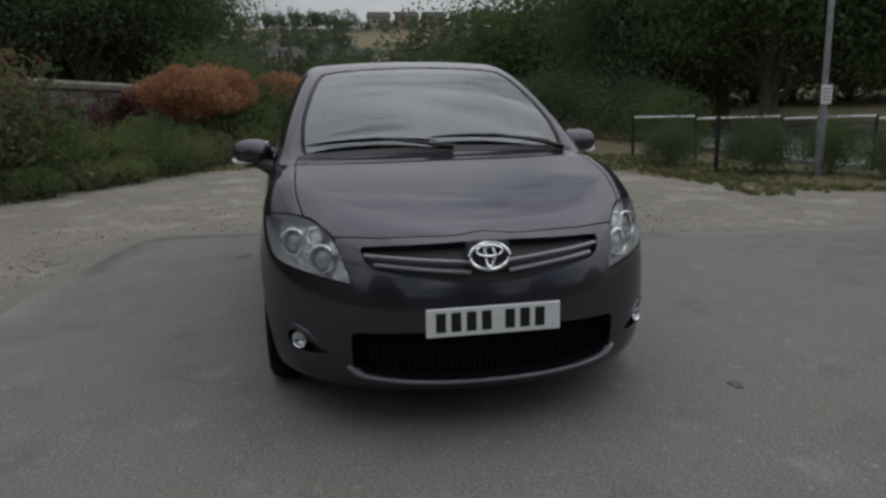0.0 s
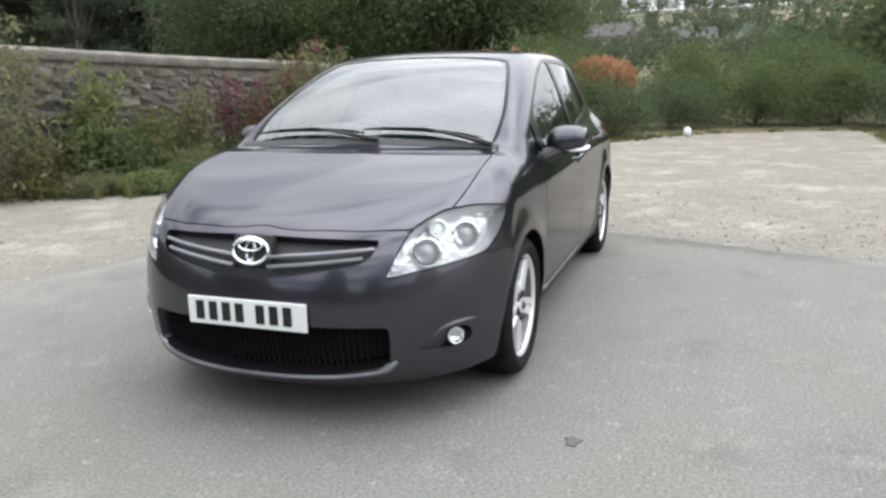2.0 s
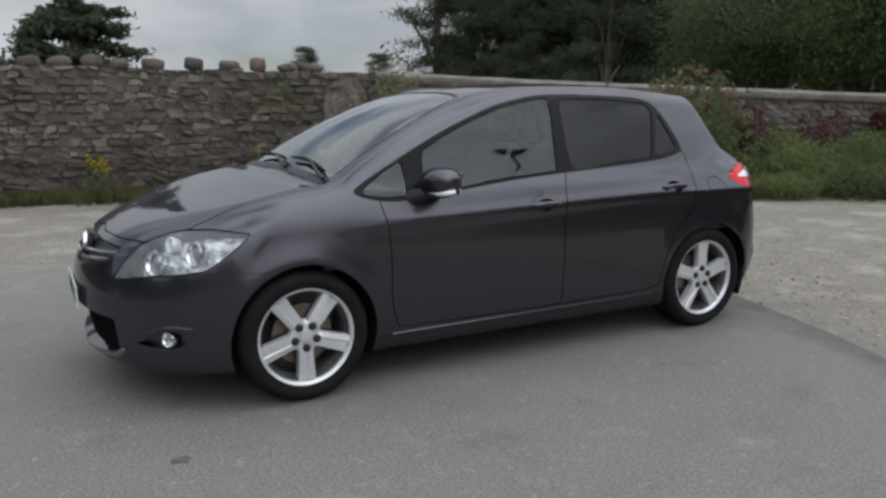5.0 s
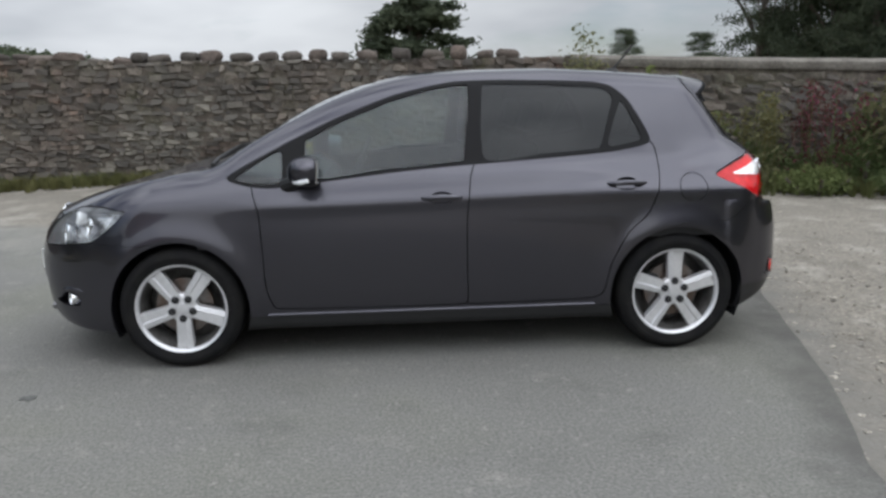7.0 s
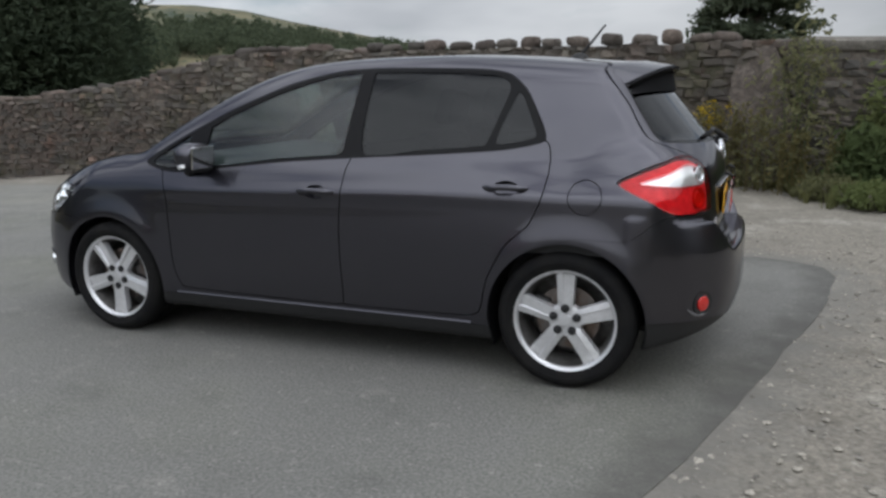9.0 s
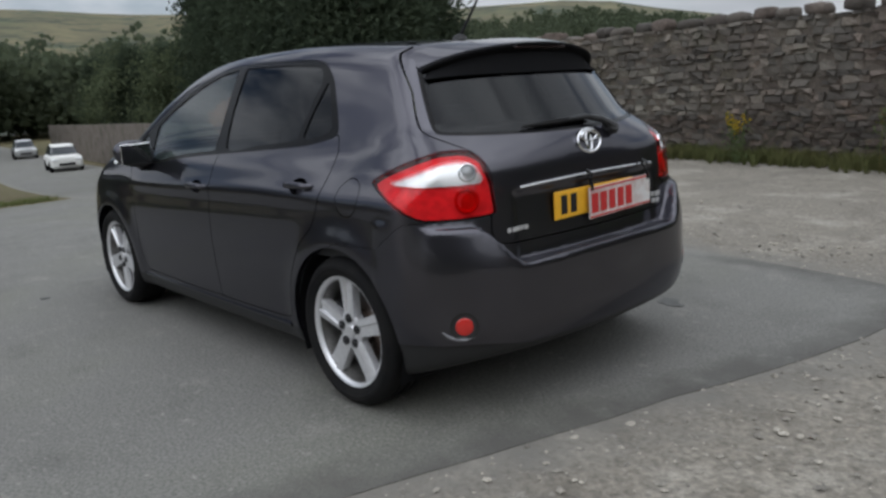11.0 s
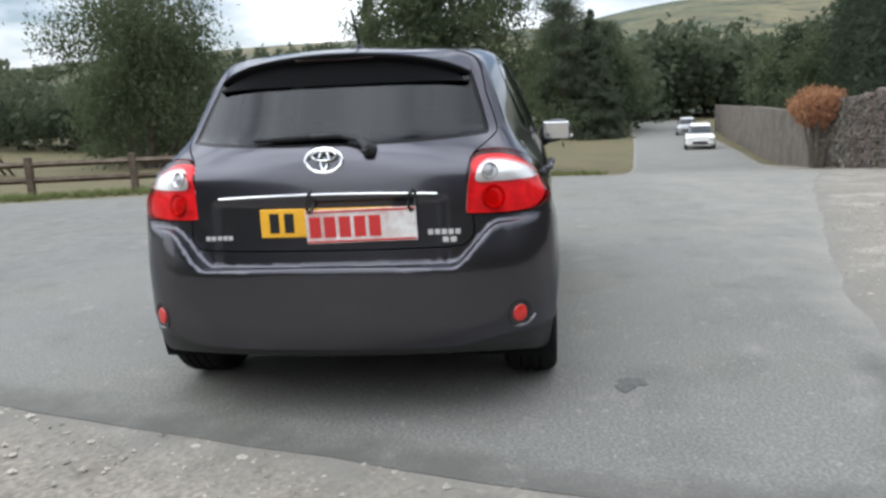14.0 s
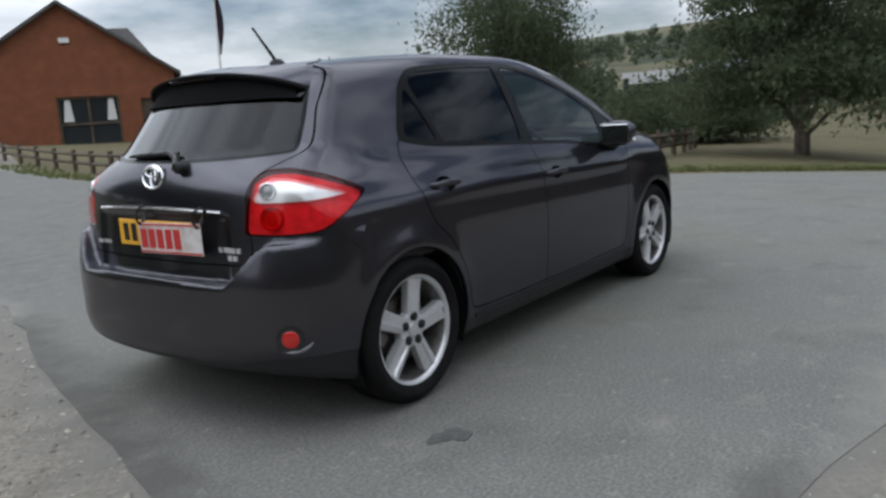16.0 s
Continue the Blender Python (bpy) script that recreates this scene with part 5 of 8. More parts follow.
rear_rim = step(-0.6, -1.6, rx) * step(3.0, 2.2, np.abs(ry))
dusty_side = step(-0.6, -3.2, ry) * step(-2.5, 0.5, rx) * step(30, 14, rx)
# the rim value also tones the asphalt darker towards the lane, away from any edge
lane_tone = step(1.3, 3.6, ry) * step(-2.2, -0.5, rx)
for name, value in (("rim", np.maximum(step(0.5, 0.0, from_edge) * (0.2 + 0.6 * rear_rim), 0.45 * lane_tone)), ("dust", np.maximum(step(0.4, -0.1, from_edge) * (0.75 - 0.45 * rear_rim), 0.55 * dusty_side))):
    road_mesh.attributes.new(name, "FLOAT", "POINT").data.foreach_set("value", value.astype(np.float32))
road = tagged(link("road", road_mesh, ASPHALT), "worn grey asphalt with pale scuffs and crumbling rim", "asphalt", kind="structure")
gravel_mesh = skin_mesh("ground", gravel)
off_edge = inside_of(ASPHALT_EDGE, gravel.v[:, 0], gravel.v[:, 1])
for name, value in (("rim", step(0.7, 0.0, off_edge) * 0.75), ("dust", step(0.2, 0.0, off_edge) * 0.4)):
    gravel_mesh.attributes.new(name, "FLOAT", "POINT").data.foreach_set("value", np.resize(value, len(gravel_mesh.vertices)).astype(np.float32))
tagged(link("ground", gravel_mesh, GRAVEL), "trodden pale gravel and dirt", "gravel", kind="structure")
lawn.v[:, 2] += 0.0
tagged(link("ground_grass", skin_mesh("ground_grass", lawn), GRASS), "dry mown grass", "grass", kind="structure")
tagged(link("ground_meadow", skin_mesh("ground_meadow", meadow), material("dry_golden_meadow", (0.2, 0.15, 0.075), 1.0, spots=(0.13, 0.11, 0.055), spot_scale=0.05, spot_mix=0.8, grain=0.3, grain_scale=0.3)), "dry golden meadow on the hillside", "meadow", kind="structure")
tagged(link("ground_far", skin_mesh("ground_far", far), FIELDS), "far hills with dry fields and woods", "hills", kind="structure")

# loose stones on the gravel, thickest along the asphalt's rim
rng = np.random.default_rng(5)


def pebble_cloud(count, place, low, high, seed):
    r = np.random.default_rng(seed)
    base = np.array([(1, 0, 0), (-1, 0, 0), (0, 1, 0), (0, -1, 0), (0, 0, 1), (0, 0, -0.6), (0.7, 0.7, 0.35), (-0.7, 0.6, 0.4), (0.6, -0.75, 0.3), (-0.65, -0.7, 0.35)], float)
    tri = np.array([(4, 0, 6), (4, 6, 2), (4, 2, 7), (4, 7, 1), (4, 1, 9), (4, 9, 3), (4, 3, 8), (4, 8, 0), (0, 2, 6), (2, 1, 7), (1, 3, 9), (3, 0, 8), (5, 2, 0), (5, 1, 2), (5, 3, 1), (5, 0, 3)])
    vs, ts = [], []
    for i, (x, y) in enumerate(place(r, count)):
        s = low + (high - low) * r.random() ** 3
        k = base * (s * (0.8 + 0.5 * r.random()), s * (0.7 + 0.4 * r.random()), s * (0.4 + 0.4 * r.random())) * (1 + 0.25 * r.standard_normal((10, 1)))
        a = r.random() * 6.28
        rot = np.array(((math.cos(a), -math.sin(a), 0), (math.sin(a), math.cos(a), 0), (0, 0, 1)))
        vs.append(k @ rot.T + (x, y, height_at(x, y) - 0.004))
        ts.append(tri + 10 * i)
    m = bpy.data.meshes.new("loose_stones")
    m.from_pydata(np.concatenate(vs).tolist(), [], np.concatenate(ts).tolist())
    return m


def on_rim(r, count):
    x, y = r.uniform(-4.6, -1.2, count * 8), r.uniform(-3.5, 3.2, count * 8)
    other = r.random(count * 8) < 0.25
    x[other], y[other] = r.uniform(-4.5, 4, other.sum()), r.uniform(-5.5, -2.4, other.sum())
    d = inside_of(ASPHALT_EDGE[::2], x, y)
    ok = (d > 0.01) & (r.random(len(x)) < np.exp(-d / 0.9) + 0.12)
    return list(zip(x[ok][:count].tolist(), y[ok][:count].tolist()))


STONES = material("pale_grit", (0.29, 0.272, 0.24), 0.9, vary=0.4, grain=0.3, grain_scale=90)
tagged(link("loose_stones", pebble_cloud(2200, on_rim, 0.005, 0.02, 3), STONES), "loose grit and stones at the asphalt's rim", "stones", kind="stuff")


def patch(name, cx, cy, rx, ry, mat, label, seed, lift=0.004):
    """A thin uneven stain lying on the ground."""
    r = np.random.default_rng(seed)
    b = bmesh.new()
    k = 26
    ph = r.random(6) * 6.28
    ring = []
    for i in range(k):
        a = 2 * math.pi * i / k
        w = 1 + 0.28 * math.sin(2 * a + ph[0]) + 0.2 * math.sin(3 * a + ph[1]) + 0.14 * math.sin(7 * a + ph[2])
        x, y = cx + rx * w * math.cos(a), cy + ry * w * math.sin(a)
        ring.append(b.verts.new((x, y, height_at(x, y) + lift)))
    low_ring = [b.verts.new((p.co.x, p.co.y, p.co.z - lift - 0.01)) for p in ring]
    b.faces.new(ring)
    for i in range(k):
        j = (i + 1) % k
        b.faces.new((ring[j], ring[i], low_ring[i], low_ring[j]))
    return tagged(part(name, b, mat, smooth=False), label, "stain", kind="structure")


TAR = material("tar_stain", (0.045, 0.044, 0.043), 0.7, spots=(0.1, 0.1, 0.095), spot_scale=14, spot_mix=0.9, grain=0.4, grain_scale=60)
patch("tar_spot", -1.53, -1.18, 0.075, 0.06, TAR, "dark tar spot on the asphalt", 1)
patch("tar_spot", 1.95, 1.2, 0.03, 0.035, TAR, "small dark tar spot on the asphalt", 2)
patch("tar_spot", 4.0, 2.4, 0.12, 0.09, TAR, "dark tar spot on the asphalt", 5)


# ---- stone walls ----
MOSS = (0.06, 0.062, 0.034)
STONE = material("weathered_rubble_stone", (0.092, 0.068, 0.057), 0.95, spots=(0.12, 0.095, 0.082), spot_scale=9, spot_mix=0.55, grain=0.35, grain_scale=26, bump=0.014, bump_scale=22, vary=0.34, vary_to=(0.088, 0.08, 0.072),
                 layers=((MOSS, 1.1, 0.48, 0.72, 5), ((0.17, 0.105, 0.08), 1.9, 0.58, 0.7, 6), ((0.26, 0.242, 0.215), 2.6, 0.62, 0.74, 7), ((0.17, 0.158, 0.136), 0.3, 0.5, 0.66, 5)))
MORTAR = material("weathered_earth_mortar", (0.085, 0.07, 0.058), 0.95, spots=(0.125, 0.105, 0.088), spot_scale=6, grain=0.4, grain_scale=30, bump=0.02, bump_scale=25, layers=((MOSS, 1.1, 0.48, 0.72, 5),))
RENDER = material("dark_weathered_render", (0.105, 0.086, 0.072), 0.95, spots=(0.17, 0.145, 0.125), spot_scale=2.6, spot_mix=0.6, grain=0.4, grain_scale=16, bump=0.03, bump_scale=12, layers=((MOSS, 0.9, 0.5, 0.75, 5),))
CAP = material("cement_coping", (0.2, 0.183, 0.16), 0.9, spots=(0.12, 0.108, 0.092), spot_scale=3, spot_mix=0.7, grain=0.3, grain_scale=25, bump=0.015, bump_scale=20)
BLOCK = material("grey_block_wall", (0.19, 0.18, 0.165), 0.92, spots=(0.12, 0.11, 0.1), spot_scale=1.2, spot_mix=0.7, grain=0.35, grain_scale=12, bump=0.02, bump_scale=10)


class Run:
    """A wall's front line in plan, with its height."""

    def __init__(self, pts, tops):
        self.p = rounded(pts, False, 8)
        seg = np.hypot(*np.diff(self.p, axis=0).T)
        self.s = np.concatenate(([0], np.cumsum(seg)))
        self.length = self.s[-1]
        self.top = curve(tops)

    def at(self, s):
        x, y = np.interp(s, self.s, self.p[:, 0]), np.interp(s, self.s, self.p[:, 1])
        e = 0.05
        tx, ty = np.interp(s + e, self.s, self.p[:, 0]) - np.interp(s - e, self.s, self.p[:, 0]), np.interp(s + e, self.s, self.p[:, 1]) - np.interp(s - e, self.s, self.p[:, 1])
        k = math.hypot(tx, ty)
        return float(x), float(y), tx / k, ty / k


def core(run, thick, name, mat, label, lower=0.0):
    """The solid inside of a wall; its front stands back from the run's line."""
    b = bmesh.new()
    rings = []
    k = int(run.length / 0.4)
    for i in range(k + 1):
        x, y, tx, ty = run.at(run.length * i / k)
        nx, ny = ty, -tx
        if ny < 0:
            nx, ny = -nx, -ny
        z0, z1 = height_at(x, y) - 0.4, float(run.top(x)) - lower
        rings.append([b.verts.new(p) for p in ((x - nx * 0.022, y - ny * 0.022, z0), (x - nx * 0.022, y - ny * 0.022, z1), (x - nx * thick, y - ny * thick, z1), (x - nx * thick, y - ny * thick, z0))])
    for a, c in zip(rings, rings[1:]):
        for i in range(4):
            j = (i + 1) % 4
            b.faces.new((a[i], c[i], c[j], a[j]))
    b.faces.new(rings[0])
    b.faces.new(rings[-1][::-1])
    bmesh.ops.recalc_face_normals(b, faces=b.faces)
    return tagged(part(name, b, mat, smooth=False), label, "wall", kind="structure")


def stone_shape(r):
    """A rough squared stone, a unit across, its face towards +y."""
    v = []
    for dep, k in ((-0.5, 1.0), (0.25, 1.0), (0.5, 0.8)):
        for sx, sz in ((-1, -1), (1, -1), (1, 1), (-1, 1)):
            j = r.uniform(-0.15, 0.15, 3)
            v.append((0.5 * sx * k + j[0], dep + j[1] * (1.2 if dep > 0 else 0), 0.5 * sz * k + j[2]))
    f = []
    for o in (0, 4):
        for i in range(4):
            j = (i + 1) % 4
            f.append((o + i, o + j, o + 4 + j, o + 4 + i))
    f += [(8, 9, 10, 11)]
    return np.array(v), f


def stone_rows(run, seed, low=0.06, high=0.15, short=0.13, long_=0.4, above=0.0):
    """Places for the stones of a wall: along, foot, length, height."""
    r = np.random.default_rng(seed)
    z = -1.6
    while z < 2.3:
        h = r.uniform(low, high)
        s = -r.random() * 0.3
        while s < run.length:
            w = r.uniform(short, long_) * (0.75 + 2.2 * (h - low))
            x, y, tx, ty = run.at(min(max(s + w / 2, 0), run.length))
            if height_at(x, y) - 0.08 < z and z + h * 0.6 < float(run.top(x)) - above:
                yield s + w / 2, z, w, h
            s += w
        z += h


def stone_wall(run, wall, seed, mat, near_low, near_high, proud=0.014, **size):
    r = np.random.default_rng(seed + 1)
    shapes = [stone_shape(r) for _ in range(18)]
    meshes = []
    for v, f in shapes:
        m = bpy.data.meshes.new("stone")
        m.from_pydata(v.tolist(), [], f)
        m.materials.append(mat)
        meshes.append(m)
    vs, fs, at = [], [], 0
    single = 0
    for s, z, w, h in stone_rows(run, seed, **size):
        x, y, tx, ty = run.at(min(max(s, 0), run.length))
        nx, ny = ty, -tx
        if ny < 0:
            nx, ny = -nx, -ny
        out_by = r.uniform(-0.012, proud + 0.004)
        k = r.integers(18)
        dep = 0.2
        c = Vector((x + nx * (out_by - dep / 2), y + ny * (out_by - dep / 2), z + h / 2 + 0.035 * math.sin(s * 1.9 + z * 4) * math.sin(s * 0.7 + 1)))
        rot = Matrix(((-tx, nx, 0), (-ty, ny, 0), (0, 0, 1))).to_4x4()
        if rot.determinant() < 0:
            rot = Matrix(((tx, nx, 0), (ty, ny, 0), (0, 0, 1))).to_4x4()
        tilt = Matrix.Rotation(r.uniform(-0.11, 0.11), 4, "Y")
        m = Matrix.Translation(c) @ rot @ tilt @ Matrix.Diagonal((w * 0.98, dep, h * 0.98, 1))
        if near_low < x < near_high and single < 300 and z > -0.05:
            ob = link("stone", meshes[k], [], wall)
            ob.matrix_basis = m
            single += 1
        else:
            v, f = shapes[k]
            a = np.array(m)
            vs.append(v @ a[:3, :3].T + a[:3, 3])
            fs += [tuple(i + at for i in q) for q in f]
            at += len(v)
    m = bpy.data.meshes.new("stones")
    m.from_pydata(np.concatenate(vs).tolist(), [], fs)
    tagged(link("stones", m, mat, wall), "rough coursed stones", kind="stuff")


main_run = Run([(18.6, -8.55), (12, -8.5), (7, -8.45), (4, -8.42), (1.3, -8.05), (-0.8, -7.45), (-2.5, -6.93)],
               [(-2.6, 1.86), (0, 1.9), (2, 1.93), (4.4, 1.95), (5.4, 2.0), (6.7, 2.02), (7.6, 1.9), (9.1, 1.64), (10.3, 1.42), (12, 1.25), (14, 1.12), (18.6, 0.6)])
wall_main = core(main_run, 0.5, "wall_stone", MORTAR, "old rubble stone wall with upright coping stones", 0.03)
side_run = Run([(-2.5, -6.9), (-4.8, -6.2), (-7.8, -5.3), (-11, -4.4), (-14.5, -3.3)], [(-14.5, 1.36), (-12.5, 1.43), (-9.5, 1.52), (-5.7, 1.64), (-2.5, 1.78)])
wall_side = core(side_run, 0.45, "wall_coped", RENDER, "dark weathered wall with smooth cement coping", 0.0)
road_run = Run([(18.6, -8.5), (26, -9.6), (42, -12.6), (70, -17)], [(18, 0.55), (26, 0.55), (50, 0.35), (70, 0.2)])
wall_road = core(road_run, 0.35, "wall_road", RENDER, "long grey wall along the lane", 0.0)

# the coping of the side wall: a rounded cement cap
b = bmesh.new()
rings = []
k = 48
for i in range(k + 1):
    x, y, tx, ty = side_run.at(side_run.length * i / k)
    nx, ny = (ty, -tx) if -tx > 0 else (-ty, tx)
    z = float(side_run.top(x))
    wob = 0.012 * noise.noise(Vector((x * 1.7, y, 2)))
    rings.append([b.verts.new((x + nx * o, y + ny * o, z + h + wob)) for o, h in ((0.02, -0.06), (0.035, 0.0), (0.02, 0.05), (-0.08, 0.095), (-0.22, 0.11), (-0.36, 0.095), (-0.47, 0.04), (-0.47, -0.06))])
for a, c in zip(rings, rings[1:]):
    for i in range(len(a) - 1):
        b.faces.new((a[i], c[i], c[i + 1], a[i + 1]))
bmesh.ops.recalc_face_normals(b, faces=b.faces)
part("coping", b, CAP, wall_side, "rounded cement coping")


def rock(r, w, d, h):
    """A rough upright block standing on z = 0."""
    b = bmesh.new()
    bmesh.ops.create_icosphere(b, subdivisions=2, radius=1)
    seed = r.random() * 50
    for v in b.verts:
        p = v.co.copy()
        q = Vector([math.copysign(min(1, abs(t) ** 0.55), t) for t in p])
        q *= 1 + 0.2 * noise.noise(p * 1.4 + Vector((seed, 0, 0)))
        v.co = Vector((q.x * w / 2, q.y * d / 2, (q.z + 1) * h / 2))
    return b


r = np.random.default_rng(11)
s = 0.2
x = 4.35
count = 0
while x > -1.9:
    ss = np.interp(-x, -main_run.p[:, 0], main_run.s)
    px, py, tx, ty = main_run.at(ss)
    w, h = r.uniform(0.24, 0.36), r.uniform(0.14, 0.23)
    ob = part("coping_stone", rock(r, w, 0.34, h), STONE, wall_main, "rough upright coping stone", sharp=1.0)
    ob.matrix_basis = pose(px, py - 0.2, float(main_run.top(px)) - 0.03, 0, r.uniform(-6, 6), math.degrees(math.atan2(ty, tx)) + 180)
    x -= w + r.uniform(0.06, 0.22)
x = 18.0
while x > 4.4:
    px, py = x, float(np.interp(-x, -main_run.p[:, 0], main_run.p[:, 1]))
    w, h = r.uniform(0.25, 0.5), r.uniform(0.07, 0.17)
    ob = part("coping_stone", rock(r, w, 0.4, h), STONE, wall_main, sharp=1.0)
    ob.matrix_basis = pose(px, py - 0.22, float(main_run.top(px)) - 0.05, r.uniform(-8, 8), r.uniform(-10, 10), r.uniform(-10, 10))
    x -= w + r.uniform(-0.05, 0.12)

# the battered pier where the two walls meet
b = bmesh.new()
rings = []
for z, x0, x1, yf in ((-0.15, -2.72, -1.62, -6.44), (0.4, -2.6, -1.66, -6.54), (0.9, -2.48, -1.7, -6.67), (1.4, -2.36, -1.74, -6.82), (1.75, -2.26, -1.8, -6.94), (1.84, -2.18, -1.88, -7.05)):
    ring = []
    for i in range(7):
        u = i / 6
        ring.append(b.verts.new((x0 + (x1 - x0) * u, yf - 0.28 * u + 0.05 * noise.noise(Vector((u * 4, z * 3, 1))), z)))
    ring += [b.verts.new((x1, -7.55, z)), b.verts.new((x0, -7.25, z))]
    rings.append(ring)
for a, c in zip(rings, rings[1:]):
    for i in range(len(a)):
        j = (i + 1) % len(a)
        b.faces.new((a[i], a[j], c[j], c[i]))
b.faces.new(rings[-1])
bmesh.ops.recalc_face_normals(b, faces=b.faces)
bmesh.ops.subdivide_edges(b, edges=b.edges[:], cuts=2, use_grid_fill=True)
for v in b.verts:
    v.co += Vector(noise.noise_vector(v.co * 3.5)) * 0.03 + Vector(noise.noise_vector(v.co * 9)) * 0.02
PIER = material("rough_pier_stone", (0.078, 0.062, 0.052), 0.95, spots=(0.125, 0.104, 0.089), spot_scale=6, spot_mix=0.6, grain=0.45, grain_scale=18, bump=0.05, bump_scale=9, layers=((MOSS, 2.2, 0.5, 0.66, 6), ((0.18, 0.164, 0.145), 3.6, 0.64, 0.74, 6)))
tagged(part("wall_pier", b, PIER, sharp=0.7), "battered stone pier between the two walls", "pier", kind="structure")


# ---- trees and plants ----
def leaf_material(name, color, other, vary=0.2):
    """Thin leaves: part of the light passes through them."""
    m = material(name, color, 0.8, spots=other, spot_scale=0.6, spot_mix=0.7, vary=vary, spec=0.15)
    t = m.node_tree
    b, out = t.nodes["Principled BSDF"], t.nodes["Material Output"]
    thin = t.nodes.new("ShaderNodeBsdfTranslucent")
    t.links.new(b.inputs["Base Color"].links[0].from_socket, thin.inputs["Color"])
    both = t.nodes.new("ShaderNodeMixShader")
    both.inputs[0].default_value = 0.48
    t.links.new(b.outputs[0], both.inputs[1])
    t.links.new(thin.outputs[0], both.inputs[2])
    t.links.new(both.outputs[0], out.inputs["Surface"])
    return m


LEAF_DARK = leaf_material("dark_broad_leaves", (0.088, 0.118, 0.066), (0.12, 0.155, 0.084))
FAR_LEAF = leaf_material("far_dark_foliage", (0.072, 0.092, 0.062), (0.098, 0.118, 0.072))
LEAF_MID = leaf_material("green_leaves", (0.092, 0.13, 0.056), (0.13, 0.165, 0.072))
LEAF_LIGHT = leaf_material("fresh_weed_leaves", (0.135, 0.18, 0.068), (0.18, 0.2, 0.085))
NEEDLES = leaf_material("pine_needles", (0.068, 0.088, 0.062), (0.098, 0.116, 0.075))
DARK_NEEDLES = leaf_material("dark_cypress_needles", (0.046, 0.064, 0.044), (0.066, 0.086, 0.054))
LEAF_OLIVE = leaf_material("olive_weed_leaves", (0.137, 0.15, 0.0715), (0.195, 0.189, 0.104))
RUST = leaf_material("rust_red_hedge_leaves", (0.43, 0.25, 0.14), (0.34, 0.17, 0.1))
PURPLE = leaf_material("purple_leaves", (0.12, 0.045, 0.05), (0.09, 0.05, 0.04))
STRAW = leaf_material("dry_grass_stalks", (0.2, 0.165, 0.075), (0.14, 0.13, 0.055))
DRY_GRASS = leaf_material("yellow_green_grass", (0.2, 0.185, 0.085), (0.13, 0.145, 0.06))
YELLOW = leaf_material("yellow_flowers", (0.5, 0.33, 0.02), (0.4, 0.3, 0.04))
PINK = leaf_material("pink_flower_spikes", (0.28, 0.07, 0.12), (0.2, 0.06, 0.09))
BARK = material("grey_brown_bark", (0.085, 0.07, 0.055), 0.95, spots=(0.14, 0.12, 0.1), spot_scale=4, grain=0.4, grain_scale=20, bump=0.03, bump_scale=18)


def leaves(centres, size, r, droop=0.0, narrow=0.5, flat=0.0):
    """Folded leaves at the points: vertices and triangles."""
    n = len(centres)
    d = r.standard_normal((n, 3))
    d[:, 2] = d[:, 2] * (1 - flat) - droop
    d /= np.linalg.norm(d, axis=1)[:, None]
    u = r.standard_normal((n, 3))
    u[:, 2] *= (1 - flat)
    s = np.cross(d, u)
    s /= np.maximum(np.linalg.norm(s, axis=1), 1e-6)[:, None]
    up = np.cross(s, d)
    k = (size * (0.6 + 0.8 * r.random(n)))[:, None]
    p0, p1 = centres - d * k * 0.5, centres + d * k * 0.5
    q0, q1 = centres + s * k * narrow * 0.5 + up * k * 0.12, centres - s * k * narrow * 0.5 + up * k * 0.12
    v = np.stack((p0, q0, p1, q1), axis=1).reshape(-1, 3)
    i = 4 * np.arange(n)[:, None]
    t = np.concatenate((i + (0, 1, 2), i + (0, 2, 3)))
    return v, t


def leaf_mesh(name, v, t, mat):
    m = bpy.data.meshes.new(name)
    m.vertices.add(len(v))
    m.vertices.foreach_set("co", v.astype(np.float32).ravel())
    m.loops.add(t.size)
    m.loops.foreach_set("vertex_index", t.astype(np.int32).ravel())
    m.polygons.add(len(t))
    m.polygons.foreach_set("loop_start", np.arange(0, t.size, 3, dtype=np.int32))
    m.update(calc_edges=True)
    m.materials.append(mat)
    return m


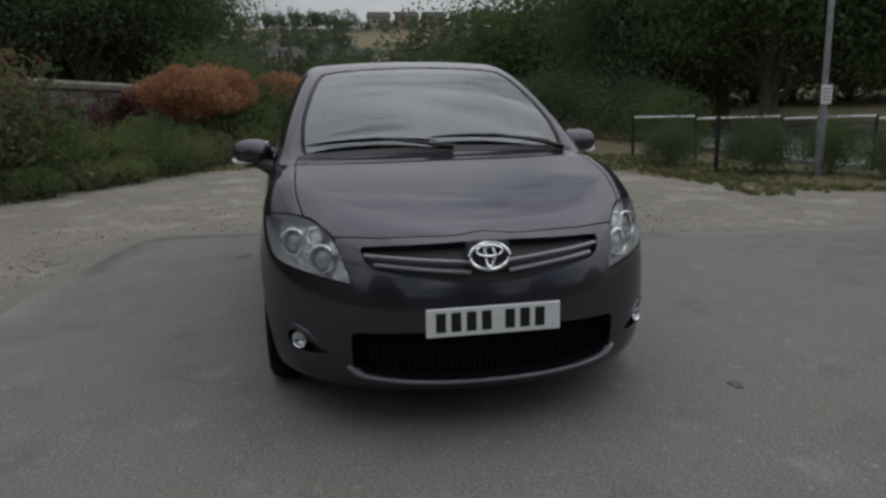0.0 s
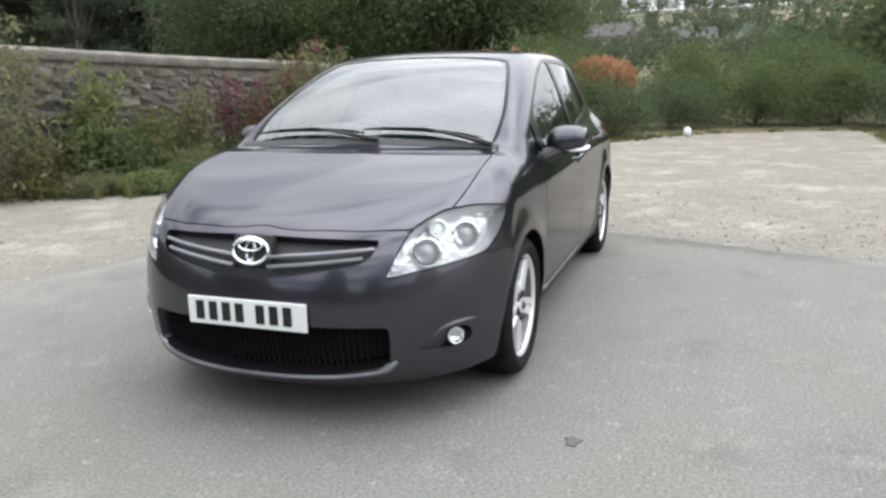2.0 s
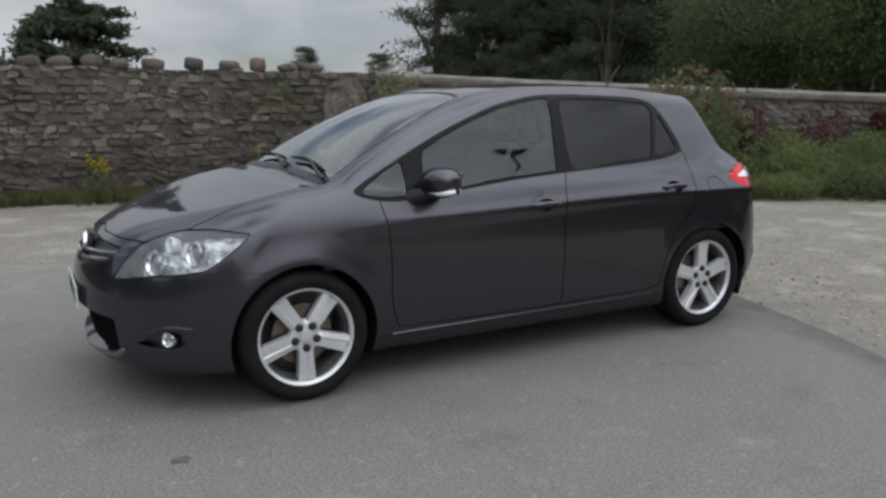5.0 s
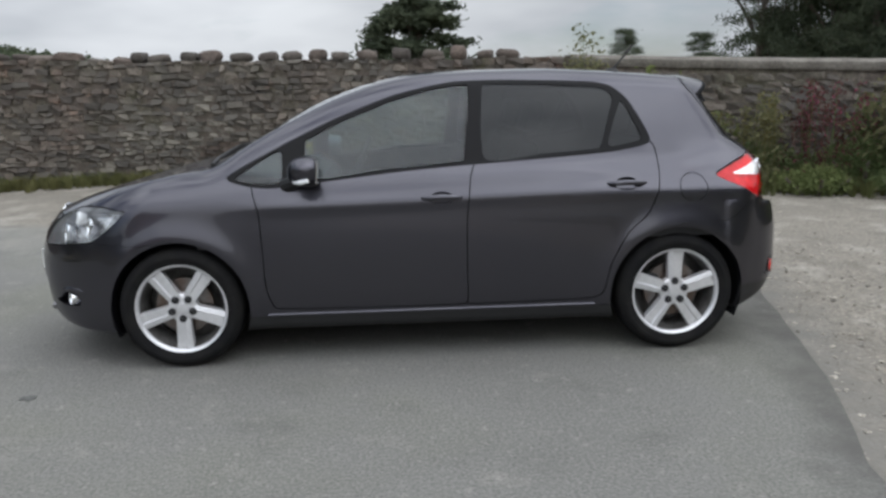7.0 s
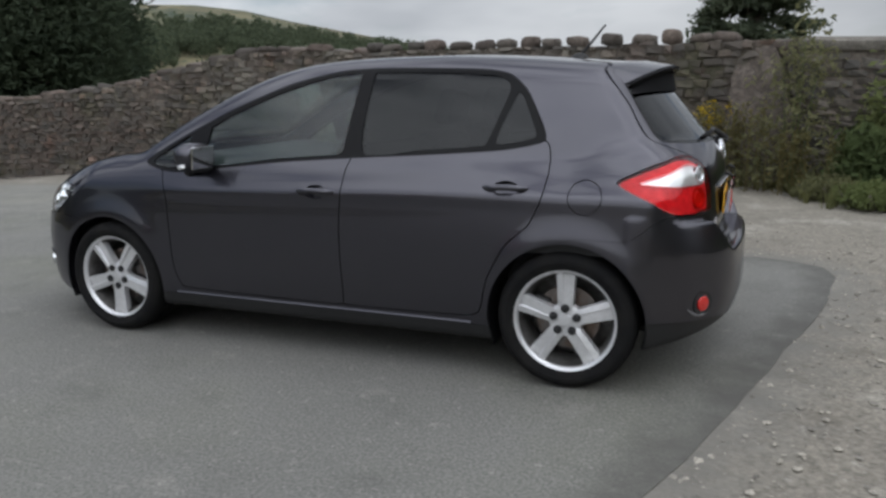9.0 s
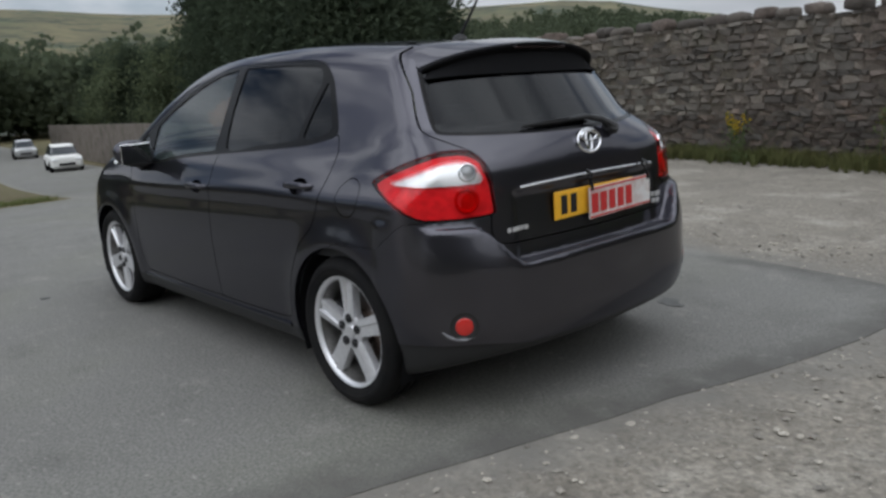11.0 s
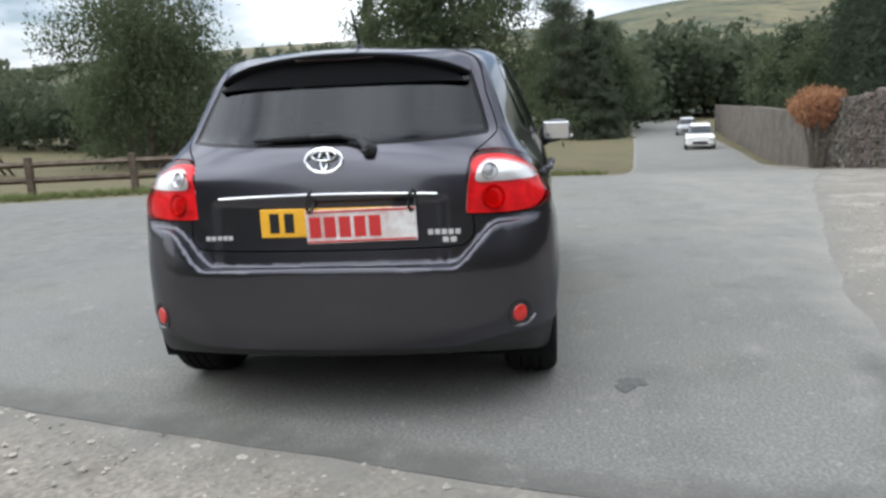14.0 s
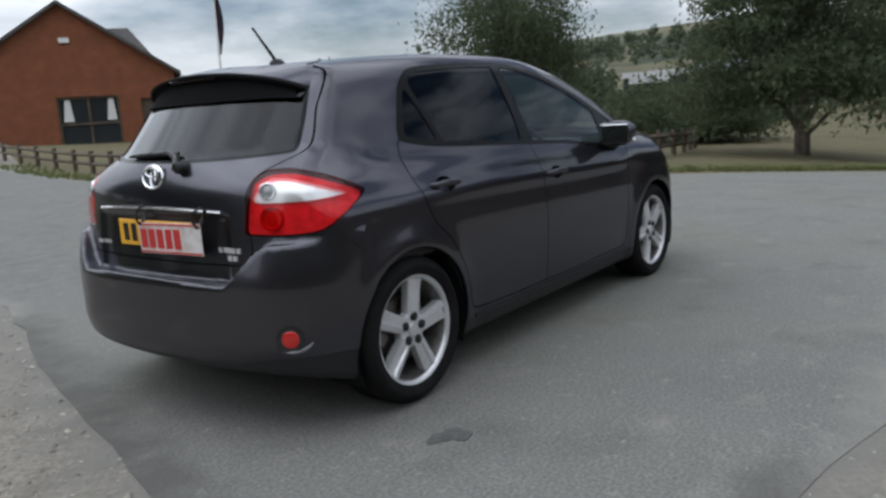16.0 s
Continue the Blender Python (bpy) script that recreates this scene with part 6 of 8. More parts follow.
def tree_meshes(kind, seed, height, radius, clumps, per, leaf, mat):
    """Trunk and crown of a tree that stands on the origin."""
    r = np.random.default_rng(seed)
    b = bmesh.new()
    lean = r.uniform(-0.03, 0.03, 2) * height
    thick = 0.03 * height if kind != "shrub" else 0.02 * height
    if kind in ("cypress", "cedar"):
        thick = 0.02 * height
    tip = 0.94 if kind in ("spruce", "cypress", "cedar") else 0.72
    pts = [(lean[0] * u ** 2, lean[1] * u ** 2, -0.2 + (height * tip + 0.2) * u) for u in np.linspace(0, 1, 7)]
    tube(b, pts, [thick * (1.15 - 1.0 * u) + 0.01 for u in np.linspace(0, 1, 7)], 7)
    cen = []
    for i in range(clumps):
        a = r.random() * 6.283
        if kind == "broad":
            u = r.random() ** 0.55
            th = math.acos(1 - 1.72 * r.random())
            z0 = height * 0.53
            out_r = radius * u * (0.85 + 0.3 * r.random())
            c = np.array((math.cos(a) * math.sin(th) * out_r, math.sin(a) * math.sin(th) * out_r, z0 + math.cos(th) * height * 0.46 * u * (0.9 + 0.2 * r.random())))
            spread = radius * 0.17
            flat = 0.75
        elif kind == "pine":
            lv = r.random()
            z = height * (0.17 + 0.81 * lv)
            rr = radius * (1.05 - 0.7 * lv) * r.random() ** 0.5
            c = np.array((math.cos(a) * rr, math.sin(a) * rr, z + 0.12 * rr))
            spread = radius * 0.145
            flat = 0.4
        elif kind == "spruce":
            lv = r.random() ** 1.35
            z = height * (0.07 + 0.9 * lv)
            rr = radius * (1.02 - lv) * (0.35 + 0.7 * r.random() ** 0.6)
            c = np.array((math.cos(a) * rr, math.sin(a) * rr, z - 0.28 * rr))
            spread = radius * 0.13 * (1.15 - lv)
            flat = 0.5
        elif kind == "cedar":
            lv = r.random() ** 1.2
            z = height * (0.2 + 0.78 * lv)
            rr = radius * (1.0 - 0.8 * lv) * (0.15 + 0.9 * r.random() ** 0.75)
            c = np.array((math.cos(a) * rr, math.sin(a) * rr, z - 0.18 * rr))
            spread = radius * 0.12
            flat = 0.5
        elif kind == "cypress":
            lv = r.random()
            z = height * (0.02 + 0.95 * lv)
            rr = radius * (1 - 0.75 * lv ** 2.2) * (0.72 + 0.32 * r.random())
            c = np.array((math.cos(a) * rr, math.sin(a) * rr, z))
            spread = radius * 0.16
            flat = 1.1
        else:
            th = math.acos(1 - 1.1 * r.random())
            u = r.random() ** 0.4
            c = np.array((math.cos(a) * math.sin(th) * radius * u, math.sin(a) * math.sin(th) * radius * u, height * 0.25 + math.cos(th) * height * 0.66 * u))
            spread = radius * 0.2
            flat = 0.8
        cen.append((c, spread, flat))
        if i % {"broad": 7, "pine": 3, "cedar": 26}.get(kind, 9) == 0 and kind != "cypress":
            u0 = np.clip((c[2] - 0.25 * height) / height, 0.08, 0.9) * 0.9
            k0 = np.array(pts[0]) + (np.array(pts[-1]) - np.array(pts[0])) * min(0.97, u0 / tip * 0.95)
            mid = k0 * 0.45 + c * 0.55 + np.array((0, 0, 0.03 * height))
            tube(b, [tuple(k0), tuple(mid), tuple(c)], [thick * 0.34 * (1 - u0) + 0.012, thick * 0.2 * (1 - u0) + 0.01, 0.008], 5, cap=False)
    trunk = bpy.data.meshes.new("trunk")
    b.to_mesh(trunk)
    b.free()
    trunk.materials.append(BARK)
    pos = np.concatenate([c + r.standard_normal((per, 3)) * (s, s, s * f) for c, s, f in cen])
    v, t = leaves(pos, leaf, r, 0.25 if kind in ("spruce", "cypress") else 0.05, 0.55 if kind in ("broad", "shrub") else 0.3)
    return trunk, leaf_mesh("crown", v, t, mat)


def plant_tree(meshes, x, y, scale, turn, name, label, category, group="", wide=1.0, sink=0.0):
    root = empty(name, (x, y, height_at(x, y) - sink))
    root.rotation_euler = (0, 0, radians(turn))
    root.scale = (scale * wide, scale * wide, scale)
    tagged(root, label, category, group, "thing")
    link("trunk", meshes[0], [], root)
    link("crown", meshes[1], [], root)
    return root


OAK = [tree_meshes("broad", 40 + i, 9, 3.9, 170, 270, 0.14, LEAF_DARK if i < 2 else LEAF_MID) for i in range(3)]
PINE = [tree_meshes("pine", 50 + i, 12, 3.6, 84, 230, 0.24, NEEDLES) for i in range(3)]
SPRUCE = [tree_meshes("spruce", 60 + i, 12, 2.9, 230, 90, 0.4, NEEDLES) for i in range(2)]
CONIFER = leaf_material("dark_conifer_needles", (0.075, 0.098, 0.056), (0.105, 0.126, 0.07))
CEDAR = tree_meshes("cedar", 66, 9.5, 3.6, 340, 170, 0.19, CONIFER)
DARK_SHRUB = tree_meshes("shrub", 86, 2.2, 1.5, 70, 110, 0.11, CONIFER)
DARK_OAK = tree_meshes("broad", 47, 9, 3.9, 150, 260, 0.16, CONIFER)
CYPRESS = [tree_meshes("cypress", 70 + i, 10, 2.3, 200, 120, 0.3, DARK_NEEDLES) for i in range(2)]
SHRUB = [tree_meshes("shrub", 80 + i, 2.2, 1.5, 80, 130, 0.085, LEAF_MID if i else LEAF_DARK) for i in range(3)]
FAR_OAK = [tree_meshes("broad", 90 + i, 9, 3.9, 90, 90, 0.34, CONIFER) for i in range(3)]

r = np.random.default_rng(77)
# the grass field beyond the lane
plant_tree(CEDAR, 20.0, 2.2, 1.0, 20, "conifer", "dense dark spreading conifer on the mown grass", "tree")
plant_tree(DARK_OAK, 24.5, 14.6, 1.08, 140, "tree", "round-headed broadleaf tree beyond the rail fence", "tree", wide=0.72, sink=1.3)
plant_tree(SPRUCE[0], 54, 11.8, 0.95, 0, "spruce", "tall dark spruce at the far side of the field", "tree", wide=0.8)
plant_tree(SPRUCE[1], 62, -5.2, 0.9, 50, "spruce", "dark spruce beside the far car park", "tree")
for x, y, k in ((27.5, 8.3, 1.2), (30, 10.2, 1.35), (29.5, 7.4, 1.2), (29, 17, 1.2), (27, 6.6, 0.9)):
    plant_tree(DARK_SHRUB, x, y, k, x * 40, "bush", "dense dark green bush behind the fence", "bush", "bushes behind the fence", 1.3)
# cypresses behind the low end of the stone wall
for i, (x, y, k) in enumerate(((17.3, -13.0, 0.8), (18.6, -13.8, 0.95), (20, -14.2, 1.05), (22.6, -14.6, 1.0), (25.4, -15.6, 1.1), (28.4, -16.4, 1.0), (31.6, -17.2, 1.1), (35, -17.8, 1.05), (39, -19, 1.1), (24, -18.5, 1.2), (30, -20, 1.25), (22.5, -18.5, 1.1))):
    plant_tree(CYPRESS[i % 2], x, y, k, i * 71, "cypress", "tall dark cypress behind the stone wall", "tree", "cypresses behind the wall", 1.15)
for i in range(26):
    x = 36 + i * 1.9 + r.uniform(-1, 1)
    y = -x * 0.2 - 8 - r.uniform(0, 9)
    plant_tree(FAR_OAK[i % 3] if i % 3 else CYPRESS[0], x, y, r.uniform(0.6, 0.9), i * 47, "tree", "dark tree behind the lane wall", "tree", "trees along the lane")
for i in range(34):
    x = 64 + i * 1.9 + r.uniform(-1, 1)
    plant_tree(FAR_OAK[i % 3] if i % 4 else PINE[i % 3], x, min(-3.0, -7.2 - (x - 49) * 0.119 + r.uniform(2.5, 12)), r.uniform(0.8, 1.1), i * 47, "tree", "dark tree between the field and the lane", "tree", "trees along the lane")
# conifers beyond the stone wall
plant_tree(SPRUCE[0], -1.8, -55, 1.2, 10, "spruce", "broad dark spruce beyond the stone wall", "tree", wide=1.5)
for i, (x, y, k, w) in enumerate(((-17.2, -53, 0.46, 1.0), (-20.5, -47, 0.4, 1.1), (-24, -40, 1.0, 1.0), (-27, -38, 1.1, 1.05), (-22.5, -34, 0.95, 1.0), (-29, -32, 1.1, 1.1), (-26, -27, 1.0, 1.0), (-31, -24, 1.1, 1.0), (-28, -20, 1.0, 1.0), (-34, -28, 1.2, 1.1), (-36, -20, 1.2, 1.0), (-30, -42, 0.9, 1.1), (-34, -38, 1.0, 1.1), (-38, -33, 1.1, 1.1), (-33, -19, 1.0, 1.1), (-20.5, -38.5, 0.9, 0.9), (-24.5, -31, 0.95, 1.1), (-21.5, -29.5, 0.75, 1.0), (-25.5, -35, 1.1, 1.1), (-22.5, -25.5, 0.8, 1.0), (-25, -22.5, 0.9, 1.1), (-27.5, -30, 1.1, 1.1), (-20.5, -22.5, 0.65, 1.0))):
    plant_tree(PINE[i % 3], x, y, k, i * 53, "pine", "dark pine with gaps in its crown beyond the wall", "tree", "pines beyond the wall", w)
plant_tree(OAK[0], -23, -52, 0.4, 10, "tree", "small dark broadleaf tree beyond the wall", "tree")
for i in range(11):
    plant_tree(SHRUB[i % 3], -28.5 + 0.4 * (i % 3), 6.5 + 2.7 * i, 2.1 + 0.25 * (i % 4), i * 83, "bush", "tall dark bush behind the hard court", "bush", "bushes behind the court", 1.15)
# the wood behind the coped wall and round the gravel yard
for i, (x, y, k) in enumerate(((-19.5, -14.5, 0.75), (-22.5, -11.5, 0.85), (-20, -9.2, 0.8), (-24, -8, 0.95), (-19.5, -6.6, 0.85), (-22, -5.4, 0.9), (-26, -7, 1.1), (-25, -13, 1.1), (-29, -9, 1.2), (-28, -17, 1.1))):
    plant_tree(OAK[i % 3], x, y, k, i * 67, "tree", "leafy broadleaf tree behind the coped wall", "tree", "trees behind the coped wall", 0.95)
for i, (x, y, k) in enumerate(((-19.5, 10.4, 0.7), (-15, 12.5, 0.95), (-20, 14, 1.0), (-13, 16.5, 1.0), (-17, 19, 1.1), (-10.5, 20, 1.0), (-26, 14, 0.9))):
    plant_tree(OAK[(i + 1) % 3], x, y, k, i * 97, "tree", "dense dark green tree at the edge of the yard", "tree", "trees round the yard")
for i, (x, y, k) in enumerate(((-15.2, 0.6, 0.62), (-16.4, 2.6, 0.75), (-17, 4.6, 0.8), (-15.6, 6.4, 0.85), (-18.5, 1.2, 1.0), (-20, 4, 1.1), (-13.2, 7.6, 0.8), (-11.4, 7.6, 0.6), (-13.6, -1.6, 0.8), (-12.8, -0.6, 0.6), (-15.5, -2.6, 1.1))):
    plant_tree(SHRUB[i % 3], x, y, k, i * 61, "bush", "green bush at the edge of the gravel yard", "bush", "bushes round the yard", 1.1)
# far woods
vs, ts, at = [], [], 0
spots = []
for i in range(420):
    a = r.uniform(-28, 62)
    d = r.uniform(70, 150)
    x, y = d * math.cos(radians(a)), d * math.sin(radians(a))
    if -16 < math.degrees(math.atan2(y + 2, x + 4.6)) < -7.5 and d < 118:
        continue
    if -0.6 < math.degrees(math.atan2(y + 2.2, x + 4.1)) < 6 or 11 < math.degrees(math.atan2(y - 0.4, x + 4.8)) < 22:
        continue  # open fields with the far buildings
    if x < 60 and y < 45:
        continue
    spots.append((x, y, r.uniform(0.8, 1.15) if -18 < a < 8 else r.uniform(0.3, 0.55)))
for i in range(620):
    a, d = r.uniform(150, 215), r.uniform(40, 190)
    x, y = d * math.cos(radians(a)), d * math.sin(radians(a))
    if -19 < y < 26 and 62 < -x < 118:
        continue
    if 12 < y < 58 and 132 < -x < 225 and r.random() < 0.9:
        continue
    spots.append((x, y, r.uniform(0.3, 0.46) if -x < 66 and -16 < y < 24 else r.uniform(0.45, 0.8)))
for i in range(900):
    a, d = r.uniform(-75, 40), r.uniform(300, 470)
    if noise.noise(Vector((math.cos(radians(a)) * d / 90, math.sin(radians(a)) * d / 90, 3))) < (-0.1 if a < -38 else 0.08):
        continue
    spots.append((d * math.cos(radians(a)), d * math.sin(radians(a)), r.uniform(0.7, 1.1)))
for i in range(2400):
    a, d = r.uniform(-82, -40), r.uniform(285, 450)
    if noise.noise(Vector((math.cos(radians(a)) * d / 120, math.sin(radians(a)) * d / 120, 8))) < -0.3:
        continue
    spots.append((d * math.cos(radians(a)), d * math.sin(radians(a)), r.uniform(0.85, 1.3)))
for i in range(330):
    a, d = r.uniform(148, 214), r.uniform(224, 262)
    x, y = d * math.cos(radians(a)), d * math.sin(radians(a))
    spots.append((x, y, r.uniform(0.3, 0.42) if 20 < y < 50 else r.uniform(0.5, 0.85)))
for i in range(150):
    x, y = -r.uniform(66, 128), r.uniform(-24, 34)
    if (-17 < y < -7 or -5.5 < y < 2.5) and -x < 100:
        continue
    spots.append((x, y, r.uniform(0.25, 0.5)))
# a close wood at the end of the lane and a dark hedge beyond the picnic tables
for i in range(170):
    a, d = r.uniform(-26, -1.5), r.uniform(116, 165)
    spots.append((d * math.cos(radians(a)) - 4.7, d * math.sin(radians(a)) - 0.8, r.uniform(1.35, 1.9)))
for i in range(90):
    a, d = r.uniform(27, 52), r.uniform(50, 58)
    spots.append((d * math.cos(radians(a)) - 4.3, d * math.sin(radians(a)) - 1.9, r.uniform(0.42, 0.6)))
# dark hedges and copses on the near side of the valley fields
for i in range(150):
    a, d = r.uniform(12, 40), r.uniform(72, 135)
    if a < 24.5:
        continue
    spots.append((d * math.cos(radians(a)) - 3.7, d * math.sin(radians(a)) - 2.9, r.uniform(0.55, 0.95) if a > 25 else r.uniform(0.5, 0.75)))
for i in range(260):
    a, d = r.uniform(-1, 42), (140, 205, 258)[i % 3] + r.uniform(-2, 2)
    if noise.noise(Vector((a / 2.5, d / 30, 5))) > -0.15:
        spots.append((d * math.cos(radians(a + d / 90)), d * math.sin(radians(a + d / 90)), r.uniform(0.2, 0.42)))
for i in range(420):
    a, d = r.uniform(8, 44), r.uniform(360, 480)
    if noise.noise(Vector((math.cos(radians(a)) * d / 70, math.sin(radians(a)) * d / 40, 11))) > -0.12:
        spots.append((d * math.cos(radians(a)), d * math.sin(radians(a)), r.uniform(0.8, 1.2)))
# orchard trees round the bungalow
for i in range(36):
    spots.append((-r.uniform(82, 97), r.uniform(-24, -6), r.uniform(0.3, 0.42)))
for x, y, k in spots:
    if x < -30 and 167 < math.degrees(math.atan2(y - 1, x - 4.7)) < 176 and x > -220:
        k *= 0.55  # low scrub before the meadow
    far_off = math.hypot(x, y) > 300
    m = 80 if far_off else 240
    knots = 9 if far_off else 16
    th, ph = r.random(knots) * 6.283, np.arccos(1 - 1.9 * r.random(knots))
    rad = (0.35 + 0.6 * r.random(knots)) * 3.2 * k
    mid = np.stack((np.cos(th) * np.sin(ph) * rad, np.sin(th) * np.sin(ph) * rad, 3.9 * k + np.cos(ph) * rad * 1.25), axis=1)
    way = r.standard_normal((m, 3))
    way /= np.linalg.norm(way, axis=1)[:, None]
    c = mid[r.integers(knots, size=m)] + way * (1.15 * k * (0.6 + 0.5 * r.random(m)))[:, None] + (x, y, height_at(x, y))
    v, t = leaves(c, 1.1 * k if far_off else 0.6 * k, r, 0.0, 0.9)
    vs.append(v), ts.append(t + at)
    at += len(v)
tagged(link("far_woods", leaf_mesh("far_woods", np.concatenate(vs), np.concatenate(ts), FAR_LEAF), []), "dark woods and hedgerow trees far off", "woods", kind="stuff")


# hedges and weeds along the walls
def mound(name, x, y, rx, ry, rz, z, count, leaf, mat, seed, label, category, shell_only=0.6):
    rr = np.random.default_rng(seed)
    th, ph = rr.random(count) * 6.283, np.arccos(1 - 2 * rr.random(count))
    k = (shell_only + (1 - shell_only) * rr.random(count)) * (0.92 + 0.16 * np.array([noise.noise(Vector((math.cos(a) * 1.6, math.sin(a) * 1.6, p * 1.2 + seed))) for a, p in zip(th, ph)]) * 2)
    c = np.stack((np.cos(th) * np.sin(ph) * rx * k, np.sin(th) * np.sin(ph) * ry * k, np.cos(ph) * rz * k), axis=1)
    v, t = leaves(c, leaf, rr, 0.0, 0.55)
    root = empty(name, (x, y, z))
    tagged(root, label, category, kind="thing")
    link("crown", leaf_mesh("crown", v, t, mat), [], root)
    b = bmesh.new()
    g = height_at(x, y) - z - 0.1
    for i in range(5):
        a = i * 1.3
        tube(b, [(0.25 * rx * math.cos(a) * 0.4, 0.25 * ry * math.sin(a) * 0.4, g), (0.5 * rx * math.cos(a), 0.5 * ry * math.sin(a), -rz * 0.3), (0.75 * rx * math.cos(a), 0.75 * ry * math.sin(a), rz * 0.2)], [0.04, 0.03, 0.012], 6)
    tagged(part("stems", b, BARK, root), kind="stuff")
    return root


mound("hedge", -11.9, -2.6, 1.7, 1.25, 0.62, 1.3, 11000, 0.085, RUST, 1, "clipped rust-red hedge above the coped wall", "hedge")
mound("hedge", -14.2, -0.9, 1.0, 0.9, 0.5, 1.25, 4000, 0.09, RUST, 2, "clipped rust-red hedge behind the bushes", "hedge")
mound("hedge", 17.4, -8.35, 1.3, 0.8, 0.62, 0.75, 4500, 0.09, RUST, 3, "rust-red bush growing over the low wall", "hedge")
mound("bush", -10.5, -3.75, 0.34, 0.3, 0.42, 0.95, 1000, 0.08, PURPLE, 4, "purple-leaved bush beside the red hedge", "bush")
mound("bush", -12.0, -1.9, 1.5, 1.1, 0.75, 0.5, 7000, 0.11, LEAF_MID, 5, "leafy green bush under the red hedge", "bush")
for i, (x, y, rx, rz) in enumerate(((-9.2, -3.7, 0.8, 0.5), (-10.3, -2.7, 0.8, 0.45), (-7.8, -4.4, 0.7, 0.4), (-6.6, -4.85, 0.65, 0.45), (-5.5, -5.2, 0.6, 0.45), (-4.6, -5.6, 0.6, 0.42), (-3.7, -5.9, 0.5, 0.5), (-8.6, -4.3, 0.8, 0.62), (-7.2, -4.85, 0.75, 0.65), (-6.0, -5.2, 0.7, 0.6), (-4.9, -5.6, 0.65, 0.62), (-9.8, -3.5, 0.9, 0.6), (-11.2, -2.4, 1.0, 0.55), (-12.6, -1.5, 0.9, 0.6), (-8.0, -4.0, 0.6, 0.35), (-6.7, -4.5, 0.6, 0.3), (-5.4, -4.9, 0.5, 0.3))):
    rz *= 0.62 if -8.0 < x < -4.4 else 1.0
    mound("weed_clump", x, y, rx, 0.45, rz, rz * 0.75, 3400, 0.052, LEAF_LIGHT if i % 2 else LEAF_MID, 20 + i, "leafy green weeds along the wall's foot", "weeds", 0.35)


def weed(name, x, y, h, spread, stalks, leaf, mat, flower, label, seed, leafy=70, tip=0.3):
    """Upright stalks with leaves in whorls and, where it has them, flowers at the tips."""
    rr = np.random.default_rng(seed)
    root = empty(name, (x, y, height_at(x, y)))
    tagged(root, label, "weeds", kind="thing")
    b = bmesh.new()
    cen, tops = [], []
    for i in range(stalks):
        a, d = rr.random() * 6.283, spread * rr.random() ** 0.6
        hh = h * rr.uniform(0.6, 1.0)
        foot = np.array((d * math.cos(a), d * math.sin(a), -0.03))
        head = foot + (rr.normal(0, 0.06) * hh, rr.normal(0, 0.06) * hh, hh)
        tube(b, [tuple(foot), tuple((foot + head) / 2 + (0.01, 0.01, 0)), tuple(head)], [0.008, 0.006, 0.003], 5, cap=False)
        for j in range(leafy):
            u = rr.random()
            w = (0.13 * (1.1 - u) + 0.03) * h / 1.2
            cen.append(foot + (head - foot) * (0.06 + 0.94 * u) + rr.standard_normal(3) * (w, w, 0.02))
        for j in range(26):
            u = 1 - tip * rr.random()
            tops.append(foot + (head - foot) * u + rr.standard_normal(3) * (0.022, 0.022, 0.02) * (1 + 1.2 * (1 - u) / tip))
    tagged(part("stalks", b, STRAW if flower is STRAW else LEAF_MID, root), kind="stuff")
    v, t = leaves(np.array(cen), leaf, rr, 0.1, 0.4)
    link("leaves", leaf_mesh("leaves", v, t, mat), [], root)
    if flower:
        v, t = leaves(np.array(tops), 0.04, rr, 0, 0.7)
        tagged(link("flowers", leaf_mesh("flowers", v, t, flower), [], root), kind="stuff")
    return root


bank = [(-3.3, -5.1, 0.5, 0.3), (-4.0, -5.0, 0.5, 0.36), (-4.4, -5.2, 0.5, 0.5), (-5.2, -4.7, 0.55, 0.4), (-6.2, -4.2, 0.6, 0.42), (-7.0, -3.7, 0.65, 0.4), (-7.6, -3.3, 0.7, 0.42), (-8.4, -2.8, 0.7, 0.45), (-9.0, -2.5, 0.7, 0.4), (-8.3, -3.6, 0.8, 0.6),
        (-9.3, -3.1, 0.8, 0.7), (-10.0, -2.2, 0.7, 0.42), (-10.8, -1.5, 0.8, 0.5), (-11.6, -1.1, 0.8, 0.55), (-12.4, -0.5, 0.8, 0.5), (-7.3, -4.3, 0.6, 0.7), (-5.9, -4.9, 0.5, 0.75), (-2.9, -5.6, 0.45, 0.3)]
for i, (x, y, rx, rz) in enumerate(bank):
    rz *= 0.6 if x > -8.0 else 0.9
    mound("weed_clump", x, y, rx, rx * 0.85, rz, rz * 0.7, 3000, 0.046, (LEAF_LIGHT, LEAF_MID, LEAF_OLIVE)[i % 3], 120 + i, "rank green weeds spreading from the wall", "weeds", 0.3)
weed("buddleia", -6.5, -4.75, 2.1, 0.55, 13, 0.11, LEAF_OLIVE, PINK, "tall grey-green bush with fading flower spikes", 11, 150, 0.12)
weed("buddleia", -7.1, -4.4, 1.9, 0.5, 10, 0.11, LEAF_MID, PINK, "tall grey-green bush with fading flower spikes", 12, 130, 0.12)
weed("willowherb", -5.5, -5.05, 1.6, 0.35, 12, 0.08, PURPLE, PINK, "reddish willowherb gone to seed", 13, 60, 0.4)
weed("tall_weed", -4.9, -5.5, 1.35, 0.35, 16, 0.08, LEAF_OLIVE, STRAW, "tall yellowing weeds at the wall's foot", 14, 70, 0.3)
weed("tall_weed", -4.2, -5.7, 1.1, 0.35, 14, 0.08, LEAF_LIGHT, STRAW, "tall yellowing weeds at the wall's foot", 15, 70, 0.3)
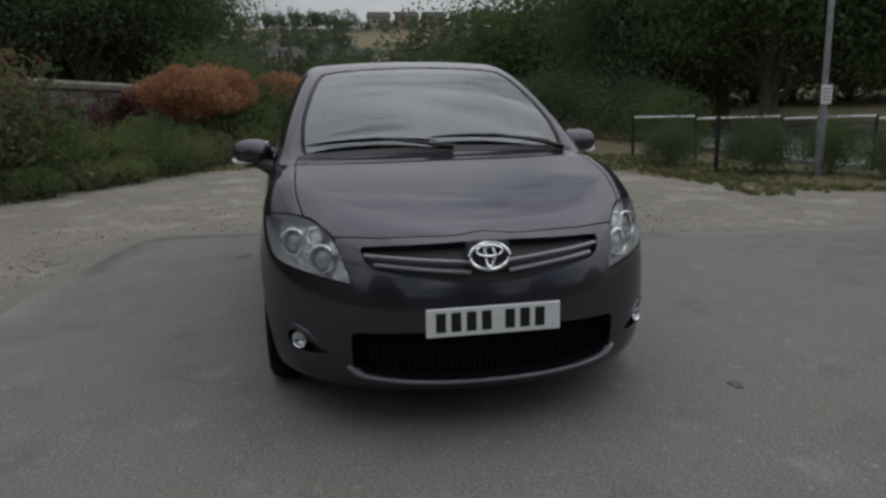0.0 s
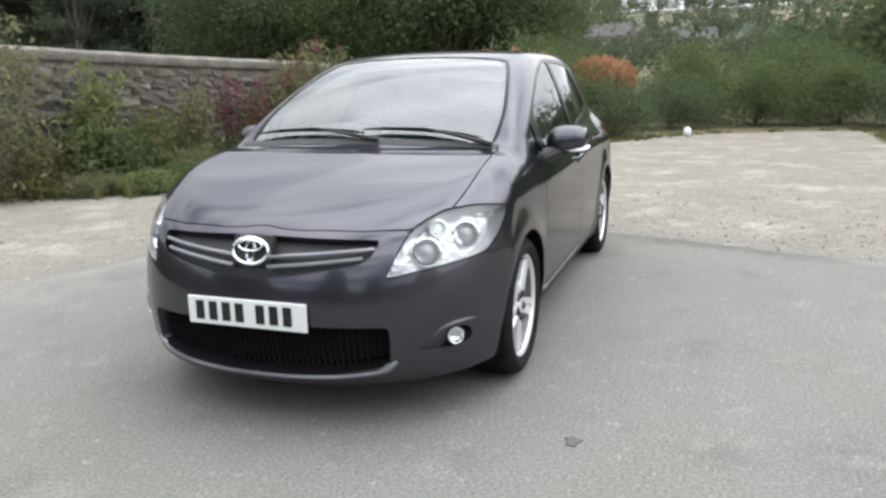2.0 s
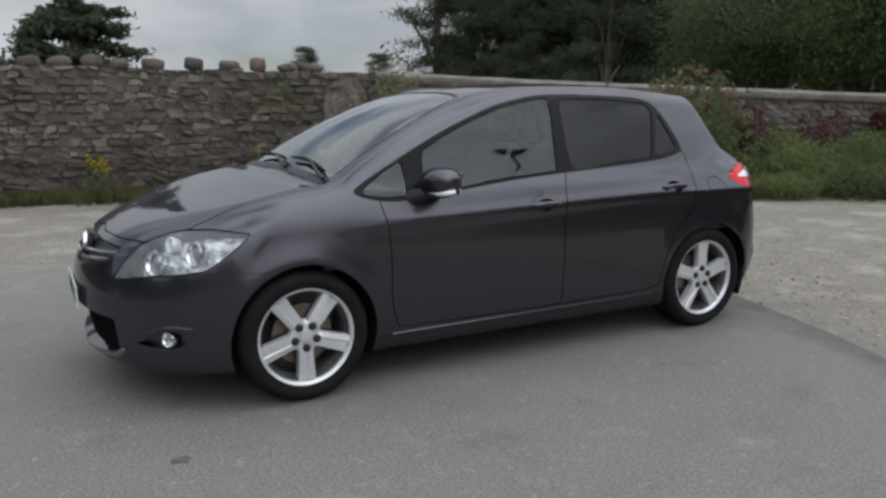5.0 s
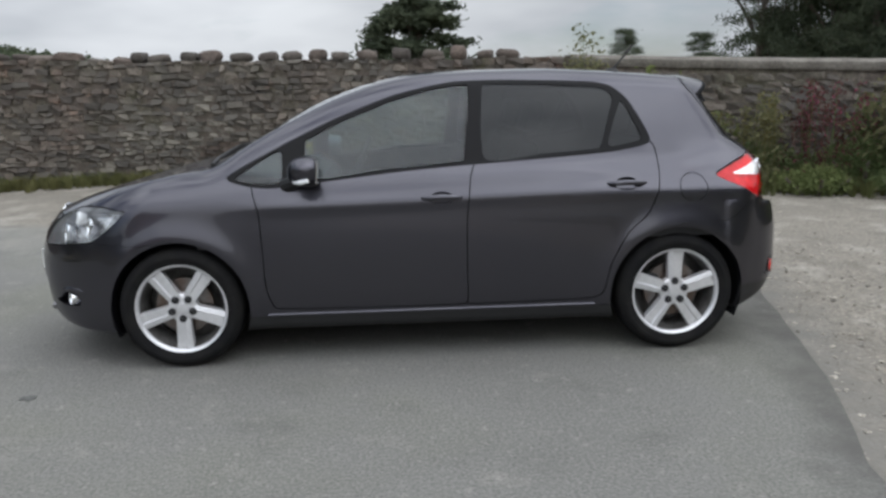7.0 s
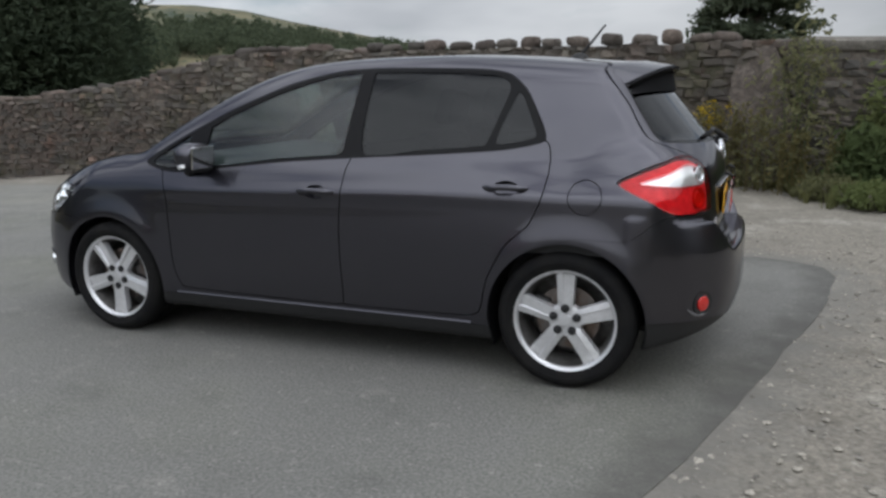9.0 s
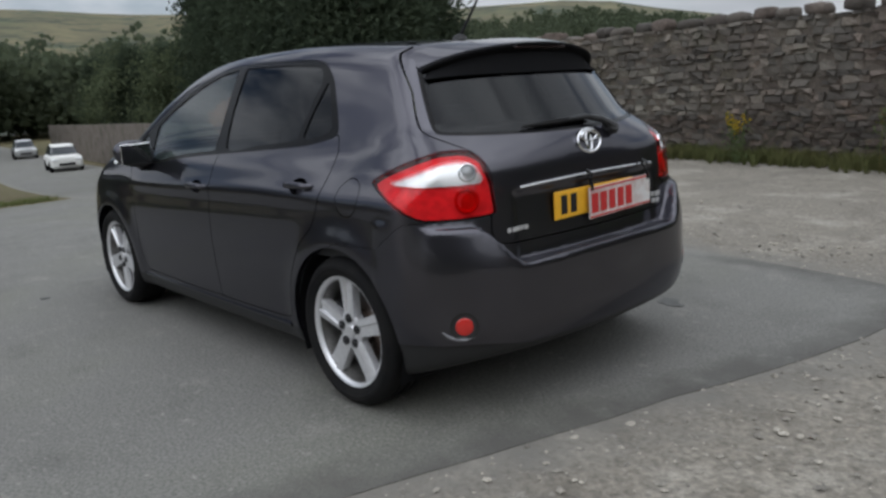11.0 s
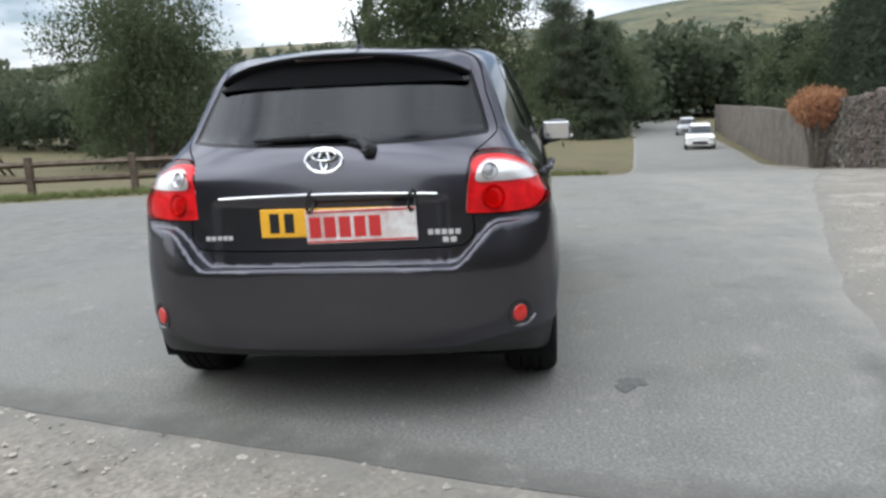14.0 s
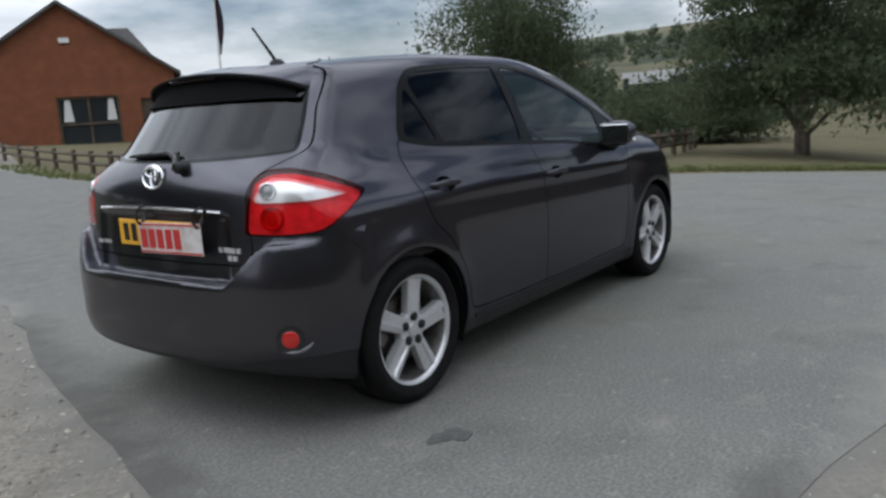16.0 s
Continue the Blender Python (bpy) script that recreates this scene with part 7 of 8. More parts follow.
weed("buddleia", -2.5, -6.3, 2.75, 0.09, 4, 0.09, LEAF_OLIVE, None, "tall leafy shrub standing above the wall", 1, 280)
weed("buddleia", -3.15, -5.9, 0.95, 0.3, 9, 0.11, LEAF_MID, None, "leafy weeds before the stone pier", 16, 150)
weed("buddleia", -3.55, -6.15, 1.7, 0.2, 7, 0.12, LEAF_LIGHT, None, "tall light green weed against the wall", 2, 170)
for i, (x, y, h) in enumerate(((-2.05, -6.35, 1.15), (-2.5, -6.1, 0.9), (-3.0, -5.95, 0.8), (-1.75, -6.6, 1.2))):
    weed("dry_weed", x, y, h, 0.25, 10, 0.06, STRAW if i % 2 else LEAF_OLIVE, STRAW, "dry yellow weeds at the pier's foot", 70 + i, 45, 0.3)
weed("ragwort", -1.45, -6.75, 1.15, 0.3, 9, 0.07, STRAW, YELLOW, "dry weeds with yellow flower heads", 3, 40, 0.16)
weed("ragwort", -0.9, -6.95, 0.8, 0.35, 9, 0.06, LEAF_MID, STRAW, "dry grass and weeds at the wall's foot", 4, 40)
weed("ragwort", 1.45, -7.55, 0.75, 0.15, 5, 0.06, LEAF_MID, YELLOW, "yellow-flowered weed at the wall's foot", 5, 40, 0.2)
for i, (x, y, h) in enumerate(((-7.0, -5.05, 1.5), (-7.6, -4.8, 1.65), (-8.4, -4.6, 1.45), (-6.2, -5.3, 1.35), (-9.4, -4.15, 1.5))):
    weed("willowherb", x, y, h, 0.3, 9, 0.1, LEAF_MID if i % 2 else PURPLE, PINK, "tall pink-flowered weeds against the coped wall", 40 + i, 60, 0.35)
for i, (x, y, h) in enumerate(((-7.8, -5.15, 2.05), (-8.1, -5.0, 1.95), (-7.4, -5.2, 1.9))):
    weed("seeding_weed", x, y, h, 0.2, 6, 0.07, STRAW, PINK, "feathery seeding stalks above the coping", 60 + i, 30, 0.2)


def grass_tufts(name, spots, h, mat, label, seed):
    rr = np.random.default_rng(seed)
    vs, ts, at = [], [], 0
    for x, y, k in spots:
        m = 26
        z = height_at(x, y)
        a, w = rr.random(m) * 6.283, rr.random(m) * 0.06 * k
        foot = np.stack((x + np.cos(a) * w, y + np.sin(a) * w, np.full(m, z - 0.01)), axis=1)
        out_d = np.stack((np.cos(a), np.sin(a), np.zeros(m)), axis=1)
        hh = (h * k * rr.uniform(0.5, 1.1, m))[:, None]
        mid = foot + out_d * hh * 0.15 + (0, 0, 0.6) * hh
        head = foot + out_d * hh * 0.45 + (0, 0, 1.0) * hh
        side = np.stack((-np.sin(a), np.cos(a), np.zeros(m)), axis=1) * 0.004
        v = np.stack((foot - side, foot + side, mid + side, mid - side, head), axis=1).reshape(-1, 3)
        i = 5 * np.arange(m)[:, None]
        t = np.concatenate((i + (0, 1, 2), i + (0, 2, 3), i + (3, 2, 4)))
        vs.append(v), ts.append(t + at)
        at += len(v)
    tagged(link(name, leaf_mesh(name, np.concatenate(vs), np.concatenate(ts), mat), []), label, "grass", kind="stuff")


spots = []
for i in range(900):
    s = r.random() * main_run.length * 0.55 + main_run.length * 0.45
    x, y, tx, ty = main_run.at(s)
    spots.append((x + r.normal(0, 0.1), y + abs(r.normal(0.12, 0.22)) + 0.02, r.uniform(0.4, 1.3)))
for i in range(1500):
    s = r.random() * side_run.length
    x, y, tx, ty = side_run.at(s)
    spots.append((x + r.normal(0, 0.1), y + 0.3 + abs(r.normal(0.3, 0.4)), r.uniform(0.6, 1.6)))
grass_tufts("wall_foot_grass", spots, 0.2, DRY_GRASS, "long grass along the walls' feet", 1)
spots = []
edge = GRAVEL_EDGE
for i in range(2600):
    k = r.integers(len(edge))
    p = edge[k]
    if p[0] > -1.5 or p[1] < -5 or p[1] > 14:
        continue
    q = p + r.normal(0, 0.13, 2) + np.array((-0.2, 0.3 if p[1] > 3 else 0.0))
    spots.append((q[0], q[1], r.uniform(0.4, 1.2)))
for i in range(500):
    spots.append((r.uniform(-9, -3.2), 4.6 + abs(r.normal(0.2, 0.8)), r.uniform(0.5, 1.1)))
grass_tufts("yard_edge_grass", spots, 0.075, DRY_GRASS, "dry grass round the gravel yard", 2)
spots = []
line = np.array(((15.3, -2.8), (11.6, 0.2), (9.8, 2.4), (8.1, 5), (6.6, 8.0), (6.1, 10.2), (6.5, 16.1), (8.65, 26.3)))
for i in range(1600):
    k = r.integers(len(line) - 1)
    p = line[k] + (line[k + 1] - line[k]) * r.random() + np.array((0.15, 0.1)) + np.abs(r.normal(0, 0.5, 2))
    spots.append((p[0], p[1], r.uniform(0.4, 1.0)))
grass_tufts("verge_grass", spots, 0.16, LEAF_LIGHT, "rough verge grass beside the lane", 3)


# ---- things round the yard ----
WOOD = material("dark_weathered_timber", (0.07, 0.05, 0.036), 0.9, spots=(0.12, 0.095, 0.07), spot_scale=4, grain=0.4, grain_scale=30, bump=0.01, bump_scale=40)
BRICK = material("orange_brick", (0.25, 0.092, 0.045), 0.9, spots=(0.19, 0.068, 0.034), spot_scale=1.5, spot_mix=0.7, grain=0.2, grain_scale=25)
SLATE = material("dark_slate_roof", (0.06, 0.055, 0.055), 0.75, spots=(0.085, 0.078, 0.075), spot_scale=1.2, grain=0.25, grain_scale=8)
WHITE = material("white_paint", (0.72, 0.72, 0.7), 0.55, grain=0.06, grain_scale=10)
CREAM = material("cream_house_wall", (0.42, 0.39, 0.34), 0.85, spots=(0.34, 0.31, 0.27), spot_scale=0.6, grain=0.1, grain_scale=4)
PANE = material("dark_window_pane", (0.03, 0.035, 0.04), 0.08, spec=0.8)
GALV = material("galvanised_pole", (0.3, 0.31, 0.31), 0.5, 0.6, spots=(0.2, 0.2, 0.2), spot_scale=6, grain=0.15, grain_scale=30)
COURT = material("grey_green_court", (0.17, 0.2, 0.18), 0.9, spots=(0.22, 0.24, 0.22), spot_scale=0.8, grain=0.2, grain_scale=12)

# low rail fence round the grass
fence_line = rounded([(23, 6.3), (18.8, 5.3), (14, 4.7), (10.2, 4.5), (8.9, 5.6), (7.8, 8.6), (7.6, 11.5), (7.8, 14.4), (8.5, 18.5), (9.2, 22), (9.6, 25), (10.2, 30), (11.5, 38), (13, 46)], False, 8)
seg = np.hypot(*np.diff(fence_line, axis=0).T)
along = np.concatenate(([0], np.cumsum(seg)))
fence = tagged(empty("rail_fence", (10, 5, 0)), "low dark timber fence with posts and two rails", "fence", kind="thing")
spots = []
for s in np.arange(0, along[-1], 1.75):
    spots.append((float(np.interp(s, along, fence_line[:, 0])), float(np.interp(s, along, fence_line[:, 1]))))
post_mesh = None
for x, y in spots:
    if post_mesh is None:
        b = soft_box(-0.06, 0.06, -0.06, 0.06, -0.4, 0.72, 0.015, 1)
        ob = part("post", b, WOOD, fence, smooth=False)
        post_mesh = ob.data
    else:
        ob = link("post", post_mesh, [], fence)
    ob.matrix_basis = pose(x - 10, y - 5, height_at(x, y), 0, 0, (x * 37) % 20)
for (x0, y0), (x1, y1) in zip(spots, spots[1:]):
    for z in (0.3, 0.58):
        b = bmesh.new()
        a, c = Vector((x0 - 10, y0 - 5, height_at(x0, y0) + z)), Vector((x1 - 10, y1 - 5, height_at(x1, y1) + z))
        d = (c - a).normalized()
        tube(b, [a - d * 0.03, c + d * 0.03], 0.055, 4)
        part("rail", b, WOOD, fence, smooth=False)

# brick building with a gable end
def building():
    root = tagged(empty("brick_building", (22.3, 35.1, 0)), "single-storey orange brick building with a dark slate gable roof", "building", kind="thing")
    ux, uy = -4.6 / 5.39, 2.8 / 5.39
    m = Matrix(((ux, uy * -1 * -1, 0, 0), (uy, -ux, 0, 0), (0, 0, 1, 0), (0, 0, 0, 1)))
    m = Matrix(((ux, -uy * -1, 0, 0), (uy, -ux, 0, 0), (0, 0, 1, 0), (0, 0, 0, 1)))
    root.matrix_basis = Matrix.Translation((22.3, 35.1, 0.3)) @ m
    w, eave, peak, deep = 10.8, 3.9, 7.5, 12

    def flat(pts, y0, y1, mat, name, parent=root, label=""):
        b = bmesh.new()
        f0 = [b.verts.new((x, y0, z)) for x, z in pts]
        f1 = [b.verts.new((x, y1, z)) for x, z in pts]
        b.faces.new(f0)
        b.faces.new(f1[::-1])
        for i in range(len(pts)):
            j = (i + 1) % len(pts)
            b.faces.new((f0[j], f0[i], f1[i], f1[j]))
        bmesh.ops.recalc_face_normals(b, faces=b.faces)
        return part(name, b, mat, parent, label, smooth=False)

    wx0, wx1, wz0, wz1 = 3.0, 6.1, 0.1, 2.75
    dx0, dx1, dz1 = 1.0, 1.9, 2.5
    flat([(0, -0.5), (dx0, -0.5), (dx0, dz1), (dx1, dz1), (dx1, -0.5), (wx0, -0.5), (wx0, wz1), (wx1, wz1), (wx1, -0.5), (w, -0.5), (w, eave), (w / 2, peak), (0, eave)], 0, 0.3, BRICK, "gable_wall")
    flat([(wx0, -0.5), (wx1, -0.5), (wx1, wz0), (wx0, wz0)], 0, 0.3, BRICK, "plinth")
    for x0, x1 in ((0, 0.3), (w - 0.3, w)):
        flat([(x0, -0.5), (x1, -0.5), (x1, eave), (x0, eave)], 0.3, deep, BRICK, "side_wall")
    flat([(0, -0.5), (w, -0.5), (w, eave), (w / 2, peak), (0, eave)], deep - 0.3, deep, BRICK, "back_wall")
    for sgn in (0, 1):
        pts = [(-0.35, eave - 0.25), (w / 2, peak + 0.0), (w / 2, peak + 0.2), (-0.35, eave - 0.05)]
        if sgn:
            pts = [(w - x, z) for x, z in pts]
        flat(pts, -0.35, deep + 0.3, SLATE, "roof_slope", label="dark slates")
    frame = flat([(wx0, wz0), (wx1, wz0), (wx1, wz1), (wx0, wz1)], 0.16, 0.2, PANE, "window")
    for x in (wx0, (wx0 + wx1) / 2 - 0.06, wx1 - 0.12):
        flat([(x, wz0), (x + 0.12, wz0), (x + 0.12, wz1), (x, wz1)], 0.06, 0.16, WOOD, "window_frame", frame)
    for z in (wz0, wz1 - 0.12, 1.25):
        flat([(wx0 + 0.12, z), (wx1 - 0.12, z), (wx1 - 0.12, z + 0.12), (wx0 + 0.12, z + 0.12)], 0.07, 0.15, WOOD, "window_frame", frame)
    for x in (wx0 + 0.2, wx1 - 0.75):
        flat([(x, 1.45), (x + 0.5, 1.45), (x + 0.35, 2.6), (x + 0.1, 2.6)], 0.145, 0.155, WHITE, "curtain", frame, "pale curtain")
    flat([(dx0, -0.5), (dx1, -0.5), (dx1, dz1), (dx0, dz1)], 0.14, 0.2, WOOD, "door", label="dark timber door")
    flat([(w / 2 - 0.35, 5.55), (w / 2 + 0.15, 5.55), (w / 2 + 0.15, 5.8), (w / 2 - 0.35, 5.8)], -0.12, 0.0, WHITE, "wall_lamp", label="white wall lamp")
    # the cross roof behind
    b = bmesh.new()
    q = [b.verts.new(p) for p in ((-0.3, 4.6, 3.6), (-0.3, 12.2, 3.6), (4.6, 4.6, 3.6), (4.6, 12.2, 3.6), (2.0, 8.4, 7.2), (5.3, 8.4, 7.2))]
    for f in ((0, 2, 5, 4), (1, 4, 5, 3), (0, 4, 1), (0, 1, 3, 2), (2, 3, 5)):
        b.faces.new([q[i] for i in f])
    bmesh.ops.recalc_face_normals(b, faces=b.faces)
    part("rear_roof", b, SLATE, root, smooth=False)
    return root


building()


def rotated_box(name, mat, x, y, z, w, d, h, turn, parent=None, label="", r_=0.02):
    b = soft_box(-w / 2, w / 2, -d / 2, d / 2, 0, h, r_, 1, pose(x, y, z, 0, 0, turn))
    return part(name, b, mat, parent, label, smooth=False)


# flag on its pole
flag = tagged(empty("flagpole", (15.9, 22.7, height_at(15.9, 22.7))), "white flagpole with a furled dark flag", "flagpole", kind="thing")
b = bmesh.new()
tube(b, [(0, 0, -0.2), (0.05, 0, 4), (0.1, 0, 7.4)], [0.05, 0.045, 0.03], 10)
part("pole", b, WHITE, flag, "white pole")
b = bmesh.new()
rows = []
for i in range(10):
    u = i / 9
    z = 6.6 - 2.5 * u
    rows.append([b.verts.new((0.1 + k * (0.08 + 0.3 * math.sin(math.pi * u) * 0.8), 0.03 * math.sin(9 * k + 5 * u), z)) for k in (0, 0.35, 0.7, 1.0)])
for a, c in zip(rows, rows[1:]):
    for i in range(3):
        b.faces.new((a[i], a[i + 1], c[i + 1], c[i]))
bmesh.ops.solidify(b, geom=b.faces[:], thickness=0.012)
part("flag", b, material("furled_dark_flag", (0.1, 0.045, 0.06), 0.9, spots=(0.05, 0.05, 0.09), spot_scale=2, grain=0.2), flag, "furled dark red and blue flag")


def picnic_table(x, y, turn):
    root = tagged(empty("picnic_table", (x, y, height_at(x, y))), "weathered timber picnic table on the grass", "picnic table", "picnic tables", "thing")
    root.rotation_euler = (0, 0, radians(turn))
    for i in range(5):
        part("top_board", soft_box(-0.9, 0.9, -0.36 + 0.148 * i, -0.23 + 0.148 * i, 0.71, 0.75, 0.008, 1), WOOD, root, smooth=False)
    for s in (-1, 1):
        part("seat_board", soft_box(-0.9, 0.9, s * 0.68 - 0.13, s * 0.68 + 0.13, 0.42, 0.46, 0.008, 1), WOOD, root, smooth=False)
        for e in (-0.6, 0.6):
            b = bmesh.new()
            tube(b, [(e, s * 0.72, -0.02), (e, s * 0.25, 0.72)], 0.05, 4)
            part("leg", b, WOOD, root, smooth=False)
    for e in (-0.6, 0.6):
        part("cross_bar", soft_box(e - 0.03, e + 0.03, -0.8, 0.8, 0.34, 0.42, 0.006, 1), WOOD, root, smooth=False)
    return root


for x, y, t in ((13.9, 23.6, 30), (15.6, 21.2, 70), (17.3, 19.6, 10), (20.5, 18.8, 50)):
    picnic_table(x, y, t)
shed = tagged(rotated_box("shed", material("red_brown_shed", (0.27, 0.12, 0.07), 0.9, spots=(0.2, 0.09, 0.055), spot_scale=1, grain=0.2, grain_scale=9), 40.5, 38.5, height_at(40.5, 38.5), 5.5, 2.6, 2.3, -48), "low red-brown shed beyond the field", "shed", kind="thing")
rotated_box("shed_roof", SLATE, 40.5, 38.5, height_at(40.5, 38.5) + 2.3, 5.9, 3.0, 0.14, -48, shed)
shed = tagged(rotated_box("shed", CREAM, 35.5, 43.5, height_at(35.5, 43.5), 3.6, 2.4, 2.1, -50), "low pale shed beyond the field", "shed", kind="thing")
rotated_box("shed_roof", SLATE, 35.5, 43.5, height_at(35.5, 43.5) + 2.1, 4.0, 2.8, 0.14, -50, shed)


def far_house(name, x, y, z, w, d, h, turn, wall, label, storeys=1, roof=SLATE):
    root = tagged(empty(name, (x, y, z)), label, "house", kind="thing")
    root.rotation_euler = (0, 0, radians(turn))
    part("wall", soft_box(-w / 2, w / 2, -d / 2, d / 2, -1.5, h, 0.02, 1), wall, root, smooth=False)
    b = bmesh.new()
    e = 0.35
    q = [b.verts.new(p) for p in ((-w / 2 - e, -d / 2 - e, h - 0.1), (w / 2 + e, -d / 2 - e, h - 0.1), (w / 2 + e, d / 2 + e, h - 0.1), (-w / 2 - e, d / 2 + e, h - 0.1), (-w / 2 - e, 0, h + d * 0.36), (w / 2 + e, 0, h + d * 0.36))]
    for f in ((0, 1, 5, 4), (2, 3, 4, 5), (0, 4, 3), (1, 2, 5), (0, 3, 2, 1)):
        b.faces.new([q[i] for i in f])
    part("roof", b, roof, root, smooth=False)
    for s in range(storeys):
        k = max(2, int(w / 2.4))
        for i in range(k):
            for side in (-1, 1):
                px = -w / 2 + w * (i + 0.5) / k
                win = part("window", soft_box(px - 0.55, px + 0.55, side * (d / 2 + 0.0) - 0.04, side * d / 2 + 0.04, 0.7 + 2.6 * s, 1.9 + 2.6 * s, 0.01, 1), PANE, root, smooth=False)
                part("window_frame", soft_box(px - 0.62, px + 0.62, side * (d / 2) - 0.03, side * d / 2 + 0.03, 0.6 + 2.6 * s, 0.7 + 2.6 * s, 0.01, 1), WHITE, win, smooth=False)
    return root


far_house("house", -101.5, -11.8, 3.8, 5.2, 4.6, 2.3, 80, CREAM, "cream bungalow on the wooded hillside")
far_house("house", -103.0, -1.3, 2.4, 4.6, 4.2, 3.0, 95, material("white_and_brown_house_wall", (0.42, 0.36, 0.31), 0.85, spots=(0.3, 0.22, 0.18), spot_scale=0.5, grain=0.1), "white and brown house among trees on the hillside")
PINKISH = material("pinkish_brick_house", (0.36, 0.24, 0.2), 0.9, grain=0.15)
for y, wall, label in ((27.6, CREAM, "pale house on the skyline"), (36.8, PINKISH, "brick house on the skyline"), (45.4, PINKISH, "brick house on the skyline")):
    far_house("house", -250, y, height_at(-250, y) + 0.6, 6.6, 5, 2.6, 92, wall, label)
# the pavilion's roof colour is paled to hold the sunlight on it
far_house("pavilion", 116, 2.0, height_at(116, 2), 13, 7, 3.2, 92, WHITE, "long white building at the far car park", roof=material("sunlit_toned_roof", (0.32, 0.3, 0.27), 0.8, grain=0.15, grain_scale=3))
FARM_SHEETING = material("grey_farm_sheeting", (0.15, 0.165, 0.19), 0.6, grain=0.1)
PALE_SHEETING = material("pale_roof_sheeting", (0.23, 0.228, 0.22), 0.7, grain=0.15)
DARK_BOARDS = material("dark_barn_boards", (0.035, 0.035, 0.035), 0.8, grain=0.2)
far_house("farm_shed", 103.6, 28.4, 2.4, 9.5, 4.0, 1.4, 106, DARK_BOARDS, "long grey farm shed in the valley", storeys=0, roof=FARM_SHEETING)
far_house("farm_shed", 99, 35.8, 2.4, 5.0, 2.2, 1.2, 109, DARK_BOARDS, "low farm shed with a pale roof in the valley", storeys=0, roof=PALE_SHEETING)
far_house("farm_shed", 95.6, 39.6, 2.4, 2.2, 1.8, 1.2, 109, DARK_BOARDS, "low farm shed with a pale roof in the valley", storeys=0, roof=PALE_SHEETING)
far_house("barn", 72.4, 27.9, 1.3, 3.2, 2.4, 1.15, 110, DARK_BOARDS, "small dark barn with a pale roof in the field", storeys=0, roof=PALE_SHEETING)


def small_car(x, y, turn, mat, label):
    """A parked car seen from far off, nose towards +x before it is turned."""
    root = tagged(empty("parked_car", (x, y, height_at(x, y))), label, "car", "parked cars", "thing")
    root.rotation_euler = (0, 0, radians(turn))

    def f(px, py, pz):
        lower = smax(smax(np.abs(px) - 2.0, np.abs(py) - 0.82, 0.25), np.abs(pz - 0.55) - 0.34, 0.2)
        cab = smax(smax(np.abs(py) - 0.72 + 0.25 * (pz - 0.85), np.abs(px + 0.2) - 1.45 + 1.3 * (pz - 0.85), 0.15), np.abs(pz - 1.05) - 0.42, 0.12)
        return np.minimum(lower, cab)
    s = skin_of(f, (-2.3, -1.1, 0.05), (2.3, 1.1, 1.65), 0.1)
    s = cut(s, np.where((s.v[:, 2] > 0.95) & (s.v[:, 2] < 1.36) & (s.n[:, 2] < 0.75), -1.0, 1.0), False)
    whole = skin_of(f, (-2.3, -1.1, 0.05), (2.3, 1.1, 1.65), 0.1)
    glass_part = whole.only((whole.v[:, 2] > 0.9) & (whole.v[:, 2] < 1.42) & (whole.n[:, 2] < 0.8)).moved(-0.01)
    link("body", skin_mesh("body", whole.moved(-0.02)), mat, root)
    link("glazing", skin_mesh("glazing", glass_part.moved(0.02)), PANE, root)
    for sx in (1.25, -1.25):
        for sy in (1, -1):
            b = bmesh.new()
            lathe(b, [(0.0005, 0.09), (0.18, 0.09), (0.2, 0.1), (0.29, 0.1), (0.31, 0.07), (0.31, -0.08)], 20, pose(sx, sy * 0.74, 0.31, -90 * sy, 0, 0))
            part("wheel", b, RUBBER, root)
    for sy in (1, -1):
        part("headlamp", soft_box(1.9, 2.02, sy * 0.6 - 0.17, sy * 0.6 + 0.17, 0.6, 0.74, 0.03, 1), REFLECTOR, root)
    part("grille", soft_box(1.95, 2.02, -0.4, 0.4, 0.35, 0.5, 0.02, 1), BLACK, root)
    return root


small_car(42.4, -10.2, 170, WHITE, "white hatchback parked by the lane wall")
small_car(64, -13.4, 170, material("silver_car_paint", (0.45, 0.46, 0.47), 0.35, 0.5, coat=0.6), "silver car parked further along the lane")
for i, (x, y, m) in enumerate(((108, 0.5, WHITE), (107, 4, BRICK), (109, -3, SILVER), (104, 8, WHITE))):
    small_car(x, y, 100 + 7 * i, m, "car parked by the far white building")

# court, rail fence and lamp post behind the yard
b = bmesh.new()
box(b, -26, -7.5, 9.0, 34, -0.5, -0.22)
tagged(part("court", b, COURT, smooth=False), "grey-green hard court behind the fence", "court", kind="structure")
rail = tagged(empty("court_fence", (-6.6, 7, height_at(-6.6, 7))), "white-topped rail fence on dark posts beside the court", "fence", kind="thing")
fp = [(-8.6, 5.5), (-7.4, 6.1), (-6.6, 7.2), (-5.9, 8.4), (-5.2, 9.8), (-4.6, 11.4)]
for (x0, y0), (x1, y1) in zip(fp, fp[1:]):
    b = bmesh.new()
    tube(b, [(x0 + 6.6, y0 - 7, 0.74), (x1 + 6.6, y1 - 7, 0.78)], 0.018, 8)
    part("rail", b, WHITE, rail, "white top rail")
    b = bmesh.new()
    tube(b, [(x0 + 6.6, y0 - 7, 0.25), (x1 + 6.6, y1 - 7, 0.27)], 0.014, 6)
    part("wire", b, GALV, rail)
for x, y in fp:
    part("post", soft_box(-0.022, 0.022, -0.022, 0.022, -0.5, 0.8, 0.006, 1, pose(x + 6.6, y - 7, 0)), BLACK, rail, smooth=False)
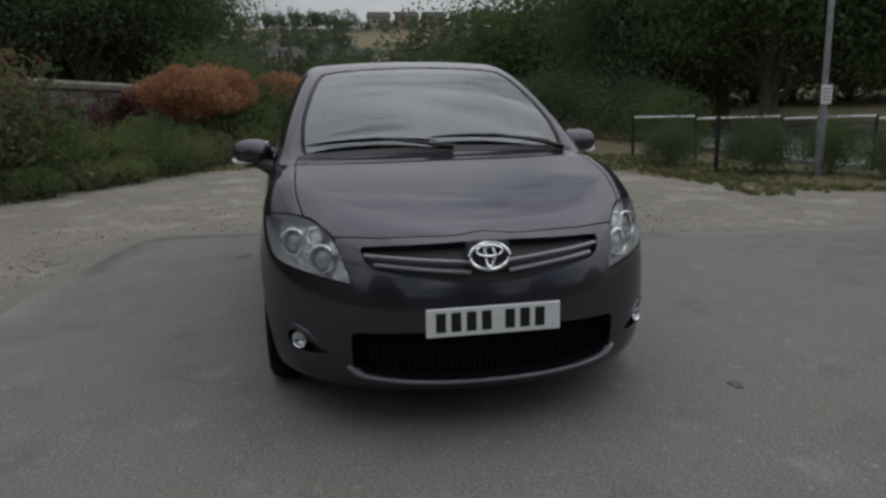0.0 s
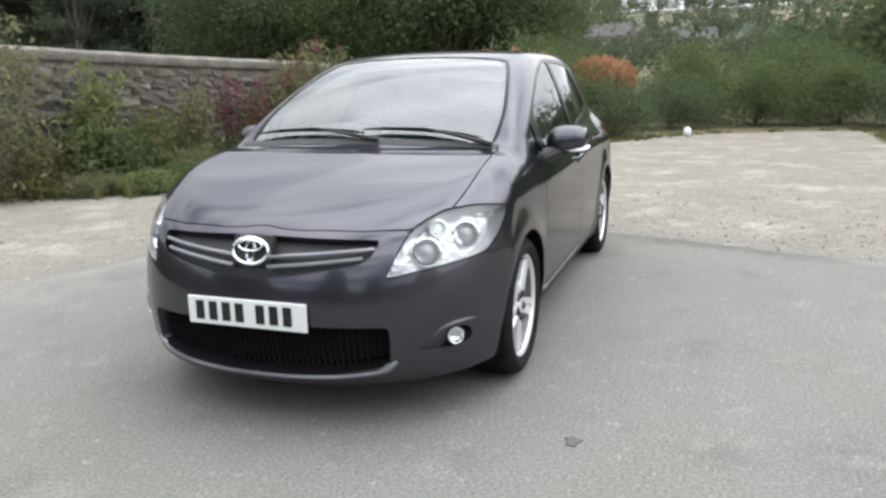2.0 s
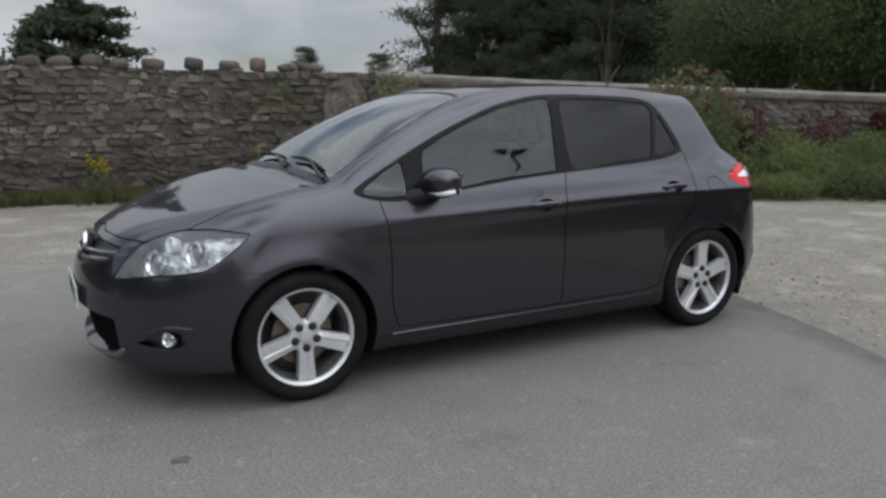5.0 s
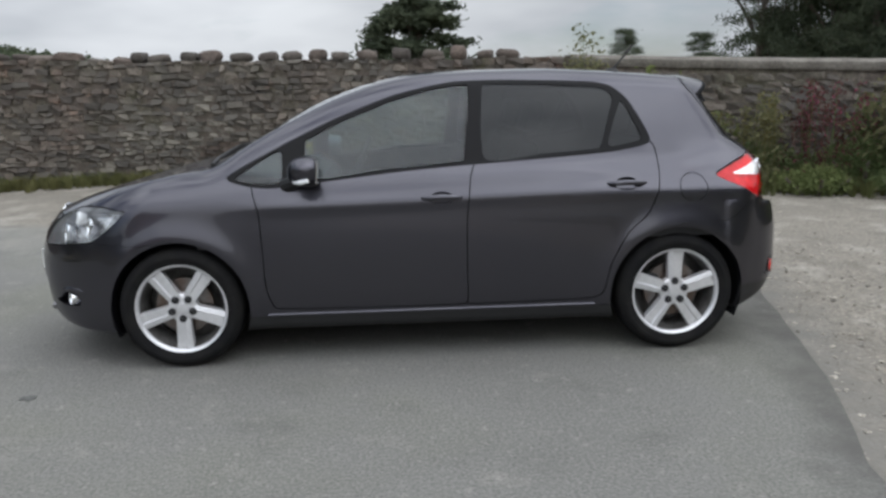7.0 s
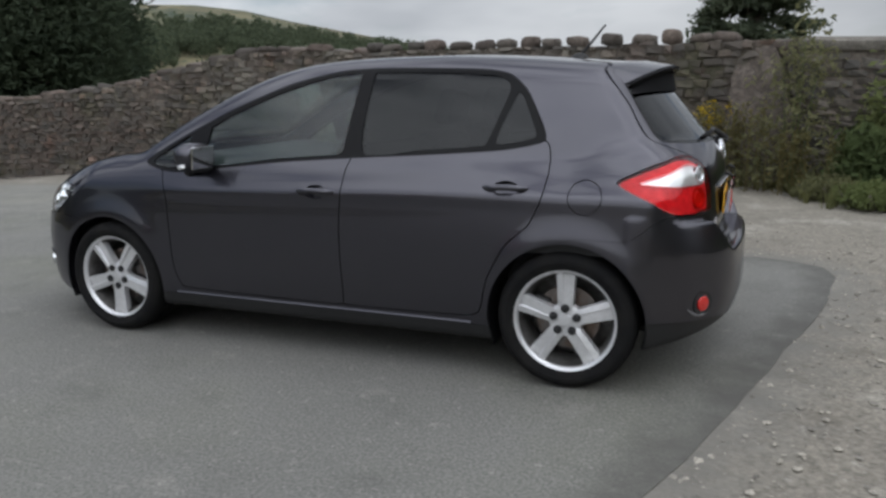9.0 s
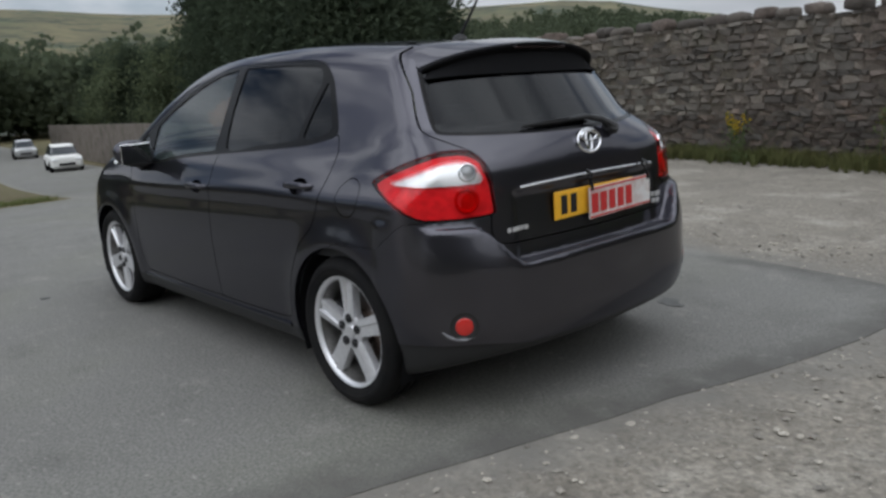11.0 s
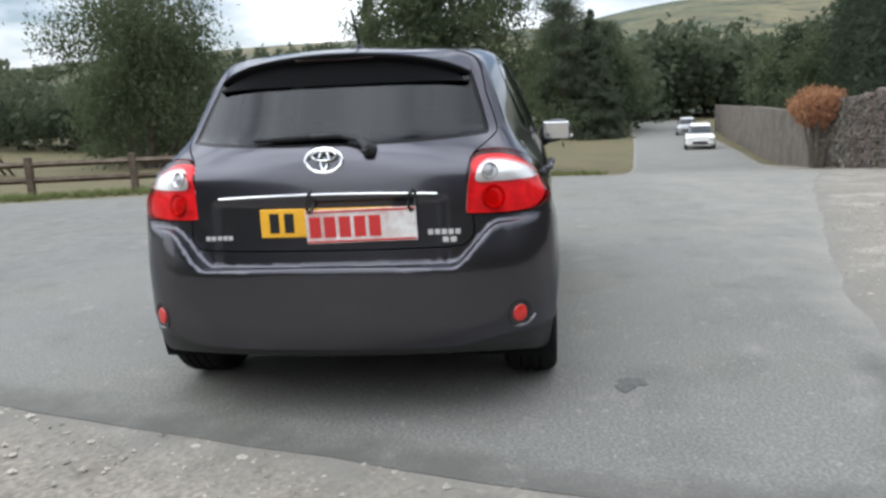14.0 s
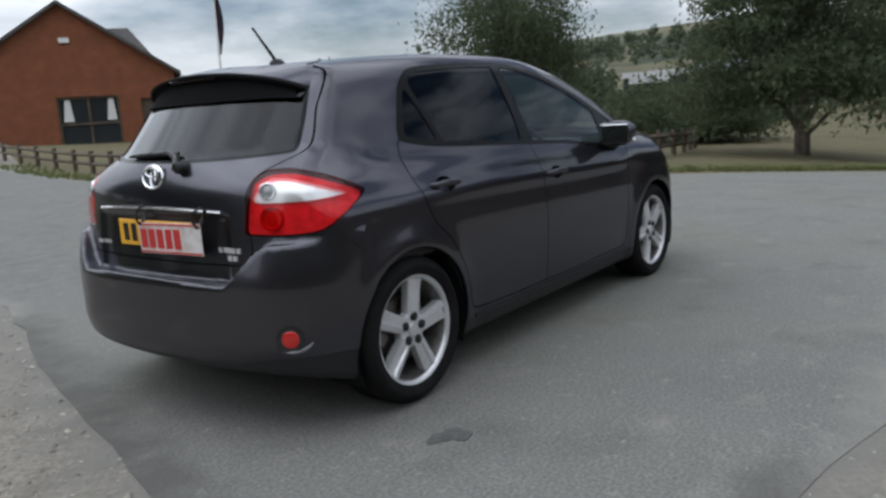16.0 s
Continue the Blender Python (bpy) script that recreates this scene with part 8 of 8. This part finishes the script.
part("post", soft_box(-0.028, 0.028, -0.028, 0.028, -0.4, 0.85, 0.006, 1, pose(-5.66 + 6.6, 5.5 - 7, 0)), BLACK, rail, smooth=False)
lamp = tagged(empty("lamp_post", (-4.75, 6.55, height_at(-4.75, 6.55))), "tall grey lamp post with a small white notice", "lamp post", kind="thing")
b = bmesh.new()
lathe(b, [(0.06, -0.3), (0.06, 0.9), (0.04, 1.0), (0.036, 5.6), (0.03, 5.62), (0.0005, 5.62)], 16)
part("pole", b, GALV, lamp)
for sx in (-1, 1):
    part("lantern", soft_box(-0.12, 0.12, -0.05, 0.05, -0.025, 0.025, 0.015, 2, pose(sx * 0.24, 0, 5.62, 0, -12 * sx, 0)), GALV, lamp)
part("lamp_arm", soft_box(-0.16, 0.16, -0.018, 0.018, 5.585, 5.615, 0.008, 1), GALV, lamp)
sign = part("notice", soft_box(0.0, 0.012, -0.07, 0.07, 1.0, 1.26, 0.004, 1, pose(0.05, 0, 0, 0, 0, -20)), WHITE, lamp, "white notice with faint bars", smooth=False)
for z in (1.05, 1.1, 1.15, 1.2):
    part("text_bar", soft_box(0.012, 0.0135, -0.05, 0.05, z, z + 0.015, 0.0005, 1, pose(0.05, 0, 0, 0, 0, -20)), GALV, sign, smooth=False)
for i, (x, y, h) in enumerate(((-5.4, 6.0, 1.0), (-4.95, 6.9, 0.9), (-4.2, 7.3, 0.8), (-6.9, 5.4, 0.9))):
    plant_tree(SHRUB[i % 3], x, y, 0.42 * h, i * 80, "sapling", "small leafy sapling by the court fence", "sapling", "saplings by the fence", 0.8)

# litter and stray stones
b = rock(np.random.default_rng(3), 0.2, 0.14, 0.14)
ob = tagged(part("white_stone", b, WHITE, sharp=1.0), "white stone in the grass by the wall", "stone", kind="thing")
ob.matrix_basis = pose(-3.75, -5.4, height_at(-3.75, -5.4) - 0.02, 0, 0, 30)
b = rock(np.random.default_rng(4), 0.22, 0.14, 0.09)
ob = tagged(part("grey_stone", b, STONE, sharp=1.0), "flat grey stone on the gravel by the wall", "stone", kind="thing")
ob.matrix_basis = pose(-3.25, -5.35, height_at(-3.25, -5.35) - 0.015, 0, 0, 10)
b = rock(np.random.default_rng(6), 0.24, 0.16, 0.2)
ob = tagged(part("white_litter", b, WHITE, sharp=1.0), "crumpled white litter at the yard's edge", "litter", kind="thing")
ob.matrix_basis = pose(-12.9, 1.1, height_at(-12.9, 1.1) - 0.02)


# ---- the stones of the walls, piece by piece ----
stone_wall(main_run, wall_main, 21, STONE, -2.6, 3.4, low=0.05, high=0.125, short=0.11, long_=0.34)
stone_wall(side_run, wall_side, 31, material("dark_wall_stone", (0.12, 0.098, 0.084), 0.95, spots=(0.17, 0.15, 0.13), spot_scale=7, spot_mix=0.45, grain=0.4, grain_scale=20, bump=0.014, bump_scale=18, vary=0.25, vary_to=(0.1, 0.094, 0.088), layers=((MOSS, 1.0, 0.5, 0.75, 5), ((0.28, 0.26, 0.235), 3.0, 0.65, 0.76, 6))), -8.5, -3.2, proud=0.0, above=0.12)
